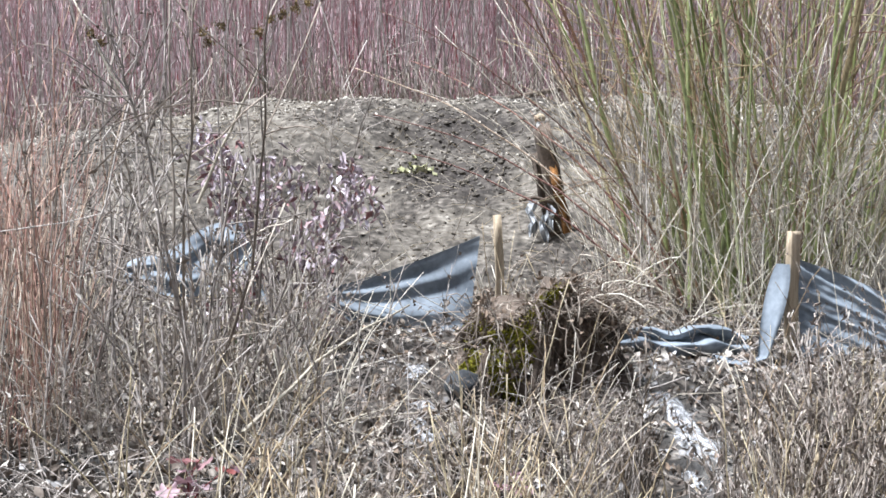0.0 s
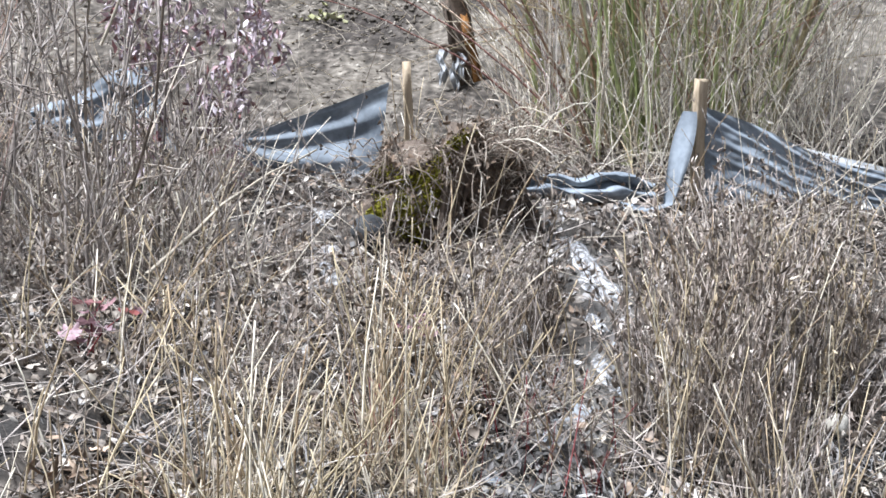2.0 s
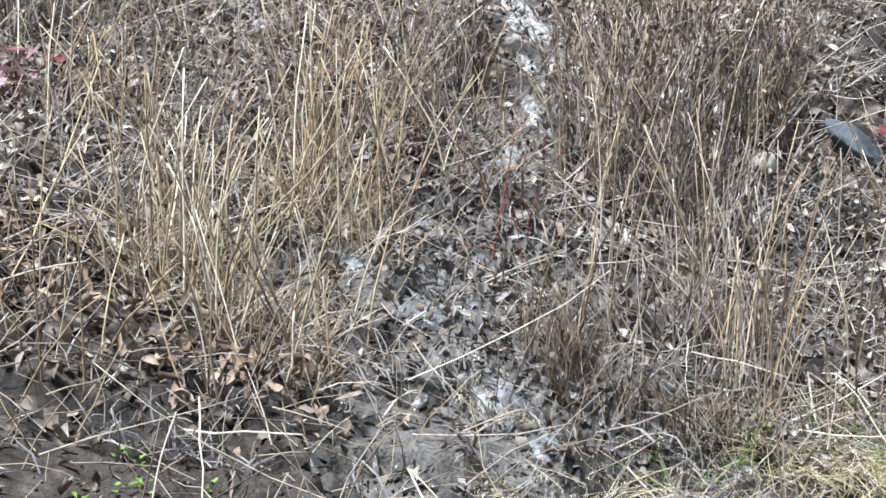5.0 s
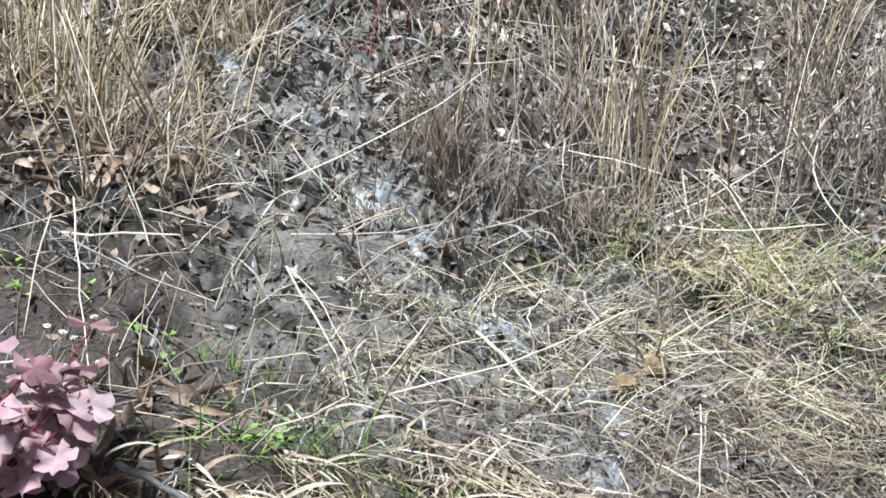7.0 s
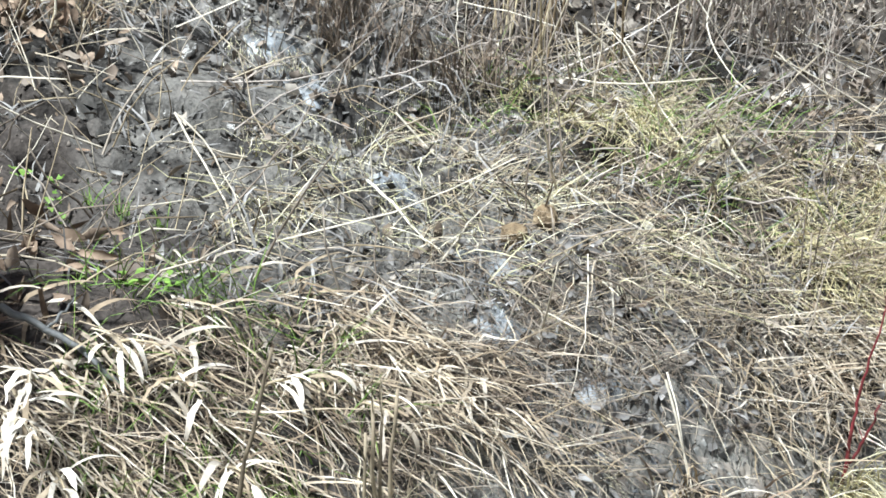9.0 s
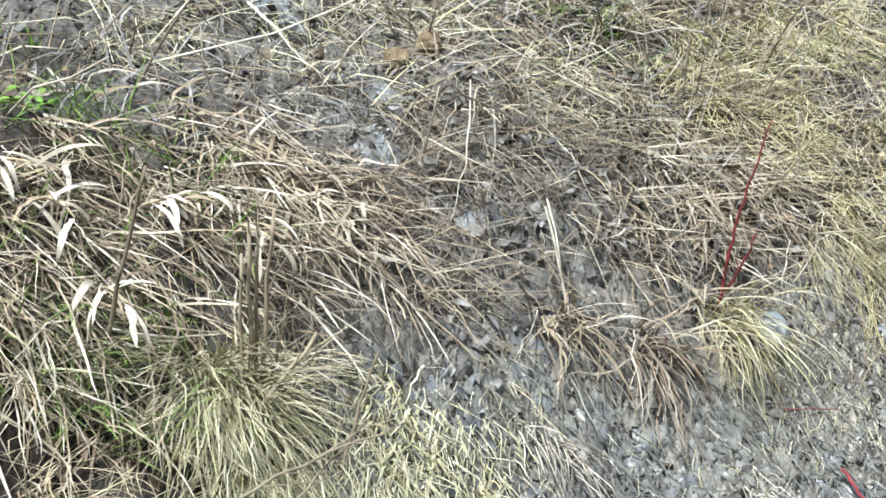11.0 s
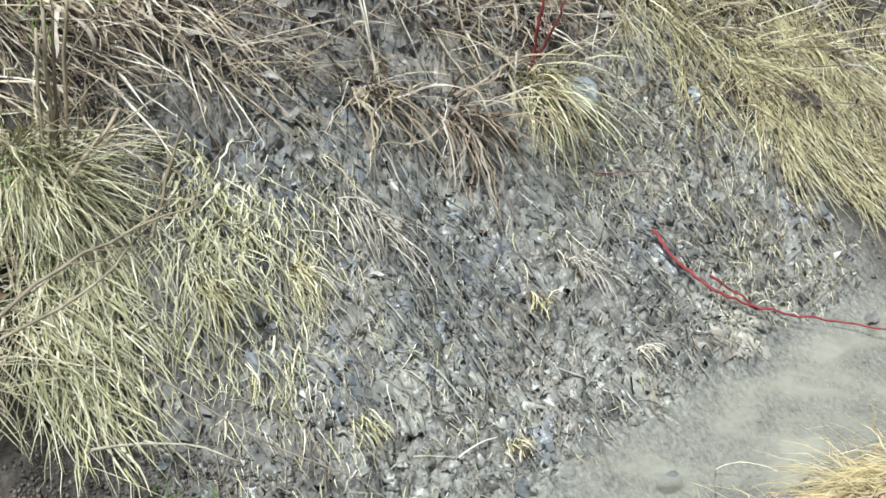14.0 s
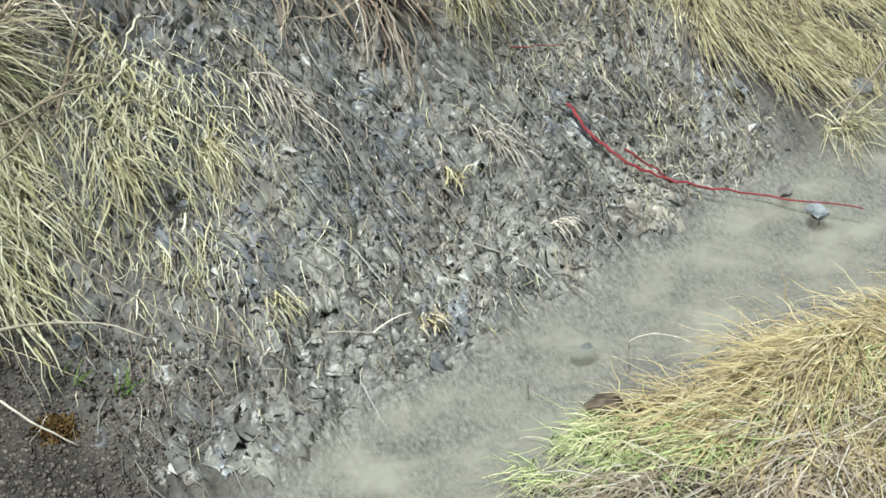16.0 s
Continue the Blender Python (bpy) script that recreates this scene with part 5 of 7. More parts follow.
litter("leaf_litter", 520, patch((0.40, 3.75, 0.22, 0.40), (0.55, 3.2, 0.25, 0.25), soft=0.6), (0.1, 0.9, 2.8, 4.4), GREY_LEAF, (0.020, 0.060), (0.010, 0.022), "sodden grey leaves hanging in the trickle", 0.9, 0.014)

# fallen stems everywhere on the slope
stalks("fallen_stems", 2600, lambda x, y: np.clip(1.0 - 0.6 * mud_mask(x, y), 0, 1) * smooth(1.8, 4.0, y) * open_way(x, y) * bare(x, y), (-1.6, 2.2, 2.2, 7.6), GREY_STEM, (0.06, 0.30), (0.0010, 0.0028), (0.9, 1.6), (-0.25, 0.4), "fallen grey dead stems", None, 4, 0.14, True, 0.01)
stalks("broken_stems", 950, lambda x, y: np.clip(1.0 - 0.5 * mud_mask(x, y), 0, 1) * bare(x, y) * (0.3 + 0.7 * smooth(0.42, 0.52, fractal(x * 5, y * 5, 91, 3))), (-0.6, 2.0, 2.0, 4.6), BROWN_STEM, (0.05, 0.22), (0.0010, 0.0027), (0.2, 1.3), (-0.2, 0.6), "short broken brown stems on the bench", None, 4, 0.18, True, 0.0)
stalks("fallen_stems", 1150, lambda x, y: smooth(1.9, 2.1, y) * np.clip(1.0 - 0.75 * mud_mask(x, y), 0, 1) * (0.1 + 0.9 * bare(x, y)) * (0.3 + 0.7 * smooth(0.42, 0.52, fractal(x * 5, y * 5, 92, 3))), (-0.5, 2.0, 1.5, 4.5), STRAW, (0.03, 0.20), (0.0008, 0.0022), (0.5, 1.5), (-0.2, 0.6), "short broken straw stems", None, 4, 0.15, True, 0.012)
stalks("fallen_stems", 600, None, (-2.0, 2.4, 7.6, 11.0), STRAW, (0.1, 0.35), (0.0012, 0.0025), (1.0, 1.6), (-0.2, 0.3), "fallen straw on the mound", None, 4, 0.1, True, 0.01)

# standing straw
straw = patch((0.03, 3.15, 0.16, 0.20), (-0.12, 3.30, 0.18, 0.25), (0.10, 3.75, 0.2, 0.35), soft=0.6)
few = patch((-0.35, 3.2, 0.32, 0.45), (-0.35, 4.2, 0.5, 0.5), (0.2, 4.3, 0.4, 0.5), soft=0.6)
def straw_clumps(clumps, per, keep, box, length, tilt, label, spread=0.022):
    """Tufts of dead straw: each stalk stands on its own."""
    for x, y, z in scatter(clumps, *box, keep):
        t = thing("straw_tuft", label, "dead grass", "straw tufts")
        b = np.array([[x, y, z]]) + np.concatenate([rng.normal(0, spread, (per, 2)), np.zeros((per, 1))], 1)
        b[:, 2] = ground_height(b[:, 0], b[:, 1]) - 0.01
        P = lines(b, rng.uniform(0, 6.3, per), rng.uniform(*length, per), rng.uniform(*tilt, per), rng.uniform(0.0, 0.6, per), 6, 0.08)
        for k in range(per):
            part("stalk", tubes(P[k:k + 1], np.linspace(1, 0.5, 6)[None] * rng.uniform(0.0014, 0.0030), 4), GOLD, t, "", True)


straw_clumps(24, 6, both(straw, dry), (-0.5, 0.5, 2.7, 4.6), (0.18, 0.48), (0.0, 0.35), "tuft of standing tan straw stalks on the slope")
straw_clumps(60, 4, both(few, dry), (-1.0, 0.7, 2.7, 5.0), (0.15, 0.42), (0.0, 0.6), "loose tan straw stalks standing on the slope", 0.05)
straw_clumps(26, 6, lambda x, y: patch((1.1, 4.2, 0.6, 0.7), (0.85, 3.4, 0.4, 0.35), (1.3, 3.75, 0.3, 0.4))(x, y) * dry(x, y) * stone_gap(x, y) * open_way(x, y), (0.4, 2.0, 2.9, 5.2), (0.2, 0.55), (0.0, 0.3), "tan stalks standing among brown weeds", 0.04)
stalks("mound_scrub", 620, lambda x, y: np.where((x < -0.35) | (x > 0.75), 1.0, 0.12), (-2.3, 2.4, 8.3, 10.7), BROWN_STEM, (0.08, 0.34), (0.0012, 0.003), (0.1, 1.4), (-0.3, 0.8), "low brown scrub on the mound", None, 5, 0.16)
stalks("tangled_twigs", 200, fabric_sight_gap, (-1.6, -0.25, 4.9, 7.2), GREY_STEM, (0.2, 0.66), (0.0016, 0.0042), (0.0, 0.8), (-0.4, 0.9), "thin grey dead twigs tangled on the slope", None, 7, 0.14)
straw_clumps(44, 5, open_way, (-1.6, 1.8, 4.2, 7.2), (0.15, 0.50), (0.0, 0.5), "scattered tan stalks standing in leaf litter", 0.07)
stalks("standing_straw", 260, lambda x, y: (x < -0.205 * y) * 1.0, (-1.65, -1.0, 4.7, 6.2), RUST_STEM, (0.3, 0.9), (0.0013, 0.0026), (0.0, 0.25), (0.0, 0.3), "rust-coloured standing stalks")
grass("straw_tuft", 1100, both(straw, dry), (-0.8, 0.45, 2.8, 4.4), STRAW, (0.06, 0.22), (0.0018, 0.0038), (0.2, 1.2), (0.2, 1.3), None, "dry tan grass tufts at the foot of the straw", clumps=170)
stalks("red_shoots", 46, patch((0.45, 3.9, 0.25, 0.35), (0.15, 3.75, 0.15, 0.2)), (0.0, 0.8, 3.4, 4.4), RED_STEM, (0.06, 0.22), (0.0009, 0.0018), (0.0, 0.5), (0.0, 0.4), "thin dark red shoots")
stalks("wiry_stems", 280, lambda x, y: patch((1.1, 4.2, 0.75, 0.8), (0.8, 3.4, 0.45, 0.4), (1.45, 3.6, 0.4, 0.5))(x, y) * dry(x, y) * stone_gap(x, y) * open_way(x, y), (0.3, 2.0, 2.8, 5.4), GREY_STEM, (0.12, 0.42), (0.0007, 0.0017), (0.0, 0.6), (0.0, 0.9), "wiry grey dead stems on the bank")
stalks("pale_straws", 95, lambda x, y: bare(x, y) * smooth(2.05, 2.3, y), (-0.7, 2.0, 2.0, 5.0), STRAW_PALE, (0.12, 0.45), (0.0013, 0.0028), (1.0, 1.55), (-0.3, 0.3), "long bleached straws fallen across the slope", None, 5, 0.07, True, 0.03)
stalks("willow_undergrowth", 380, None, (0.7, 2.3, 7.1, 8.6), STRAW_PALE, (0.4, 1.7), (0.0016, 0.0036), (0.0, 0.7), (-0.3, 0.8), "thin pale dead stems crossing among willow stems", None, 7, 0.10)
stalks("pale_straws", 260, open_way, (-1.4, 2.2, 5.0, 8.0), STRAW_PALE, (0.2, 0.6), (0.0014, 0.003), (0.5, 1.5), (-0.3, 0.5), "long bleached straws leaning on the slope", None, 5, 0.09, True, 0.02)
grass("tangled_leaves", 4200, lambda x, y: np.clip(1 - 0.45 * mud_mask(x, y), 0, 1) * bare(x, y) * (0.2 + 0.8 * smooth(0.42, 0.52, fractal(x * 4, y * 4, 93, 3))), (-0.6, 1.9, 1.95, 4.8), GREY_LEAF, (0.03, 0.12), (0.002, 0.0055), (0.4, 1.5), (0.3, 1.6), None, "grey withered leaf blades tangled on the slope", clumps=900, drape=0.03)

litter("leaf_litter", 2600, lambda x, y: 0.25 + 0.75 * smooth(0.40, 0.52, fractal(x * 3, y * 3, 99, 3)), (-1.7, 1.6, 3.5, 7.4), GREY_LEAF, (0.016, 0.046), (0.010, 0.026), "grey dead leaves matted on the slope", 0.5, 0.012)
litter("leaf_litter", 1900, lambda x, y: 0.25 + 0.75 * smooth(0.40, 0.52, fractal(x * 3, y * 3, 98, 3)), (-1.7, 1.6, 3.6, 7.4), LEAF_BROWN, (0.016, 0.046), (0.010, 0.026), "dark brown leaves matted on the slope", 0.6, 0.012)
litter("leaf_litter", 620, open_way, (-1.75, -0.15, 4.6, 7.2), PALE_LEAF, (0.018, 0.045), (0.010, 0.024), "bleached leaves caught among dead weeds", 0.9, 0.018)
stalks("tangled_twigs", 150, fabric_sight_gap, (-1.6, -0.25, 4.9, 7.0), STRAW_PALE, (0.2, 0.6), (0.0014, 0.0034), (0.0, 0.8), (-0.4, 0.9), "thin bleached stems tangled on the slope", None, 7, 0.12)

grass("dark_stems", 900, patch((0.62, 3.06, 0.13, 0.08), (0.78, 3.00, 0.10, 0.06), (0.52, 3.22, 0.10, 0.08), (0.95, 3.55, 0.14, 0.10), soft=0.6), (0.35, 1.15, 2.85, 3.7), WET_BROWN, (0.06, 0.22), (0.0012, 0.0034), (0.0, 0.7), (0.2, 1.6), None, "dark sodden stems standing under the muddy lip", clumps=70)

# flattened tan grass, combed downhill, in broken tufts
tan = patch((0.32, 1.86, 0.26, 0.16), (0.52, 1.93, 0.12, 0.18), (0.08, 1.75, 0.24, 0.18), (0.42, 2.05, 0.12, 0.1), soft=0.6)
grass("flattened_grass", 1150, tan, (-0.3, 0.8, 1.4, 2.4), TAN, (0.06, 0.20), (0.0012, 0.0046), (1.1, 2.1), (-0.1, 0.9), FLOW + 0.45, "flattened tan grass hanging downhill", 0.5, 6, 0.035, clumps=150)
grass("broad_blades", 70, patch((0.30, 2.0, 0.3, 0.1), (0.1, 1.85, 0.25, 0.12), (0.5, 1.95, 0.15, 0.1), soft=0.6), (-0.3, 0.8, 1.6, 2.2), TAN, (0.07, 0.15), (0.005, 0.010), (0.7, 1.6), (0.6, 1.6), FLOW + 0.5, "broad bleached leaf blades arching over the grass", 0.8, 7, 0.04)
grass("thatch", 2400, tan, (-0.3, 0.9, 1.4, 2.5), WET_BROWN, (0.03, 0.14), (0.0009, 0.0024), (1.0, 2.0), (-0.2, 0.8), FLOW + 0.5, "fine brown thatch under flattened grass", 0.6, 4, 0.025, clumps=420)
right = patch((1.0, 2.5, 0.40, 0.5), (1.30, 2.9, 0.40, 0.5), (0.95, 2.2, 0.12, 0.14), (1.45, 2.3, 0.35, 0.4), soft=0.6)
grass("flattened_grass", 1700, right, (0.6, 2.0, 1.9, 3.6), TAN, (0.05, 0.20), (0.0009, 0.0032), (0.7, 1.9), (-0.2, 0.9), FLOW + 0.2, "dry tan grass lying on the bench", 0.6, 5, 0.035, clumps=260)
grass("yellow_grass", 3900, patch((1.28, 2.45, 0.26, 0.36), (1.05, 2.88, 0.22, 0.16), (1.48, 2.1, 0.22, 0.25), (1.6, 2.6, 0.25, 0.4), soft=0.6), (0.7, 2.1, 1.8, 3.3), YELLOW, (0.05, 0.18), (0.0009, 0.0025), (0.6, 1.9), (-0.1, 1.1), FLOW + 0.15, "yellow-green fine grass lying downhill", 0.5, 5, 0.03, clumps=230)
grass("thatch", 600, patch((1.28, 2.3, 0.3, 0.4), (1.5, 2.0, 0.25, 0.25), soft=0.6), (0.9, 2.1, 1.7, 3.0), WET_BROWN, (0.05, 0.17), (0.0014, 0.004), (0.9, 1.9), (-0.1, 0.6), FLOW, "brown dead blades among yellow grass", 0.5, 5, 0.035, clumps=160)
grass("yellow_grass", 3400, patch((1.52, 1.93, 0.17, 0.16), (1.68, 1.78, 0.13, 0.12), (1.78, 2.0, 0.2, 0.2), (1.36, 2.02, 0.12, 0.1), soft=0.6), (1.2, 2.1, 1.5, 2.3), YELLOW, (0.06, 0.20), (0.0008, 0.0022), (1.6, 2.3), (0.0, 0.4), FLOW + 0.2, "yellow grass combed down the bank to the water", 0.22, 5, 0.022, clumps=170)
grass("green_grass", 480, patch((0.24, 1.78, 0.10, 0.06), (0.3, 1.82, 0.14, 0.08), (0.1, 1.66, 0.12, 0.1), (0.22, 1.64, 0.14, 0.10), (0.35, 1.8, 0.1, 0.08), (0.05, 1.75, 0.12, 0.1), (0.2, 1.95, 0.2, 0.1)), (0.0, 0.8, 1.2, 2.3), GREEN, (0.05, 0.15), (0.0014, 0.0028), (0.2, 1.1), (0.2, 0.9), FLOW, "fresh green grass blades", 1.2, 3, 0.02, clumps=110)

grass("green_grass", 420, patch((1.0, 2.85, 0.35, 0.25), (1.3, 3.0, 0.3, 0.3), (1.2, 2.6, 0.4, 0.3)), (0.6, 1.8, 2.2, 3.5), GREEN, (0.06, 0.17), (0.0014, 0.0030), (0.3, 1.3), (0.3, 1.1), FLOW, "green blades among yellow grass on the bench", 1.2, 4, 0.02, clumps=90)
grass("thatch", 800, patch((0.66, 2.02, 0.16, 0.18), (0.72, 2.2, 0.2, 0.15), (0.9, 2.05, 0.15, 0.12), soft=0.6), (0.4, 1.1, 1.75, 2.5), WET_BROWN, (0.03, 0.12), (0.0008, 0.0024), (1.2, 2.1), (-0.2, 0.6), FLOW, "fine brown dead stems pressed on wet mud", 0.9, 4, 0.02, clumps=330)

grass("flattened_grass", 520, patch((1.08, 2.05, 0.13, 0.13), (1.2, 2.15, 0.12, 0.12), soft=0.6), (0.9, 1.4, 1.85, 2.4), TAN, (0.05, 0.16), (0.0018, 0.0045), (0.9, 1.8), (-0.1, 0.7), FLOW, "dry tan grass at the edge of mud", 0.6, 5, 0.03, clumps=80)

strands = patch((0.72, 2.05, 0.20, 0.22), (0.92, 2.12, 0.22, 0.20), (0.62, 1.86, 0.14, 0.14), (1.05, 1.98, 0.2, 0.12), soft=0.6)
grass("thatch", 650, strands, (0.4, 1.4, 1.7, 2.5), BROWN_STEM, (0.05, 0.18), (0.0008, 0.0026), (1.0, 1.9), (-0.2, 0.7), FLOW + 0.35, "brown dead blades combed over wet mud", 0.55, 5, 0.03, clumps=260)
grass("flattened_grass", 300, strands, (0.4, 1.4, 1.7, 2.5), STRAW, (0.06, 0.20), (0.0009, 0.0026), (0.8, 1.7), (-0.1, 0.8), FLOW + 0.35, "straw-coloured blades combed over wet mud", 0.6, 5, 0.03, clumps=110)
bench = patch((0.45, 2.35, 0.30, 0.22), (0.72, 2.45, 0.25, 0.25), (0.95, 2.3, 0.2, 0.2), soft=0.6)
grass("flattened_grass", 290, bench, (0.1, 1.3, 2.0, 2.9), STRAW, (0.07, 0.24), (0.0010, 0.0030), (1.0, 1.7), (-0.2, 0.6), FLOW + 0.5, "straw blades lying over the muddy bench", 0.6, 6, 0.03, clumps=70)
grass("flattened_grass", 380, bench, (0.1, 1.3, 2.0, 2.9), SEDGE, (0.06, 0.20), (0.0010, 0.0028), (0.7, 1.7), (0.0, 0.9), FLOW + 0.4, "green-grey blades lying over the muddy bench", 0.7, 6, 0.03, clumps=60)
litter("leaf_litter", 420, strands, (0.4, 1.4, 1.7, 2.5), GREY_LEAF, (0.012, 0.045), (0.006, 0.016), "sodden grey leaves among combed blades", 0.7, 0.008)

# the sedge tussock over the bank
def sedge_fan(n, x0, y0, rx, ry, length, tilt, label, fan=1.1):
    """Fine blades that part at the crown and hang over the bank."""
    a, r = rng.uniform(0, 2 * math.pi, n), np.sqrt(rng.random(n))
    tuft = rng.integers(0, 60, n)
    ox, oy = rng.normal(0, 0.5, 60)[tuft], rng.normal(0, 0.5, 60)[tuft]
    b = np.stack([x0 + rx * (0.6 * ox + 0.5 * r * np.cos(a)), y0 + ry * (0.6 * oy + 0.5 * r * np.sin(a)), np.zeros(n)], 1)
    b[:, 2] = ground_height(b[:, 0], b[:, 1])
    az = FLOW + 0.05 + fan * (b[:, 0] - x0) / rx * 0.6 + rng.normal(0, 0.38, n) + rng.normal(0, 0.5, 60)[tuft]
    stuff("sedge_tussock", blades(b, az, rng.uniform(*length, n), 0.0011 + 0.0026 * rng.random(n) ** 2, rng.uniform(*tilt, n), rng.uniform(0.1, 1.3, n), 7, 0.03), SEDGE, label, "grass")


litter("leaf_litter", 60, patch((0.18, 1.55, 0.10, 0.08), (0.10, 1.60, 0.10, 0.08)), (0.0, 0.3, 1.4, 1.75), LEAF_BROWN, (0.018, 0.050), (0.012, 0.026), "dark brown leaves in a hollow under the sedge", 0.8, 0.012)
sedge_fan(900, 0.33, 1.655, 0.065, 0.045, (0.06, 0.19), (0.3, 2.2), "pale yellow-green sedge hanging over the bank")
sedge_fan(560, 0.37, 1.57, 0.10, 0.10, (0.05, 0.14), (1.3, 2.4), "pale sedge hanging down the bank", 0.3)
sedge_fan(560, 0.33, 1.47, 0.08, 0.10, (0.05, 0.15), (1.3, 2.4), "pale sedge hanging down to the soil", 0.3)
grass("green_grass", 190, patch((0.175, 1.625, 0.05, 0.05)), (0.05, 0.3, 1.5, 1.75), GREEN, (0.04, 0.10), (0.0012, 0.0024), (0.2, 1.3), (0.3, 1.0), FLOW, "fresh green tuft beside the sedge", 1.3, 4, 0.02)
grass("flattened_grass", 420, patch((0.12, 1.60, 0.14, 0.10), (0.16, 1.50, 0.12, 0.08), soft=0.6), (-0.1, 0.35, 1.35, 1.8), STRAW, (0.05, 0.15), (0.0012, 0.0034), (0.7, 2.0), (0.0, 0.8), FLOW + 0.2, "dull straw over a hollow beside the sedge", 0.7, 5, 0.03, clumps=60)
sedge_fan(300, 0.14, 1.47, 0.10, 0.06, (0.08, 0.20), (0.4, 1.6), "loose pale sedge over a brown hollow")
sedge_fan(420, 0.52, 1.60, 0.14, 0.14, (0.03, 0.11), (1.4, 2.3), "thin sedge spreading over mud", 0.2)
grass("sedge_tussock", 620, patch((0.47, 1.56, 0.13, 0.12), (0.55, 1.47, 0.12, 0.08), (0.42, 1.47, 0.06, 0.06), (0.6, 1.62, 0.1, 0.08), soft=0.6), (0.25, 0.8, 1.36, 1.85), SEDGE, (0.02, 0.07), (0.0008, 0.0019), (1.5, 2.1), (0.0, 0.4), FLOW, "short sedge blades on wet mud", 0.4, 4, 0.012, clumps=150)

# hanging tufts on the mud bank
def hang(owner, b, L, mat, spread):
    n = len(b)
    part("blade", blades(b, FLOW + 0.2 + rng.normal(0, spread, n), rng.uniform(*L, n), rng.uniform(0.0009, 0.0030, n) * (1.6 if mat in (TAN, STRAW, BROWN_STEM, LEAF_BROWN) else 1.0), rng.uniform(0.3, 2.0, n), rng.uniform(0.6, 1.7, n), 8, 0.018), mat, owner)


for x, y, n, mats, L, spread, lab in ((0.82, 1.83, 70, (TAN, STRAW, BROWN_STEM), (0.06, 0.19), 0.9, "tan and brown grass tuft arching over the mud bank"), (0.94, 1.825, 90, (BROWN_STEM, TAN, LEAF_BROWN), (0.08, 0.22), 0.55, "brown grass tuft hanging on the mud bank"),
                                      (1.085, 1.885, 230, (YELLOW, SEDGE), (0.08, 0.20), 0.30, "yellow grass tuft hanging on the mud bank"), (0.98, 1.57, 26, (YELLOW,), (0.015, 0.045), 0.5, "small yellow tuft on mud"), (1.63, 1.60, 120, (SEDGE, YELLOW), (0.05, 0.12), 0.6, "yellow tuft overhanging the water"),
                                      (0.765, 1.655, 60, (GREY_STEM, STRAW_PALE), (0.05, 0.12), 0.22, "sodden grey grass bundle stuck to the mud"), (1.06, 1.625, 44, (STRAW_PALE, GREY_STEM), (0.05, 0.11), 0.18, "sodden grey grass bundle stuck to the mud"), (1.09, 1.48, 26, (STRAW_PALE,), (0.03, 0.06), 0.2, "pale grass scrap stuck to the mud"),
                                      (0.635, 1.575, 70, (YELLOW, SEDGE), (0.03, 0.09), 0.25, "short yellow-green grass tuft on the mud bank"), (0.68, 1.40, 40, (YELLOW, SEDGE), (0.02, 0.06), 0.25, "short yellow-green grass tuft on the mud bank"), (0.52, 1.54, 70, (SEDGE, YELLOW), (0.04, 0.10), 0.3, "short yellow-green grass tuft on the mud bank"),
                                      (0.865, 1.355, 30, (YELLOW, STRAW), (0.015, 0.04), 0.3, "small yellow tuft on mud")):
    wide = L[1] > 0.1
    b = np.stack([x + rng.normal(0, 0.022 if wide else 0.009, n), y + (0.004 if wide else 0) + rng.normal(0, 0.012 if wide else 0.006, n), np.zeros(n)], 1)
    b[:, 2] = ground_height(b[:, 0], b[:, 1])
    t = thing("grass_tuft", lab, "grass", "hanging tufts")
    for k in range(n):
        hang(t, b[k:k + 1], L, mats[k % len(mats)], spread)

# bits of grass and stems pressed into the mud
mud = lambda x, y: mud_mask(x, y) * smooth(0.02, 0.1, slope_axes(x, y)[0]) * (0.15 + 0.85 * smooth(0.40, 0.55, fractal(x * 7, y * 5, 94, 3)))
for n, mat, lab in ((2000, SEDGE, "short yellow grass bits pressed into mud"), (700, STRAW_PALE, "pale fibres combed down the mud"), (2200, BROWN_STEM, "brown stem bits pressed into mud"), (1300, TAN, "tan grass bits pressed into mud")):
    b = scatter(n, 0.3, 1.8, 1.1, 3.2, mud)
    b[:, 2] = surface(b[:, 0], b[:, 1]) + 0.001
    m = len(b)
    stuff("mud_debris", blades(b, FLOW + rng.normal(0, 0.45, m), rng.uniform(0.012, 0.060, m), rng.uniform(0.0006, 0.0017, m), rng.uniform(1.6, 2.2, m), rng.uniform(0.0, 0.2, m), 4, 0.008), mat, lab, "plant debris")
litter("mud_debris", 260, mud, (0.3, 1.8, 1.1, 2.6), GREY_LEAF, (0.008, 0.024), (0.004, 0.010), "small grey leaf flakes in mud", 0.6, 0.004)



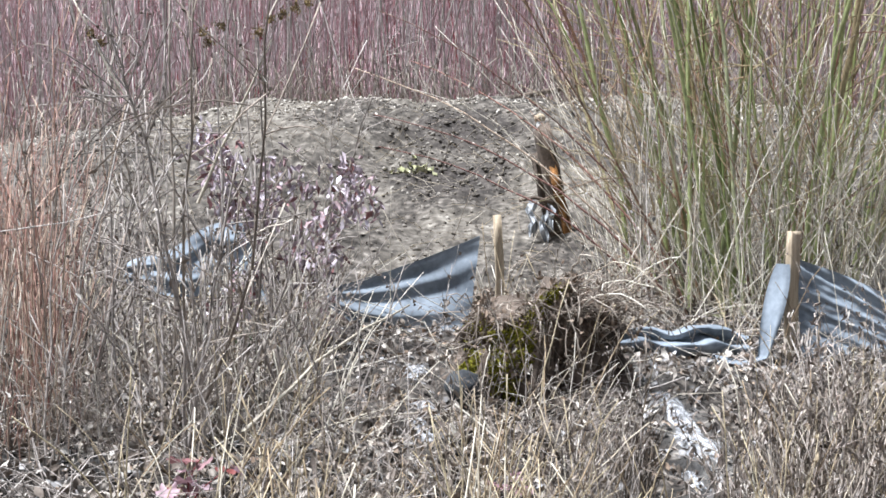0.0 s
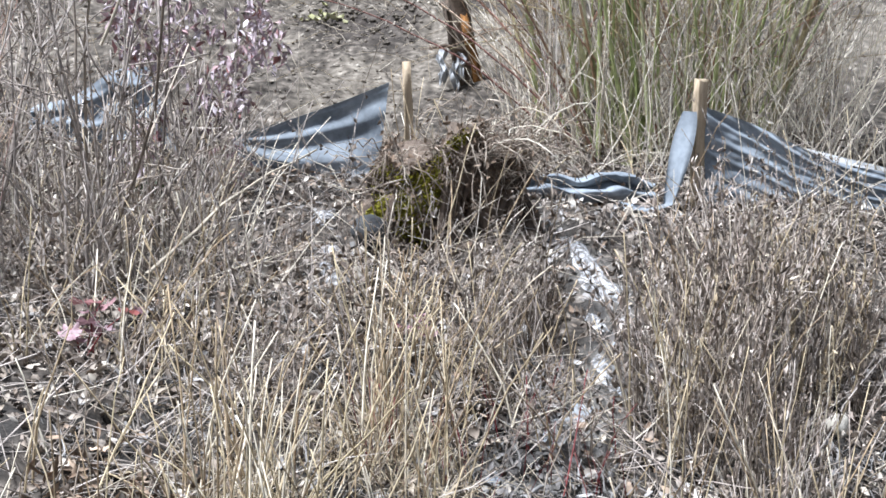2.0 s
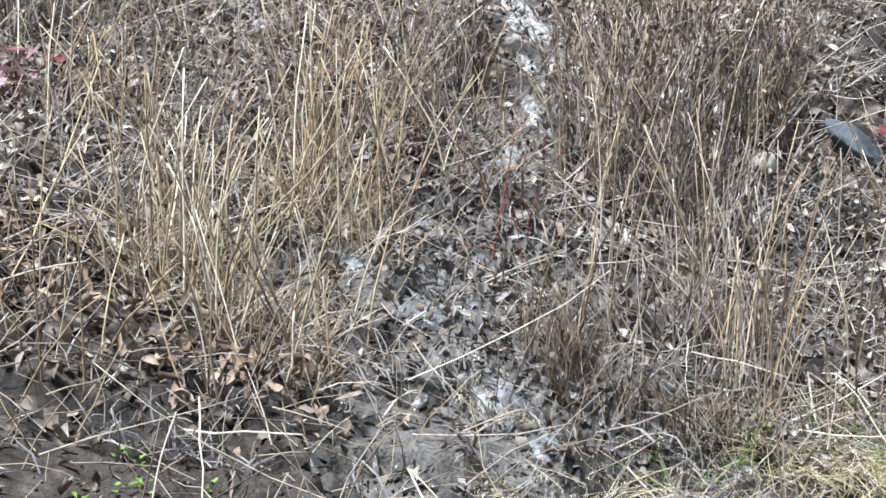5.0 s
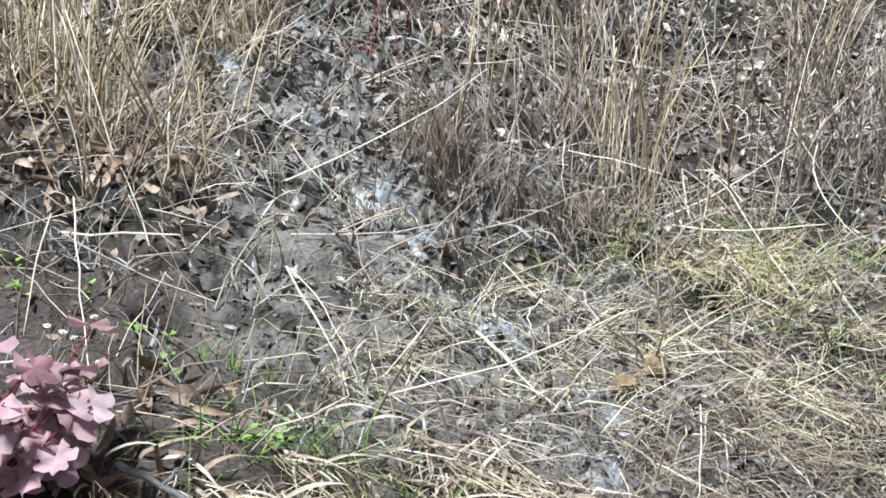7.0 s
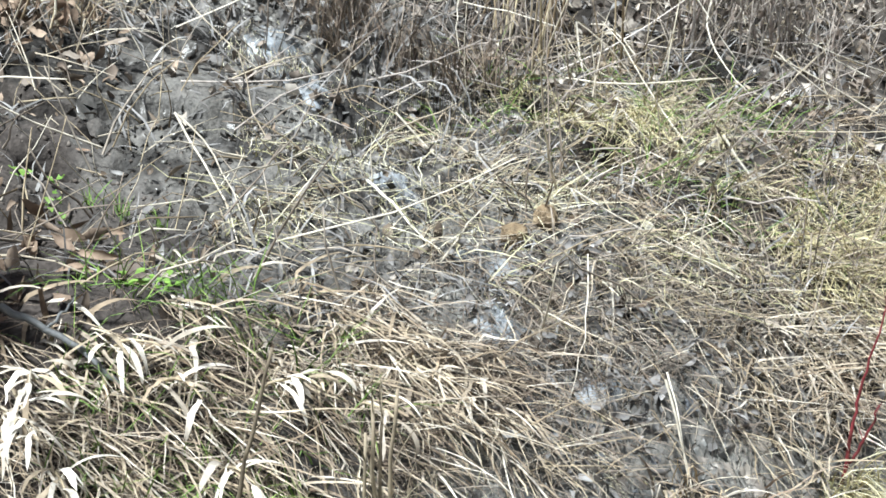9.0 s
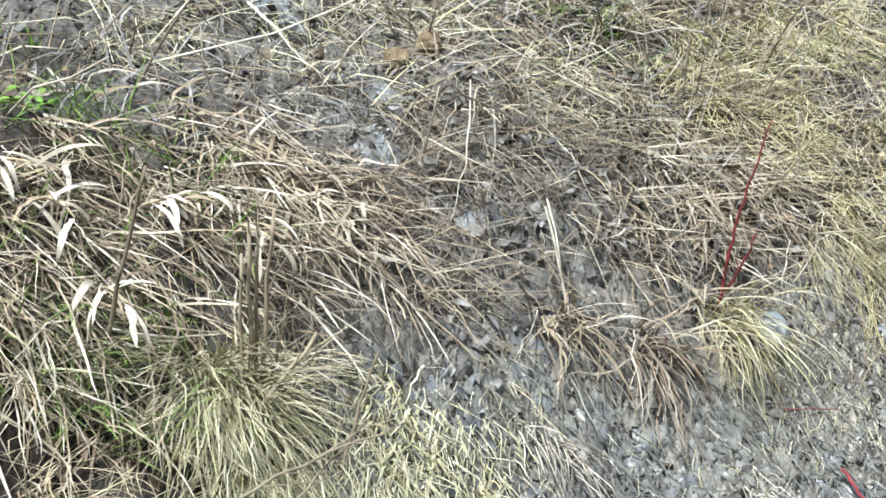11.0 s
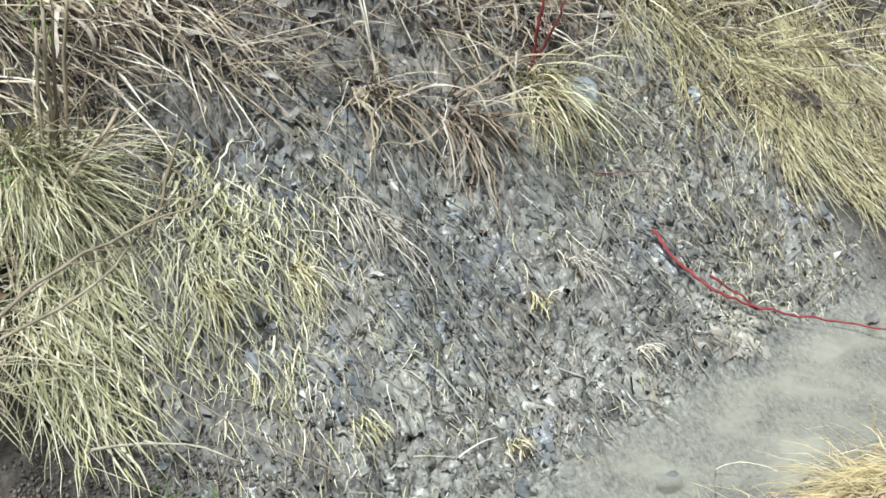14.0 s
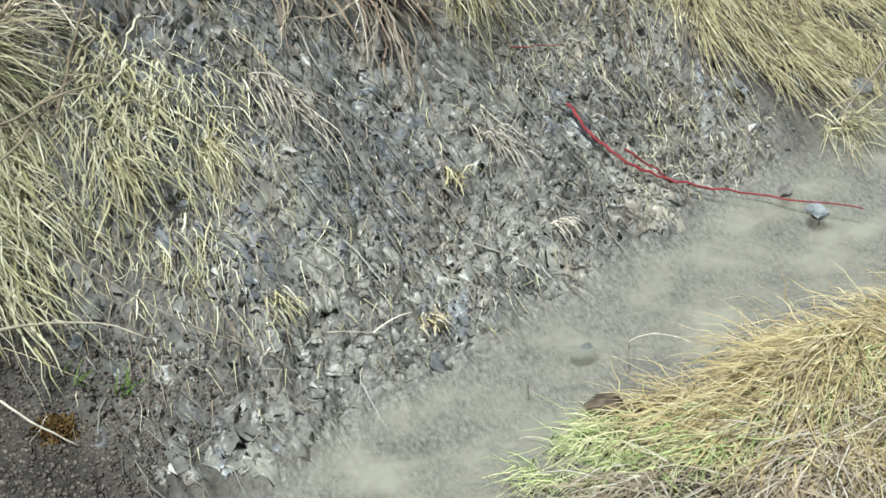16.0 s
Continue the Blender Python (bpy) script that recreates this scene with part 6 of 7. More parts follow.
def mud_flakes(n, keep, box, size, mat, label, rise=1.0):
    """Thin lips of wet mud that have slipped over one another: buried above, lifted and ragged below."""
    b = scatter(n, *box, keep)
    m = len(b)
    w = size[0] + (size[1] - size[0]) * rng.random(m) ** 2
    h = w * rng.uniform(0.5, 1.0, m)
    turn = DOWNHILL + rng.normal(0, 0.45, m)
    down, side = np.stack([np.cos(turn), np.sin(turn)], 1), np.stack([-np.sin(turn), np.cos(turn)], 1)
    lift = w * rng.uniform(0.06, 0.24, m) * rise
    nu, rows = 6, []
    for k, (v, z) in enumerate(((0.0, -0.35), (0.5, 0.75), (0.92, 1.0), (1.0, 0.45))):
        for i in range(nu):
            u = (i / (nu - 1) - 0.5) * (0.75 + 0.5 * v)
            r = v * (1 - 1.3 * (i / (nu - 1) - 0.5) ** 2) + (0.26 * rng.normal(size=m) if k >= 2 else 0.12 * rng.normal(size=m))
            p = b[:, :2] + side * (u * w * (1 + 0.1 * rng.normal(size=m)))[:, None] + down * (r * h)[:, None]
            rows.append(np.stack([p[:, 0], p[:, 1], z * lift * (1 - 2.2 * (i / (nu - 1) - 0.5) ** 2 + 0.3 * rng.normal(size=m)) + 0.0005 * rng.normal(size=m)], 1))
    V = np.stack(rows, 1)
    V[..., 2] += surface(V[..., 0], V[..., 1]) * 0.85 + ground_height(V[..., 0], V[..., 1]) * 0.15 + 0.0005
    f = np.array([[k * nu + i, k * nu + i + 1, (k + 1) * nu + i + 1, (k + 1) * nu + i] for k in range(3) for i in range(nu - 1)])
    stuff("mud_flakes", (V.reshape(-1, 3), None, (np.arange(m)[:, None, None] * len(rows) + f[None]).reshape(-1, 4)), mat, label, "mud")


MUD_FLAKE = mottled("wet_mud_flake", (0.045, 0.046, 0.047), (0.33, 0.32, 0.28), 9, 0.36, 0.5, 0.6, None, (0.185, 0.182, 0.168))
BLUE_MUD = mottled("blue_grey_mud_flake", (0.042, 0.046, 0.054), (0.27, 0.285, 0.305), 9, 0.34, 0.5, 0.6, None, (0.150, 0.158, 0.170))
BROWN_MUD = mottled("brown_mud_flake", (0.055, 0.048, 0.042), (0.38, 0.345, 0.295), 9, 0.40, 0.5, 0.6, None, (0.215, 0.19, 0.165))
FLAKED = lambda x, y: mud_mask(x, y) * smooth(0.03, 0.08, slope_axes(x, y)[0]) * (1 - smooth(2.0, 2.4, y)) * (0.25 + 0.75 * smooth(0.40, 0.55, fractal(x * 6, y * 6, 97, 3)))
litter("leaf_litter", 75, patch((-0.12, 1.93, 0.16, 0.10), (-0.02, 2.05, 0.14, 0.10), soft=0.6), (-0.35, 0.2, 1.75, 2.25), LEAF_BROWN, (0.025, 0.06), (0.010, 0.022), "withered brown leaves on brown soil", 0.9, 0.012)
mud_flakes(1500, FLAKED, (0.42, 1.75, 1.2, 2.2), (0.012, 0.036), MUD_FLAKE, "broad lips of wet grey mud on the bank", 0.4)
BLUE_ZONE = lambda x, y: FLAKED(x, y) * smooth(0.46, 0.54, fractal(x * 8, y * 6, 71, 3))
BROWN_ZONE = lambda x, y: FLAKED(x, y) * smooth(0.46, 0.54, fractal(x * 8, y * 6, 72, 3))
mud_flakes(800, BLUE_ZONE, (0.42, 1.75, 1.2, 2.2), (0.006, 0.028), BLUE_MUD, "blue-grey lips of wet mud on the bank", 0.7)
mud_flakes(800, BROWN_ZONE, (0.42, 1.75, 1.2, 2.2), (0.006, 0.028), BROWN_MUD, "pale brown lips of wet mud on the bank", 0.7)
mud_flakes(1900, FLAKED, (0.42, 1.75, 1.2, 2.2), (0.006, 0.020), MUD_FLAKE, "overlapping lips of wet grey mud on the bank", 0.6)
mud_flakes(3000, FLAKED, (0.42, 1.75, 1.2, 2.2), (0.003, 0.010), MUD_FLAKE, "small flakes of wet grey mud on the bank", 0.7)
MUD_FIBRE = plant("mud_coated_fibre", [(0.07, 0.068, 0.062), (0.26, 0.25, 0.22), (0.14, 0.137, 0.122), (0.33, 0.315, 0.27), (0.19, 0.185, 0.165)], 0.4, 0.5)
for n, long, wide in ((2400, (0.012, 0.06), (0.0007, 0.0020)), (420, (0.04, 0.11), (0.0014, 0.0034))):
    b = scatter(n, 0.42, 1.75, 1.2, 2.2, FLAKED)
    b[:, 2] = surface(b[:, 0], b[:, 1]) + 0.002
    stuff("mud_fibres", blades(b, DOWNHILL - 0.15 + rng.normal(0, 0.45, n), rng.uniform(*long, n), rng.uniform(*wide, n), rng.uniform(1.6, 2.0, n), rng.uniform(0.0, 0.3, n), 4, 0.009), MUD_FIBRE, "mud-coated fibres combed down the bank", "plant debris")


BENCH_MUD = mottled("bench_mud_flake", (0.045, 0.042, 0.038), (0.19, 0.18, 0.165), 12, 0.28, 0.5, 0.6, None, (0.095, 0.09, 0.082))
mud_flakes(1500, lambda x, y: mud_mask(x, y) * smooth(1.9, 2.2, y) * (0.2 + 0.8 * smooth(0.42, 0.54, fractal(x * 5, y * 5, 96, 3))), (0.0, 1.2, 1.9, 4.0), (0.006, 0.032), BENCH_MUD, "lips and clots of dark wet mud on the bench", 0.5)

# the near bank
def near_bank():
    """Golden tussocks whose blades comb over their domes towards the water."""
    for cx, cy, n, spread, h in ((1.10, 1.10, 700, 0.08, 0.0), (1.24, 1.08, 1500, 0.10, 0.0), (1.40, 1.05, 1500, 0.12, 0.0), (1.14, 0.98, 800, 0.09, 0.0), (1.33, 0.94, 1300, 0.14, 0.0), (1.58, 1.02, 1200, 0.13, 0.0), (1.52, 0.89, 800, 0.13, 0.0), (1.45, 1.07, 700, 0.08, 0.0), (1.57, 1.10, 800, 0.09, 0.0), (1.70, 1.13, 700, 0.09, 0.0)):
        r, a = spread * np.sqrt(rng.random(n)), rng.uniform(0, 2 * math.pi, n)
        b = np.stack([cx + r * np.cos(a), cy + 0.7 * r * np.sin(a), np.zeros(n)], 1)
        b[:, 2] = ground_height(b[:, 0], b[:, 1]) + h * (1 - (r / spread) ** 2)
        az = np.arctan2(b[:, 1] - cy - 0.05, b[:, 0] - cx - 0.05) + rng.normal(0, 0.8, n)
        t = thing("grass_tussock", "golden dead grass tussock on the near bank", "grass", "golden tussocks")
        part("foliage", blades(b, az, rng.uniform(0.05, 0.14, n), rng.uniform(0.0009, 0.0028, n), rng.uniform(1.0, 2.0, n), rng.uniform(0.3, 1.5, n), 7, 0.022), STRAW_BANK, t)
    grass("green_grass", 1500, patch((0.97, 1.10, 0.10, 0.05), (0.98, 1.06, 0.14, 0.06), (1.1, 1.0, 0.2, 0.05), soft=0.6), (0.7, 1.5, 0.85, 1.2), GREEN_BANK, (0.03, 0.09), (0.0011, 0.0022), (1.3, 2.0), (0.3, 0.9), math.radians(215), "green and bleached grass by the water", 0.9, 4, 0.03, clumps=70)
    grass("bleached_grass", 1500, patch((1.15, 0.94, 0.35, 0.07), (0.95, 0.98, 0.15, 0.07), soft=0.6), (0.7, 1.8, 0.8, 1.1), TAN, (0.05, 0.15), (0.0012, 0.003), (1.4, 1.9), (0.1, 0.5), math.radians(215), "bleached grass lying on the near bank", 0.6, 4, 0.03, clumps=90)


near_bank()


def clods(name, n, keep, box, size, mat, label, flat=0.7):
    """Crumbs and lumps of earth, beyond counting."""
    b = scatter(n, *box, keep)
    b[:, 2] = surface(b[:, 0], b[:, 1])
    k = np.array([(1, 0, 0), (-1, 0, 0), (0, 1, 0), (0, -1, 0), (0, 0, 1), (0, 0, -1)], float)
    f = np.array([[0, 2, 4], [2, 1, 4], [1, 3, 4], [3, 0, 4], [2, 0, 5], [1, 2, 5], [3, 1, 5], [0, 3, 5]])
    m = len(b)
    r = size[0] + (size[1] - size[0]) * rng.random(m) ** 3
    turn = rng.uniform(0, 6.3, m)
    v = k[None] * r[:, None, None] * rng.uniform(0.55, 1.3, (m, 6, 3)) * np.array([1, 1, flat])
    v = v + rng.normal(0, 0.2, (m, 6, 3)) * r[:, None, None]
    c, s = np.cos(turn)[:, None], np.sin(turn)[:, None]
    v = np.stack([v[..., 0] * c - v[..., 1] * s, v[..., 0] * s + v[..., 1] * c, v[..., 2]], 2) + b[:, None]
    stuff(name, (v.reshape(-1, 3), (np.arange(m)[:, None, None] * 6 + f[None]).reshape(-1, 3), None), mat, label, "soil")


SOIL_CRUMB = plant("soil_crumb", [(0.05, 0.042, 0.037), (0.11, 0.095, 0.083), (0.075, 0.063, 0.055), (0.17, 0.15, 0.132)])
SAND_CRUMB = plant("mound_crumb", [(0.085, 0.074, 0.062), (0.22, 0.195, 0.16), (0.14, 0.122, 0.10), (0.36, 0.33, 0.285)])
CREST_CRUMB = plant("crest_gravel", [(0.24, 0.215, 0.18), (0.48, 0.44, 0.38), (0.36, 0.325, 0.275), (0.58, 0.54, 0.47)])
MUD_CRUMB = plant("mud_crumb", [(0.05, 0.05, 0.046), (0.16, 0.157, 0.14), (0.095, 0.093, 0.083), (0.25, 0.245, 0.22)], 0.35, 0.5)
clods("mud_crumbs", 5000, lambda x, y: mud(x, y), (0.1, 1.8, 1.1, 3.8), (0.0012, 0.007), MUD_CRUMB, "crumbs and flakes of wet grey mud", 0.5)
clods("soil_crumbs", 9000, patch((0.44, 1.30, 0.17, 0.10), (0.36, 1.25, 0.15, 0.15)), (0.15, 0.7, 1.05, 1.45), (0.0008, 0.0045), SOIL_CRUMB, "crumbs of dark soil by the water")
clods("soil_crumbs", 2200, patch((0.0, 2.35, 0.45, 0.4)), (-0.5, 0.5, 1.9, 2.8), (0.0015, 0.006), SOIL_CRUMB, "crumbs of brown soil")
clods("soil_crumbs", 900, patch((0.15, 10.1, 0.55, 0.6)), (-0.6, 1.0, 9.2, 11.0), (0.005, 0.024), SAND_CRUMB, "clods of dark soil on the mound")
clods("crest_gravel", 2600, lambda x, y: smooth(10.55, 10.8, y) * (1 - patch((0.2, 10.6, 0.4, 0.3))(x, y)) + 0.05, (-2.8, 2.8, 9.4, 11.2), (0.004, 0.020), CREST_CRUMB, "pale gravel along the mound's crest")
clods("soil_crumbs", 7500, lambda x, y: 0.35 + 0.65 * smooth(0.4, 0.6, fractal(x * 2, y * 2, 88)), (-2.6, 2.8, 8.2, 11.6), (0.003, 0.018), SAND_CRUMB, "clods and gravel on the mound")
# ---- single stalks and twigs ----
def stalk(name, ends, material, label, category, group="", bow=0.10, sides=5, k=8):
    """A dry stalk from one end to the other, slightly bowed and crooked."""
    x0, y0, z0, x1, y1, z1, r = ends
    a, b = np.array([x0, y0, z0]), np.array([x1, y1, z1])
    L = np.linalg.norm(b - a)
    u = np.linspace(0, 1, k)[:, None]
    off = rng.normal(0, 1, 3) * bow * L
    P = a + (b - a) * u + off * (u * (1 - u)) * 2 + rng.normal(0, 0.006 * L, (k, 3)) * (u * (1 - u)) * 4
    P[:, 2] = np.maximum(P[:, 2], ground_height(P[:, 0], P[:, 1]) + r)
    return P, np.linspace(r, r * 0.5, k) * 0.85


def lay(rows, name, material, label, category, group, bow=0.09):
    for e in rows:
        P, r = stalk(name, e, material, label, category, group, bow)
        v, t, q = tubes(P[None], r[None], 5)
        tagged(new(name, mesh_of(name, v, t, q, material, True)), label, category, group)


lay((
    (-0.530, 4.640, 0.890, -0.112, 5.890, 1.124, 0.0072),
    (-0.810, 5.833, 1.466, -0.565, 5.833, 2.004, 0.0072),
    (-0.901, 5.830, 1.559, -1.212, 5.830, 2.133, 0.0070),
    (-0.216, 7.144, 0.972, -0.210, 7.144, 1.500, 0.0024),
    (-0.782, 8.537, 1.175, -0.769, 8.537, 1.694, 0.0026),
    (0.224, 8.116, 1.119, 0.261, 4.869, 0.737, 0.0020),
    (0.034, 5.048, 0.908, 0.284, 4.823, 0.740, 0.0048),
    (0.149, 4.124, 0.654, 0.303, 4.214, 0.697, 0.0025),
    (0.421, 3.583, 0.491, 0.627, 3.638, 0.538, 0.0030),
    (0.984, 3.787, 0.476, 1.313, 3.941, 0.340, 0.0026),
    (0.547, 3.783, 0.612, 0.643, 3.812, 0.486, 0.0020),
    (0.385, 4.383, 0.713, 0.463, 4.068, 0.596, 0.0026),
    (0.448, 4.620, 0.666, 0.615, 4.498, 0.704, 0.0020),
), "fallen_stalk", STRAW_PALE, "bleached straw stalk lying across the slope", "stalk", "fallen stalks", 0.03)
lay((
    (-0.022, 3.171, 0.599, 0.197, 3.220, 0.492, 0.0020),
    (0.245, 3.063, 0.531, 0.402, 2.868, 0.418, 0.0022),
    (0.194, 2.453, 0.543, 0.279, 2.228, 0.446, 0.0020),
    (-0.111, 2.373, 0.700, -0.088, 2.099, 0.527, 0.0018),
    (-0.153, 2.505, 0.626, -0.190, 2.305, 0.518, 0.0022),
    (0.966, 3.693, 0.488, 1.220, 3.528, 0.407, 0.0026),
    (1.021, 3.152, 0.418, 1.144, 3.071, 0.289, 0.0022),
    (1.340, 3.487, 0.422, 1.452, 3.345, 0.242, 0.0026),
    (0.428, 3.530, 0.497, 0.618, 3.670, 0.525, 0.0028),
    (0.806, 3.260, 0.449, 0.794, 3.173, 0.337, 0.0018),
    (0.572, 2.687, 0.435, 0.957, 2.239, 0.344, 0.0024),
    (0.549, 2.196, 0.405, 0.666, 2.344, 0.438, 0.0022),
    (0.478, 2.415, 0.438, 0.545, 2.257, 0.398, 0.0030),
), "fallen_stalk", STRAW_PALE, "bleached straw stalk lying across the slope", "stalk", "fallen stalks")
lay((
    (0.193, 2.488, 0.531, 0.257, 2.192, 0.455, 0.0024),
    (0.757, 2.158, 0.426, 0.675, 1.926, 0.336, 0.0014),
    (0.788, 2.136, 0.390, 0.746, 2.004, 0.328, 0.0022),
    (1.043, 3.232, 0.389, 1.166, 2.548, 0.335, 0.0026),
    (1.203, 2.787, 0.325, 1.276, 2.372, 0.267, 0.0030),
    (1.399, 3.415, 0.366, 1.388, 3.112, 0.266, 0.0026),
    (0.745, 2.148, 0.384, 0.793, 2.152, 0.381, 0.0030),
    (0.814, 1.943, 0.351, 0.826, 1.839, 0.217, 0.0016),
    (0.803, 1.918, 0.355, 0.827, 1.815, 0.211, 0.0024),
    (0.574, 1.798, 0.344, 0.760, 2.010, 0.349, 0.0012),
    (0.195, 1.638, 0.401, 0.337, 1.678, 0.354, 0.0022),
    (1.276, 2.011, 0.223, 1.393, 2.040, 0.209, 0.0012),
    (1.219, 1.948, 0.182, 1.279, 2.007, 0.220, 0.0012),
), "fallen_stalk", STRAW_PALE, "bleached straw stalk lying across the slope", "stalk", "fallen stalks")
lay((
    (0.344, 1.349, 0.131, 0.513, 1.350, 0.072, 0.0022),
    (0.727, 1.351, 0.030, 0.783, 1.343, 0.023, 0.0014),
    (0.783, 1.343, 0.023, 0.835, 1.352, 0.037, 0.0014),
    (1.093, 1.260, 0.011, 1.143, 1.205, 0.050, 0.0010),
    (0.328, 1.276, 0.100, 0.404, 1.245, 0.040, 0.0020),
), "fallen_stalk", STRAW_PALE, "bleached straw stalk lying across the slope", "stalk", "fallen stalks")
lay((
    (-0.800, 5.238, 0.807, -0.806, 5.238, 2.081, 0.0070),
    (0.668, 7.031, 0.983, 0.699, 7.031, 1.501, 0.0030),
    (0.830, 2.558, 0.339, 0.811, 2.610, 0.561, 0.0022),
    (0.811, 2.610, 0.561, 0.852, 2.610, 0.733, 0.0020),
    (0.666, 3.035, 0.361, 0.734, 3.444, 0.597, 0.0016),
    (0.813, 2.551, 0.340, 0.836, 2.731, 0.592, 0.0020),
    (0.417, 1.399, 0.189, 0.552, 1.351, 0.087, 0.0018),
    (0.552, 1.351, 0.087, 0.662, 1.326, 0.032, 0.0016),
    (1.448, 1.550, 0.034, 1.351, 1.502, 0.004, 0.0012),
    (1.670, 1.608, 0.107, 1.590, 1.570, 0.046, 0.0030),
), "dead_reed", BROWN_STEM, "dark brown dead stem on the slope", "reed", "brown reeds", 0.04)
lay((
    (1.093, 1.243, -0.028, 1.093, 1.260, 0.011, 0.0012),
    (0.918, 1.027, 0.049, 0.909, 1.024, 0.088, 0.0012),
    (0.948, 1.230, -0.025, 0.942, 1.231, 0.005, 0.0014),
), "dead_reed", ROOT, "short black stem stub in the water", "reed", "stubs", 0.01)


def twig_line(points, k=6):
    """A smooth line through a few points, with its radius."""
    p = np.array(points)
    s = np.linspace(0, len(p) - 1, (len(p) - 1) * k + 1)
    i = np.arange(len(p))
    line = np.stack([np.interp(s, i, p[:, d]) for d in range(4)], 1)
    for _ in range(3):
        line[1:-1] = 0.25 * line[:-2] + 0.5 * line[1:-1] + 0.25 * line[2:]
    line[:, :3] += rng.normal(0, 0.0012, (len(line), 3))
    return line


def twig(name, lines_of, material, label, category, group="", shoots=0, shoot_length=0.05):
    t = thing(name, label, category, group)
    for points in lines_of:
        L = twig_line(points)
        part("stem", tubes(L[None, :, :3], L[None, :, 3] * np.linspace(1.0, 0.6, len(L))[None], 5), material, t, "", True)
        if shoots:
            for T in offshoots(L[None, :, :3], shoots, shoot_length, 0.45, 4, 0.15):
                part("shoot", tubes(T[None], np.linspace(0.0011, 0.0005, 4)[None], 3), material, t)
    return t


DARK_RED = plant("dark_red_bark", [(0.11, 0.022, 0.026), (0.22, 0.04, 0.045), (0.15, 0.03, 0.034)], 0.6, 0.3)
RED_A = [[(0.465, 3.714, 0.491, 0.0022), (0.513, 3.862, 0.613, 0.0022), (0.565, 4.047, 0.755, 0.0018)], [(0.389, 3.712, 0.532, 0.0024), (0.471, 3.717, 0.520, 0.0024)]]
twig("red_twig", RED_A, RED_STEM, "bright red dogwood twig standing in the mud", "twig", "red twigs")
twig("red_twig", [[(1.078, 1.900, 0.160, 0.0034), (1.079, 1.900, 0.263, 0.0030), (1.083, 1.900, 0.355, 0.0024), (1.105, 1.900, 0.484, 0.0016)], [(1.080, 1.900, 0.200, 0.0026), (1.098, 1.898, 0.245, 0.0026), (1.114, 1.898, 0.300, 0.0018)]], DARK_RED, "dark red dogwood shoots above a yellow tuft", "twig", "red twigs", 2, 0.05)
twig("red_twig", [[(1.137, 1.763, 0.094, 0.0012), (1.217, 1.755, 0.096, 0.0012)]], RED_STEM, "short red twig lying on grey mud", "twig", "red twigs")
twig("red_twig", [[(1.185, 1.658, 0.067, 0.0026), (1.202, 1.603, 0.046, 0.0026), (1.230, 1.550, 0.038, 0.0026), (1.287, 1.516, 0.023, 0.0024), (1.392, 1.474, 0.014, 0.0022), (1.517, 1.388, 0.036, 0.0016)], [(1.233, 1.569, 0.047, 0.0020), (1.287, 1.516, 0.023, 0.0020)]], RED_STEM, "forked red dogwood twig trailing into the water", "twig", "red twigs")
twig("brown_sapling", [[(0.796, 2.457, 0.345, 0.0030), (0.790, 2.457, 0.40, 0.0027), (0.772, 2.457, 0.464, 0.0024), (0.751, 2.457, 0.588, 0.0021), (0.762, 2.460, 0.707, 0.0015)]], TWIG_BARK, "thin dark brown sapling rising from the mud", "twig", "", 3, 0.05)
twig("fallen_branch", [[(-0.053, 1.858, 0.554, 0.0050), (0.028, 1.825, 0.522, 0.0050), (0.080, 1.772, 0.484, 0.0048), (0.147, 1.760, 0.444, 0.0036)], [(0.0, 1.838, 0.535, 0.0024), (0.022, 1.86, 0.545, 0.0022), (0.035, 1.885, 0.552, 0.0016)]], DARK_BARK, "grey bark-covered branch fallen in the grass", "branch")
twig("twiggy_shrub", [[(0.357, 1.622, 0.272, 0.0036), (0.353, 1.646, 0.521, 0.0036)], [(0.365, 1.629, 0.274, 0.0030), (0.364, 1.647, 0.509, 0.0030)], [(0.345, 1.610, 0.266, 0.0030), (0.342, 1.637, 0.488, 0.0030)], [(0.373, 1.635, 0.277, 0.0034), (0.376, 1.635, 0.544, 0.0034)], [(0.381, 1.628, 0.281, 0.0028), (0.397, 1.646, 0.402, 0.0028)], [(0.334, 1.578, 0.276, 0.0038), (0.431, 1.612, 0.390, 0.0038)], [(0.159, 1.348, 0.245, 0.0030), (0.330, 1.447, 0.316, 0.0028), (0.508, 1.497, 0.343, 0.0016)]], TWIG_BARK, "leafless brown twiggy shrub rooted in the sedge", "shrub", "", 8, 0.07)
twig("twiggy_shrub", [[(0.159, 1.351, 0.254, 0.0024), (0.364, 1.431, 0.284, 0.0022), (0.444, 1.492, 0.328, 0.0014)], [(0.440, 1.497, 0.292, 0.0024), (0.490, 1.567, 0.392, 0.0024)], [(0.371, 1.572, 0.291, 0.0016), (0.402, 1.564, 0.278, 0.0016)], [(0.192, 1.607, 0.411, 0.0030), (0.234, 1.607, 0.624, 0.0030)]], TWIG_BARK, "leaning leafless brown branches over the sedge", "shrub", "", 3, 0.06)

# ---- stones and small finds ----
def stone(at, size, material, seed, label, category="stone", name="stone", turn=0, rough=0.16):
    ob = new(name, mesh_of(name, *lump_mesh(*size, seed, rough, 3), material, True))
    ob.matrix_basis = pose(*at, 0, 0, turn)
    return tagged(ob, label, category)


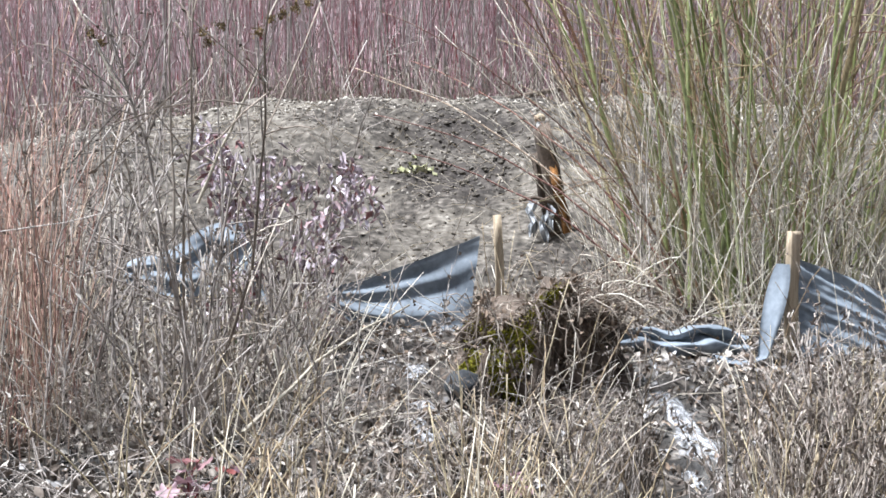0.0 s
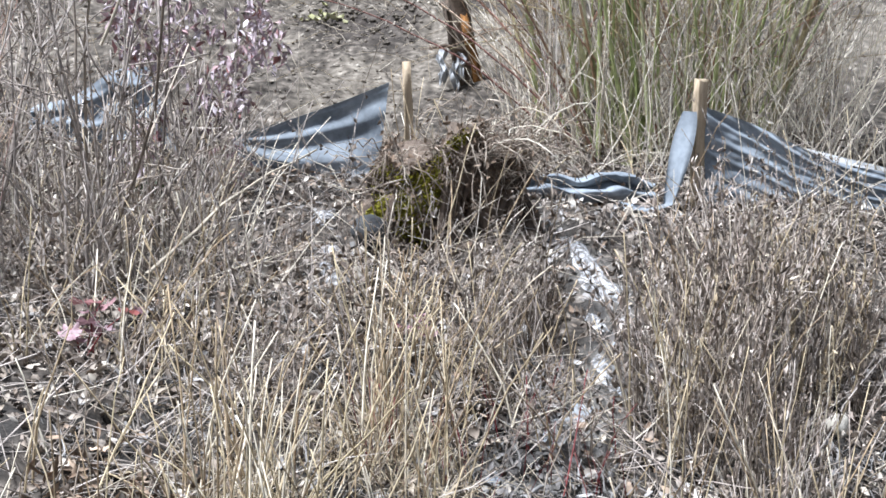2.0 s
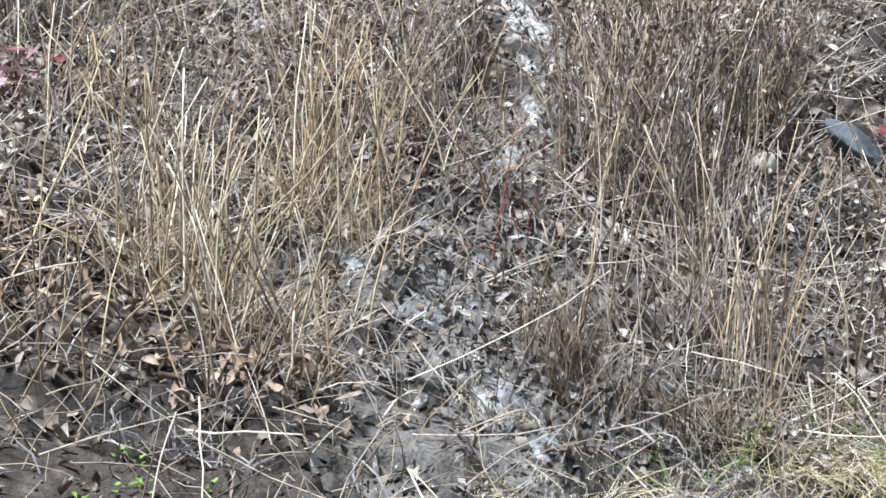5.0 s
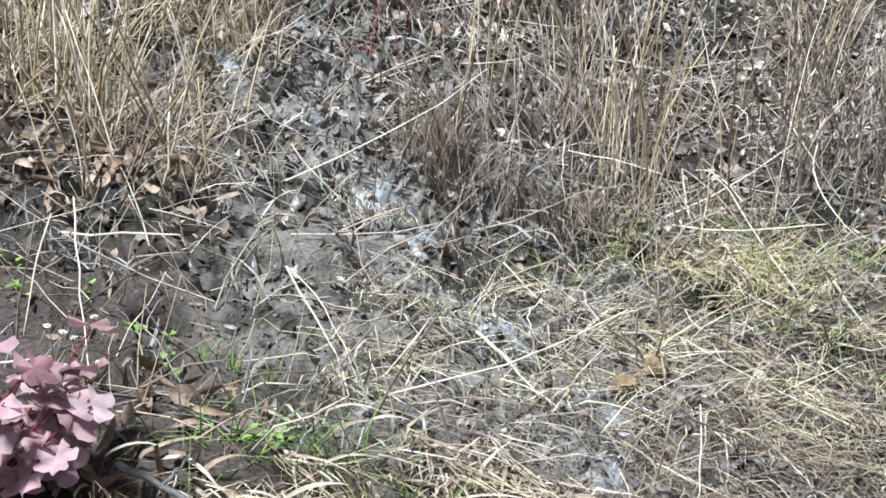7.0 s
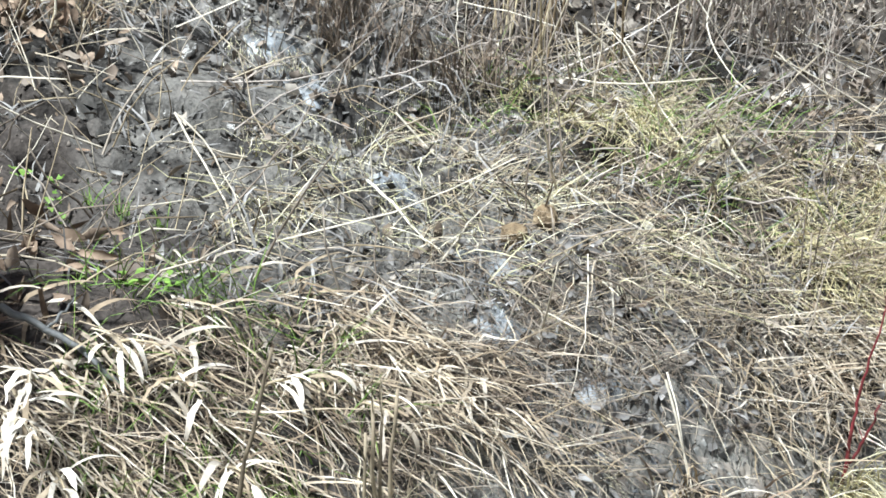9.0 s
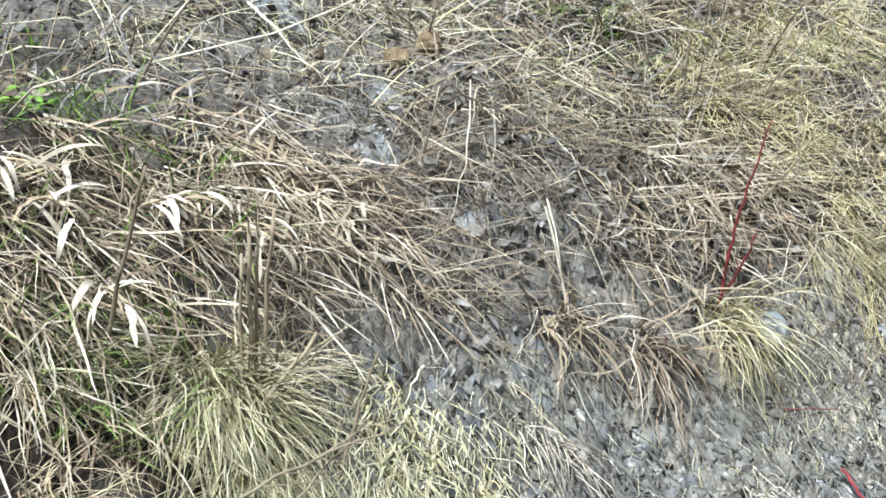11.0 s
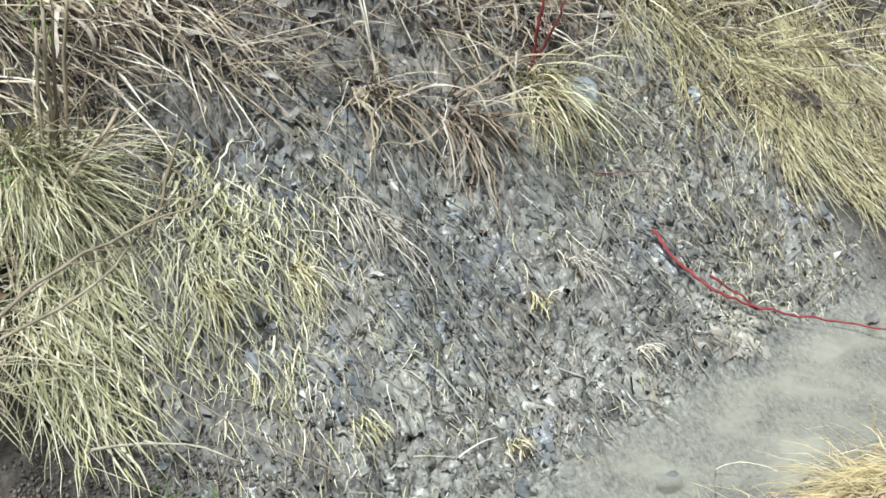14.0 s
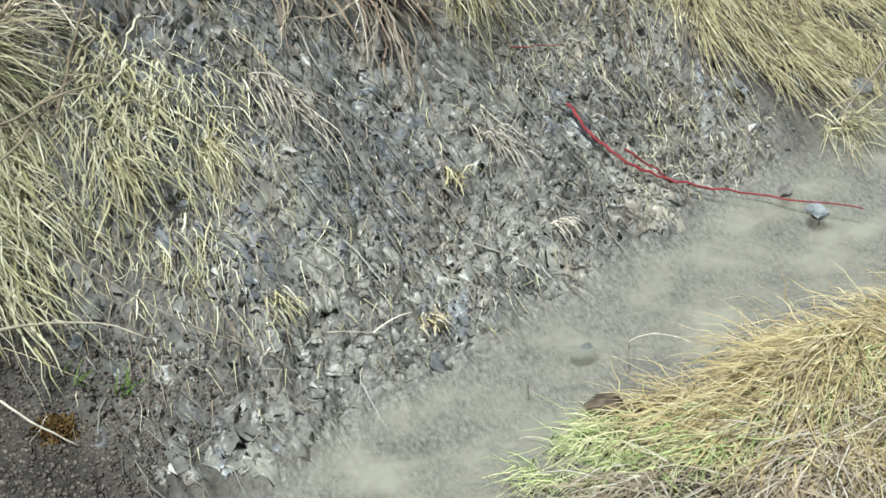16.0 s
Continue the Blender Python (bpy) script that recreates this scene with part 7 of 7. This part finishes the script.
def slab():
    t = thing("half_buried_stone", "smooth blue-grey rounded stone half buried in the bank", "stone")
    part("body", moved(lump_mesh(0.098, 0.060, 0.034, 2, 0.22, 4), 1.592, 4.66, 0.518, 14, 36, -14), BLUE_STONE, t, "", True)
    # solid dark lump that paints the shade under the stone
    part("shade_lump", moved(lump_mesh(0.11, 0.07, 0.070, 6, 0.2, 3), 1.60, 4.70, 0.455, 0, 20, -14), ROOT, t, "dark lump standing for the shade beneath", True)
    c = np.array([(1.66, 4.64, 0.535), (1.69, 4.63, 0.515), (1.635, 4.66, 0.56), (1.70, 4.66, 0.545)])
    part("foliage", leaves(c, 0.055, 0.03, 0.3), LITTER, t, "fallen leaves on top")


slab()
stone((1.30, 4.53, 0.50), (0.034, 0.028, 0.036), PALE_STONE, 3, "pale rounded stone among brown weeds")
stone((0.678, 2.275, 0.405), (0.021, 0.018, 0.018), HUSK, 1, "round tan walnut-sized husk with dark cracks", "husk", "husk", 0, 0.28)
stone((0.742, 2.332, 0.402), (0.020, 0.018, 0.018), HUSK, 5, "brown cracked husk half covered by grass", "husk", "husk", 40, 0.25)
stone((0.255, 3.455, 0.515), (0.017, 0.015, 0.026), DARK_STONE, 4, "small rough black lump in the mud", "wood", "black_lump", 0, 0.5)
stone((1.150, 1.858, 0.165), (0.021, 0.028, 0.022), WET_STONE, 7, "wet pale blue-grey stone beside a yellow tuft")
stone((1.365, 1.905, 0.110), (0.012, 0.016, 0.011), WET_STONE, 9, "grey stone in the grassy bank")
stone((1.46, 1.99, 0.115), (0.020, 0.026, 0.018), DARK_STONE, 11, "dark grey stone in the yellow grass")
stone((1.60, 1.70, 0.006), (0.022, 0.020, 0.012), DARK_STONE, 31, "dark wet stone at the foot of the grassy bank")
stone((1.665, 1.725, 0.008), (0.020, 0.018, 0.011), DARK_STONE, 33, "dark wet stone at the foot of the grassy bank", turn=40)
stone((1.70, 1.67, 0.004), (0.026, 0.018, 0.014), STONE, 35, "grey wet stone at the foot of the grassy bank", turn=15)
stone((1.04, 1.275, -0.008), (0.020, 0.010, 0.010), STONE, 15, "flat wet stone breaking the water")
stone((1.012, 1.166, 0.015), (0.022, 0.016, 0.014), ROOT, 14, "dark clod of earth at the near bank", "clod", "clod", 0, 0.5)
mc = np.stack([rng.normal(0.388, 0.011, 500), rng.normal(1.276, 0.008, 500), np.zeros(500)], 1)
mc[:, 2] = surface(mc[:, 0], mc[:, 1]) + 0.012 * np.exp(-((mc[:, 0] - 0.388) ** 2 + (mc[:, 1] - 1.276) ** 2) / 0.0003)
tagged(new("moss_cushion", mesh_of("moss_cushion", *leaves(mc, rng.uniform(0.004, 0.010, 500), 0.003, 1.2), BROWN_MOSS)), "cushion of orange-brown moss on dark soil", "moss")
stone((0.933, 2.402, 0.338), (0.013, 0.016, 0.010), PALE_STONE, 21, "small pale stone in the grass")


FLOATING_LEAF = mottled("floating_leaf", (0.16, 0.175, 0.19), (0.30, 0.32, 0.34), 60, 0.6, 0.3, 0.3)


def big_leaf(at, length, width, az, material, label, pitch=0.1, name="dead_leaf", group="large dead leaves"):
    """A single broad leaf with a raised rim, midrib and stalk."""
    n, m = 13, 7
    u, v = np.meshgrid(np.linspace(0, 1, n), np.linspace(-1, 1, m))
    w = width * 0.5 * np.sin(math.pi * u ** 0.8) * (1 + 0.10 * np.sin(22 * u))
    x, y = length * (u - 0.5), v * w
    z = 0.25 * np.abs(v) ** 1.5 * w + 0.12 * length * (u - 0.5) ** 2 + 0.002 * np.sin(16 * u + 5 * v)
    V = np.stack([x, y, z], 2).reshape(-1, 3)
    i = (np.arange(m - 1)[:, None] * n + np.arange(n - 1)[None]).reshape(-1, 1)
    t = thing(name, label, "leaf", group)
    part("blade", (V, None, i + np.array([0, 1, n + 1, n])), material, t, "", True)
    part("stalk", tubes(np.array([[(-length * 0.5, 0, 0.001), (-length * 0.65, 0.002, 0.004), (-length * 0.8, 0.006, 0.006)]]), 0.0008, 4), BROWN_STEM, t)
    t.matrix_basis = pose(*at, math.degrees(rng.normal(0, 0.2)), math.degrees(pitch), az)


for x, y, L, W, az, mat, lab in ((1.476, 1.433, 0.040, 0.032, 70, FLOATING_LEAF, "blue-grey willow leaf floating at the water's edge"), (1.456, 1.482, 0.036, 0.020, 40, GREY_LEAF, "small grey leaf by the water"),
                                 (1.685, 1.675, 0.05, 0.025, 10, PALE_LEAF, "pale curled leaf under the bank"), (0.14, 2.03, 0.09, 0.035, 20, LITTER, "large bleached leaf on brown soil"),
                                 (0.10, 2.0, 0.06, 0.035, -30, LITTER, "withered tan leaf on brown soil"), (1.31, 3.08, 0.04, 0.03, 80, PALE_LEAF, "pale dry seed pod leaf in grass"),
                                 (1.268, 3.005, 0.045, 0.02, 100, PALE_LEAF, "bleached upright leaf in grass"), (1.057, 2.15, 0.035, 0.016, -30, PALE_LEAF, "pale blue-grey leaf on mud"),
                                 (-0.548, 3.415, 0.06, 0.045, 50, PALE_LEAF, "large pale leaf under the straw"), (-0.50, 3.53, 0.06, 0.04, 130, RUST_STEM, "orange dead leaf under the straw"),
                                 (-0.42, 3.50, 0.06, 0.045, 200, STRAW, "yellow dead leaf under the straw"), (-0.36, 3.62, 0.05, 0.04, 10, PALE_LEAF, "cream dead leaf under the straw"),
                                 (-0.22, 3.12, 0.07, 0.05, 80, PALE_LEAF, "grey-white dead leaf under the straw"), (-0.17, 3.14, 0.06, 0.05, 140, GREY_LEAF, "grey dead leaf under the straw"),
                                 (1.70, 4.75, 0.07, 0.05, 60, STRAW, "yellow-brown dead leaf above the stone"), (0.61, 2.19, 0.05, 0.022, 10, STRAW, "yellowish leaf on wet mud")):
    big_leaf((x, y, max(float(surface(x, y)) + 0.010, 0.003)), L, W, az, mat, lab)


# ---- the red-leaved plant and small herbs ----
def lobed_leaf(at, az, pitch, L):
    """A broad leaf with five pointed lobes, folded a little on its ribs."""
    V, n = [(0, 0, 0)], 25
    for k in range(n):
        a = -2.5 + 5.0 * k / (n - 1)
        r = L * (0.62 + 0.38 * abs(math.cos(2.5 * a)) ** 0.7) * (1 - 0.10 * abs(a)) * (0.92 + 0.16 * rng.random())
        V.append((r * math.cos(a), r * math.sin(a) * 0.9, 0.10 * L * math.cos(5 * a) + 0.05 * L * rng.normal()))
    m = np.array(pose(*at, 0, 0, math.degrees(az)) @ pose(0, 0, 0, math.degrees(rng.normal(0, 0.25)), math.degrees(-pitch), 0))
    V = np.array(V) @ m[:3, :3].T + m[:3, 3]
    return V, np.array([[0, k, k + 1] for k in range(1, n)]), None


def red_plant(at, size, n, label, seed_az=0.0, leaf=0.034):
    p = thing("red_leaved_plant", label, "plant", "red-leaved plants")
    x, y, z = at
    for k in range(n):
        a = seed_az + rng.normal(0, 1.1)
        L = size * rng.uniform(0.5, 1.15)
        S = lines(np.array([[x + rng.normal(0, 0.02), y + rng.normal(0, 0.02), z]]), a, L, rng.uniform(0.1, 0.6), 0.6, 7, 0.06)
        st = part("stem", tubes(S, np.linspace(0.0022, 0.0010, 7)[None], 5), RED_STEM, p)
        for i in (3, 5, 6):
            la = a + rng.normal(0, 1.3)
            part("leaf", lobed_leaf(S[0, i] + rng.normal(0, 0.008, 3), la, rng.uniform(-0.7, 0.2), leaf * rng.uniform(0.7, 1.2)), RED_LEAF, st)


red_plant((-0.205, 1.90, float(ground_height(-0.205, 1.90))), 0.19, 18, "plant with glossy dusty-red lobed leaves", 0.3, 0.043)
red_plant((-0.64, 4.25, float(ground_height(-0.64, 4.25))), 0.16, 4, "small pinkish-red leaved plant in leaf litter", 0.2)
red_plant((0.20, 4.62, float(ground_height(0.20, 4.62))), 0.12, 3, "faded pink-leaved sprig in litter", 0.2)
red_plant((1.76, 4.55, float(ground_height(1.76, 4.55))), 0.16, 3, "reddish-brown leaved sprig by the stone", 2.0)


def daisies():
    p = thing("white_daisy", "small white daisy-like flowers on thin stems", "flower")
    for x, y, h in ((-0.105, 2.05, 0.12), (-0.085, 2.08, 0.13), (-0.13, 2.06, 0.13), (-0.07, 2.03, 0.09), (-0.115, 2.02, 0.10), (-0.15, 2.09, 0.12)):
        z = float(ground_height(x, y))
        L = lines(np.array([[x - 0.02, y + 0.02, z]]), -0.6, h, 0.15, 0.2, 5, 0.05)
        s = part("stem", tubes(L, 0.0008, 4), BROWN_STEM, p)
        c = L[0, -1]
        a = np.linspace(0, 2 * math.pi, 11)[:-1]
        for b in a:
            part("petal", leaves((c + 0.003 * np.array([math.cos(b), math.sin(b), 0]))[None], 0.0065, 0.003, 0.1, 0.2, b, 0.25), PETAL, s, "white petal")
        part("centre", moved(lump_mesh(0.003, 0.003, 0.002, 1, 0.05, 1), *c), HUSK, s, "yellow centre")


daisies()


def seedling(x, y, n, L, label):
    p = thing("seedling", label, "plant", "green seedlings")
    z = float(surface(x, y))
    for k in range(n):
        a = 2 * math.pi * k / n + rng.normal(0, 0.4)
        r = rng.uniform(0.004, 0.018)
        c = np.array([[x + r * math.cos(a), y + r * math.sin(a), z + rng.uniform(0.006, 0.02)]])
        part("leaf", leaves(c, L * rng.uniform(0.7, 1.2), L * 0.7, 0.3, 0.2, a, 0.2), GREEN_LEAF, p)


for x, y in ((-0.229, 2.455), (-0.288, 2.391), (-0.20, 2.44), (0.013, 2.313), (-0.035, 2.345), (0.006, 2.28), (0.128, 1.97), (0.15, 1.99), (0.01, 2.20), (-0.25, 2.62), (-0.22, 2.58), (0.10, 1.96), (-0.10, 2.5)):
    seedling(x, y, 5, 0.014, "bright green round-leaved seedling on soil")
for x, y in ((0.10, 2.22), (0.15, 2.20), (0.06, 2.24), (0.47, 1.31), (0.42, 1.33)):
    n = 16
    b = np.stack([x + rng.normal(0, 0.006, n), y + rng.normal(0, 0.006, n), np.full(n, float(surface(x, y)))], 1)
    tagged(new("grass_shoot", mesh_of("grass_shoot", *blades(b, rng.uniform(0, 6.3, n), rng.uniform(0.02, 0.05, n), 0.0022, rng.uniform(0.1, 0.6, n), 0.4, 3, 0), GREEN)), "tuft of fresh green grass shoots on soil", "grass", "green shoots")


def low_herb(x, y, n, L, size, material, label):
    """A low leafy clump."""
    p = thing("low_herb", label, "plant", "low green herbs")
    z = float(surface(x, y))
    for k in range(n):
        a, r = rng.uniform(0, 2 * math.pi), size * math.sqrt(rng.random())
        c = np.array([[x + r * math.cos(a), y + 0.6 * r * math.sin(a), z + 0.01 + 0.8 * (size - r) * rng.random()]])
        part("leaf", leaves(c, L * rng.uniform(0.6, 1.2), L * 0.5, 0.6, 0.3), material, p)


DARK_GREEN = plant("dark_green_leaf", [(0.03, 0.06, 0.02), (0.07, 0.11, 0.035), (0.05, 0.08, 0.03)], 0.5, 0.4)
low_herb(-0.78, 6.80, 46, 0.045, 0.09, DARK_GREEN, "dark green leafy clump under the shrub")
low_herb(-0.16, 9.75, 30, 0.06, 0.13, YELLOW_GREEN, "pale yellow-green herb on the mound")
low_herb(1.17, 7.45, 10, 0.06, 0.06, YELLOW_GREEN, "yellow-green leaves at the willow's foot")


def bleached_reed(at, n, L, az, label):
    """Broad curling bleached leaves on a bent stem."""
    p = thing("bleached_reed", label, "plant", "bleached reeds")
    x, y, z = at
    S = lines(np.array([[x, y, z]]), az, L, 0.5, 1.2, 8, 0.08)
    part("stem", tubes(S, np.linspace(0.0022, 0.0012, 8)[None], 5), STRAW, p)
    for k in range(n):
        i = 2 + (k % 6)
        b = S[:, i] + rng.normal(0, 0.003, (1, 3))
        part("leaf", blades(b, az + 0.2 + rng.normal(0, 0.75), rng.uniform(0.05, 0.10), rng.uniform(0.0045, 0.010), rng.uniform(0.6, 1.4), rng.uniform(1.0, 2.4), 9, 0.03, True), WHITE_LEAF if k % 3 and x < 0.08 else TAN if k % 2 else PALE_LEAF, p)


WHITE_LEAF = plant("white_reed_leaf", [(0.40, 0.35, 0.28), (0.66, 0.62, 0.55), (0.54, 0.49, 0.41)], 0.6)
for x, y, n, L, az in ((-0.02, 1.80, 12, 0.16, -1.5), (-0.06, 1.74, 12, 0.15, -1.3), (0.06, 1.84, 9, 0.13, -0.9), (0.12, 1.80, 9, 0.14, -1.2), (0.24, 1.84, 9, 0.13, -0.7), (0.0, 1.68, 10, 0.13, -1.4), (0.18, 1.70, 8, 0.12, -1.0), (0.36, 1.83, 8, 0.12, -1.2)):
    bleached_reed((x, y, float(ground_height(x, y))), n, L, az, "bleached reed grass with broad curling leaves")

# low stems under the brown weeds, coloured dark to stand for shaded hollows
weed_foot = lambda x, y: patch((1.25, 4.9, 0.45, 0.5), (1.5, 4.3, 0.35, 0.5), (1.05, 4.3, 0.25, 0.4), (0.45, 4.9, 0.2, 0.4), soft=0.6)(x, y) * stone_gap(x, y) * open_way(x, y)
grass("dark_stems", 2400, weed_foot, (0.2, 2.0, 3.6, 5.7), WET_BROWN, (0.08, 0.32), (0.0014, 0.0034), (0.0, 0.6), (0.1, 1.2), None, "dark brown stems low among dead weeds, added as their shade", clumps=150)
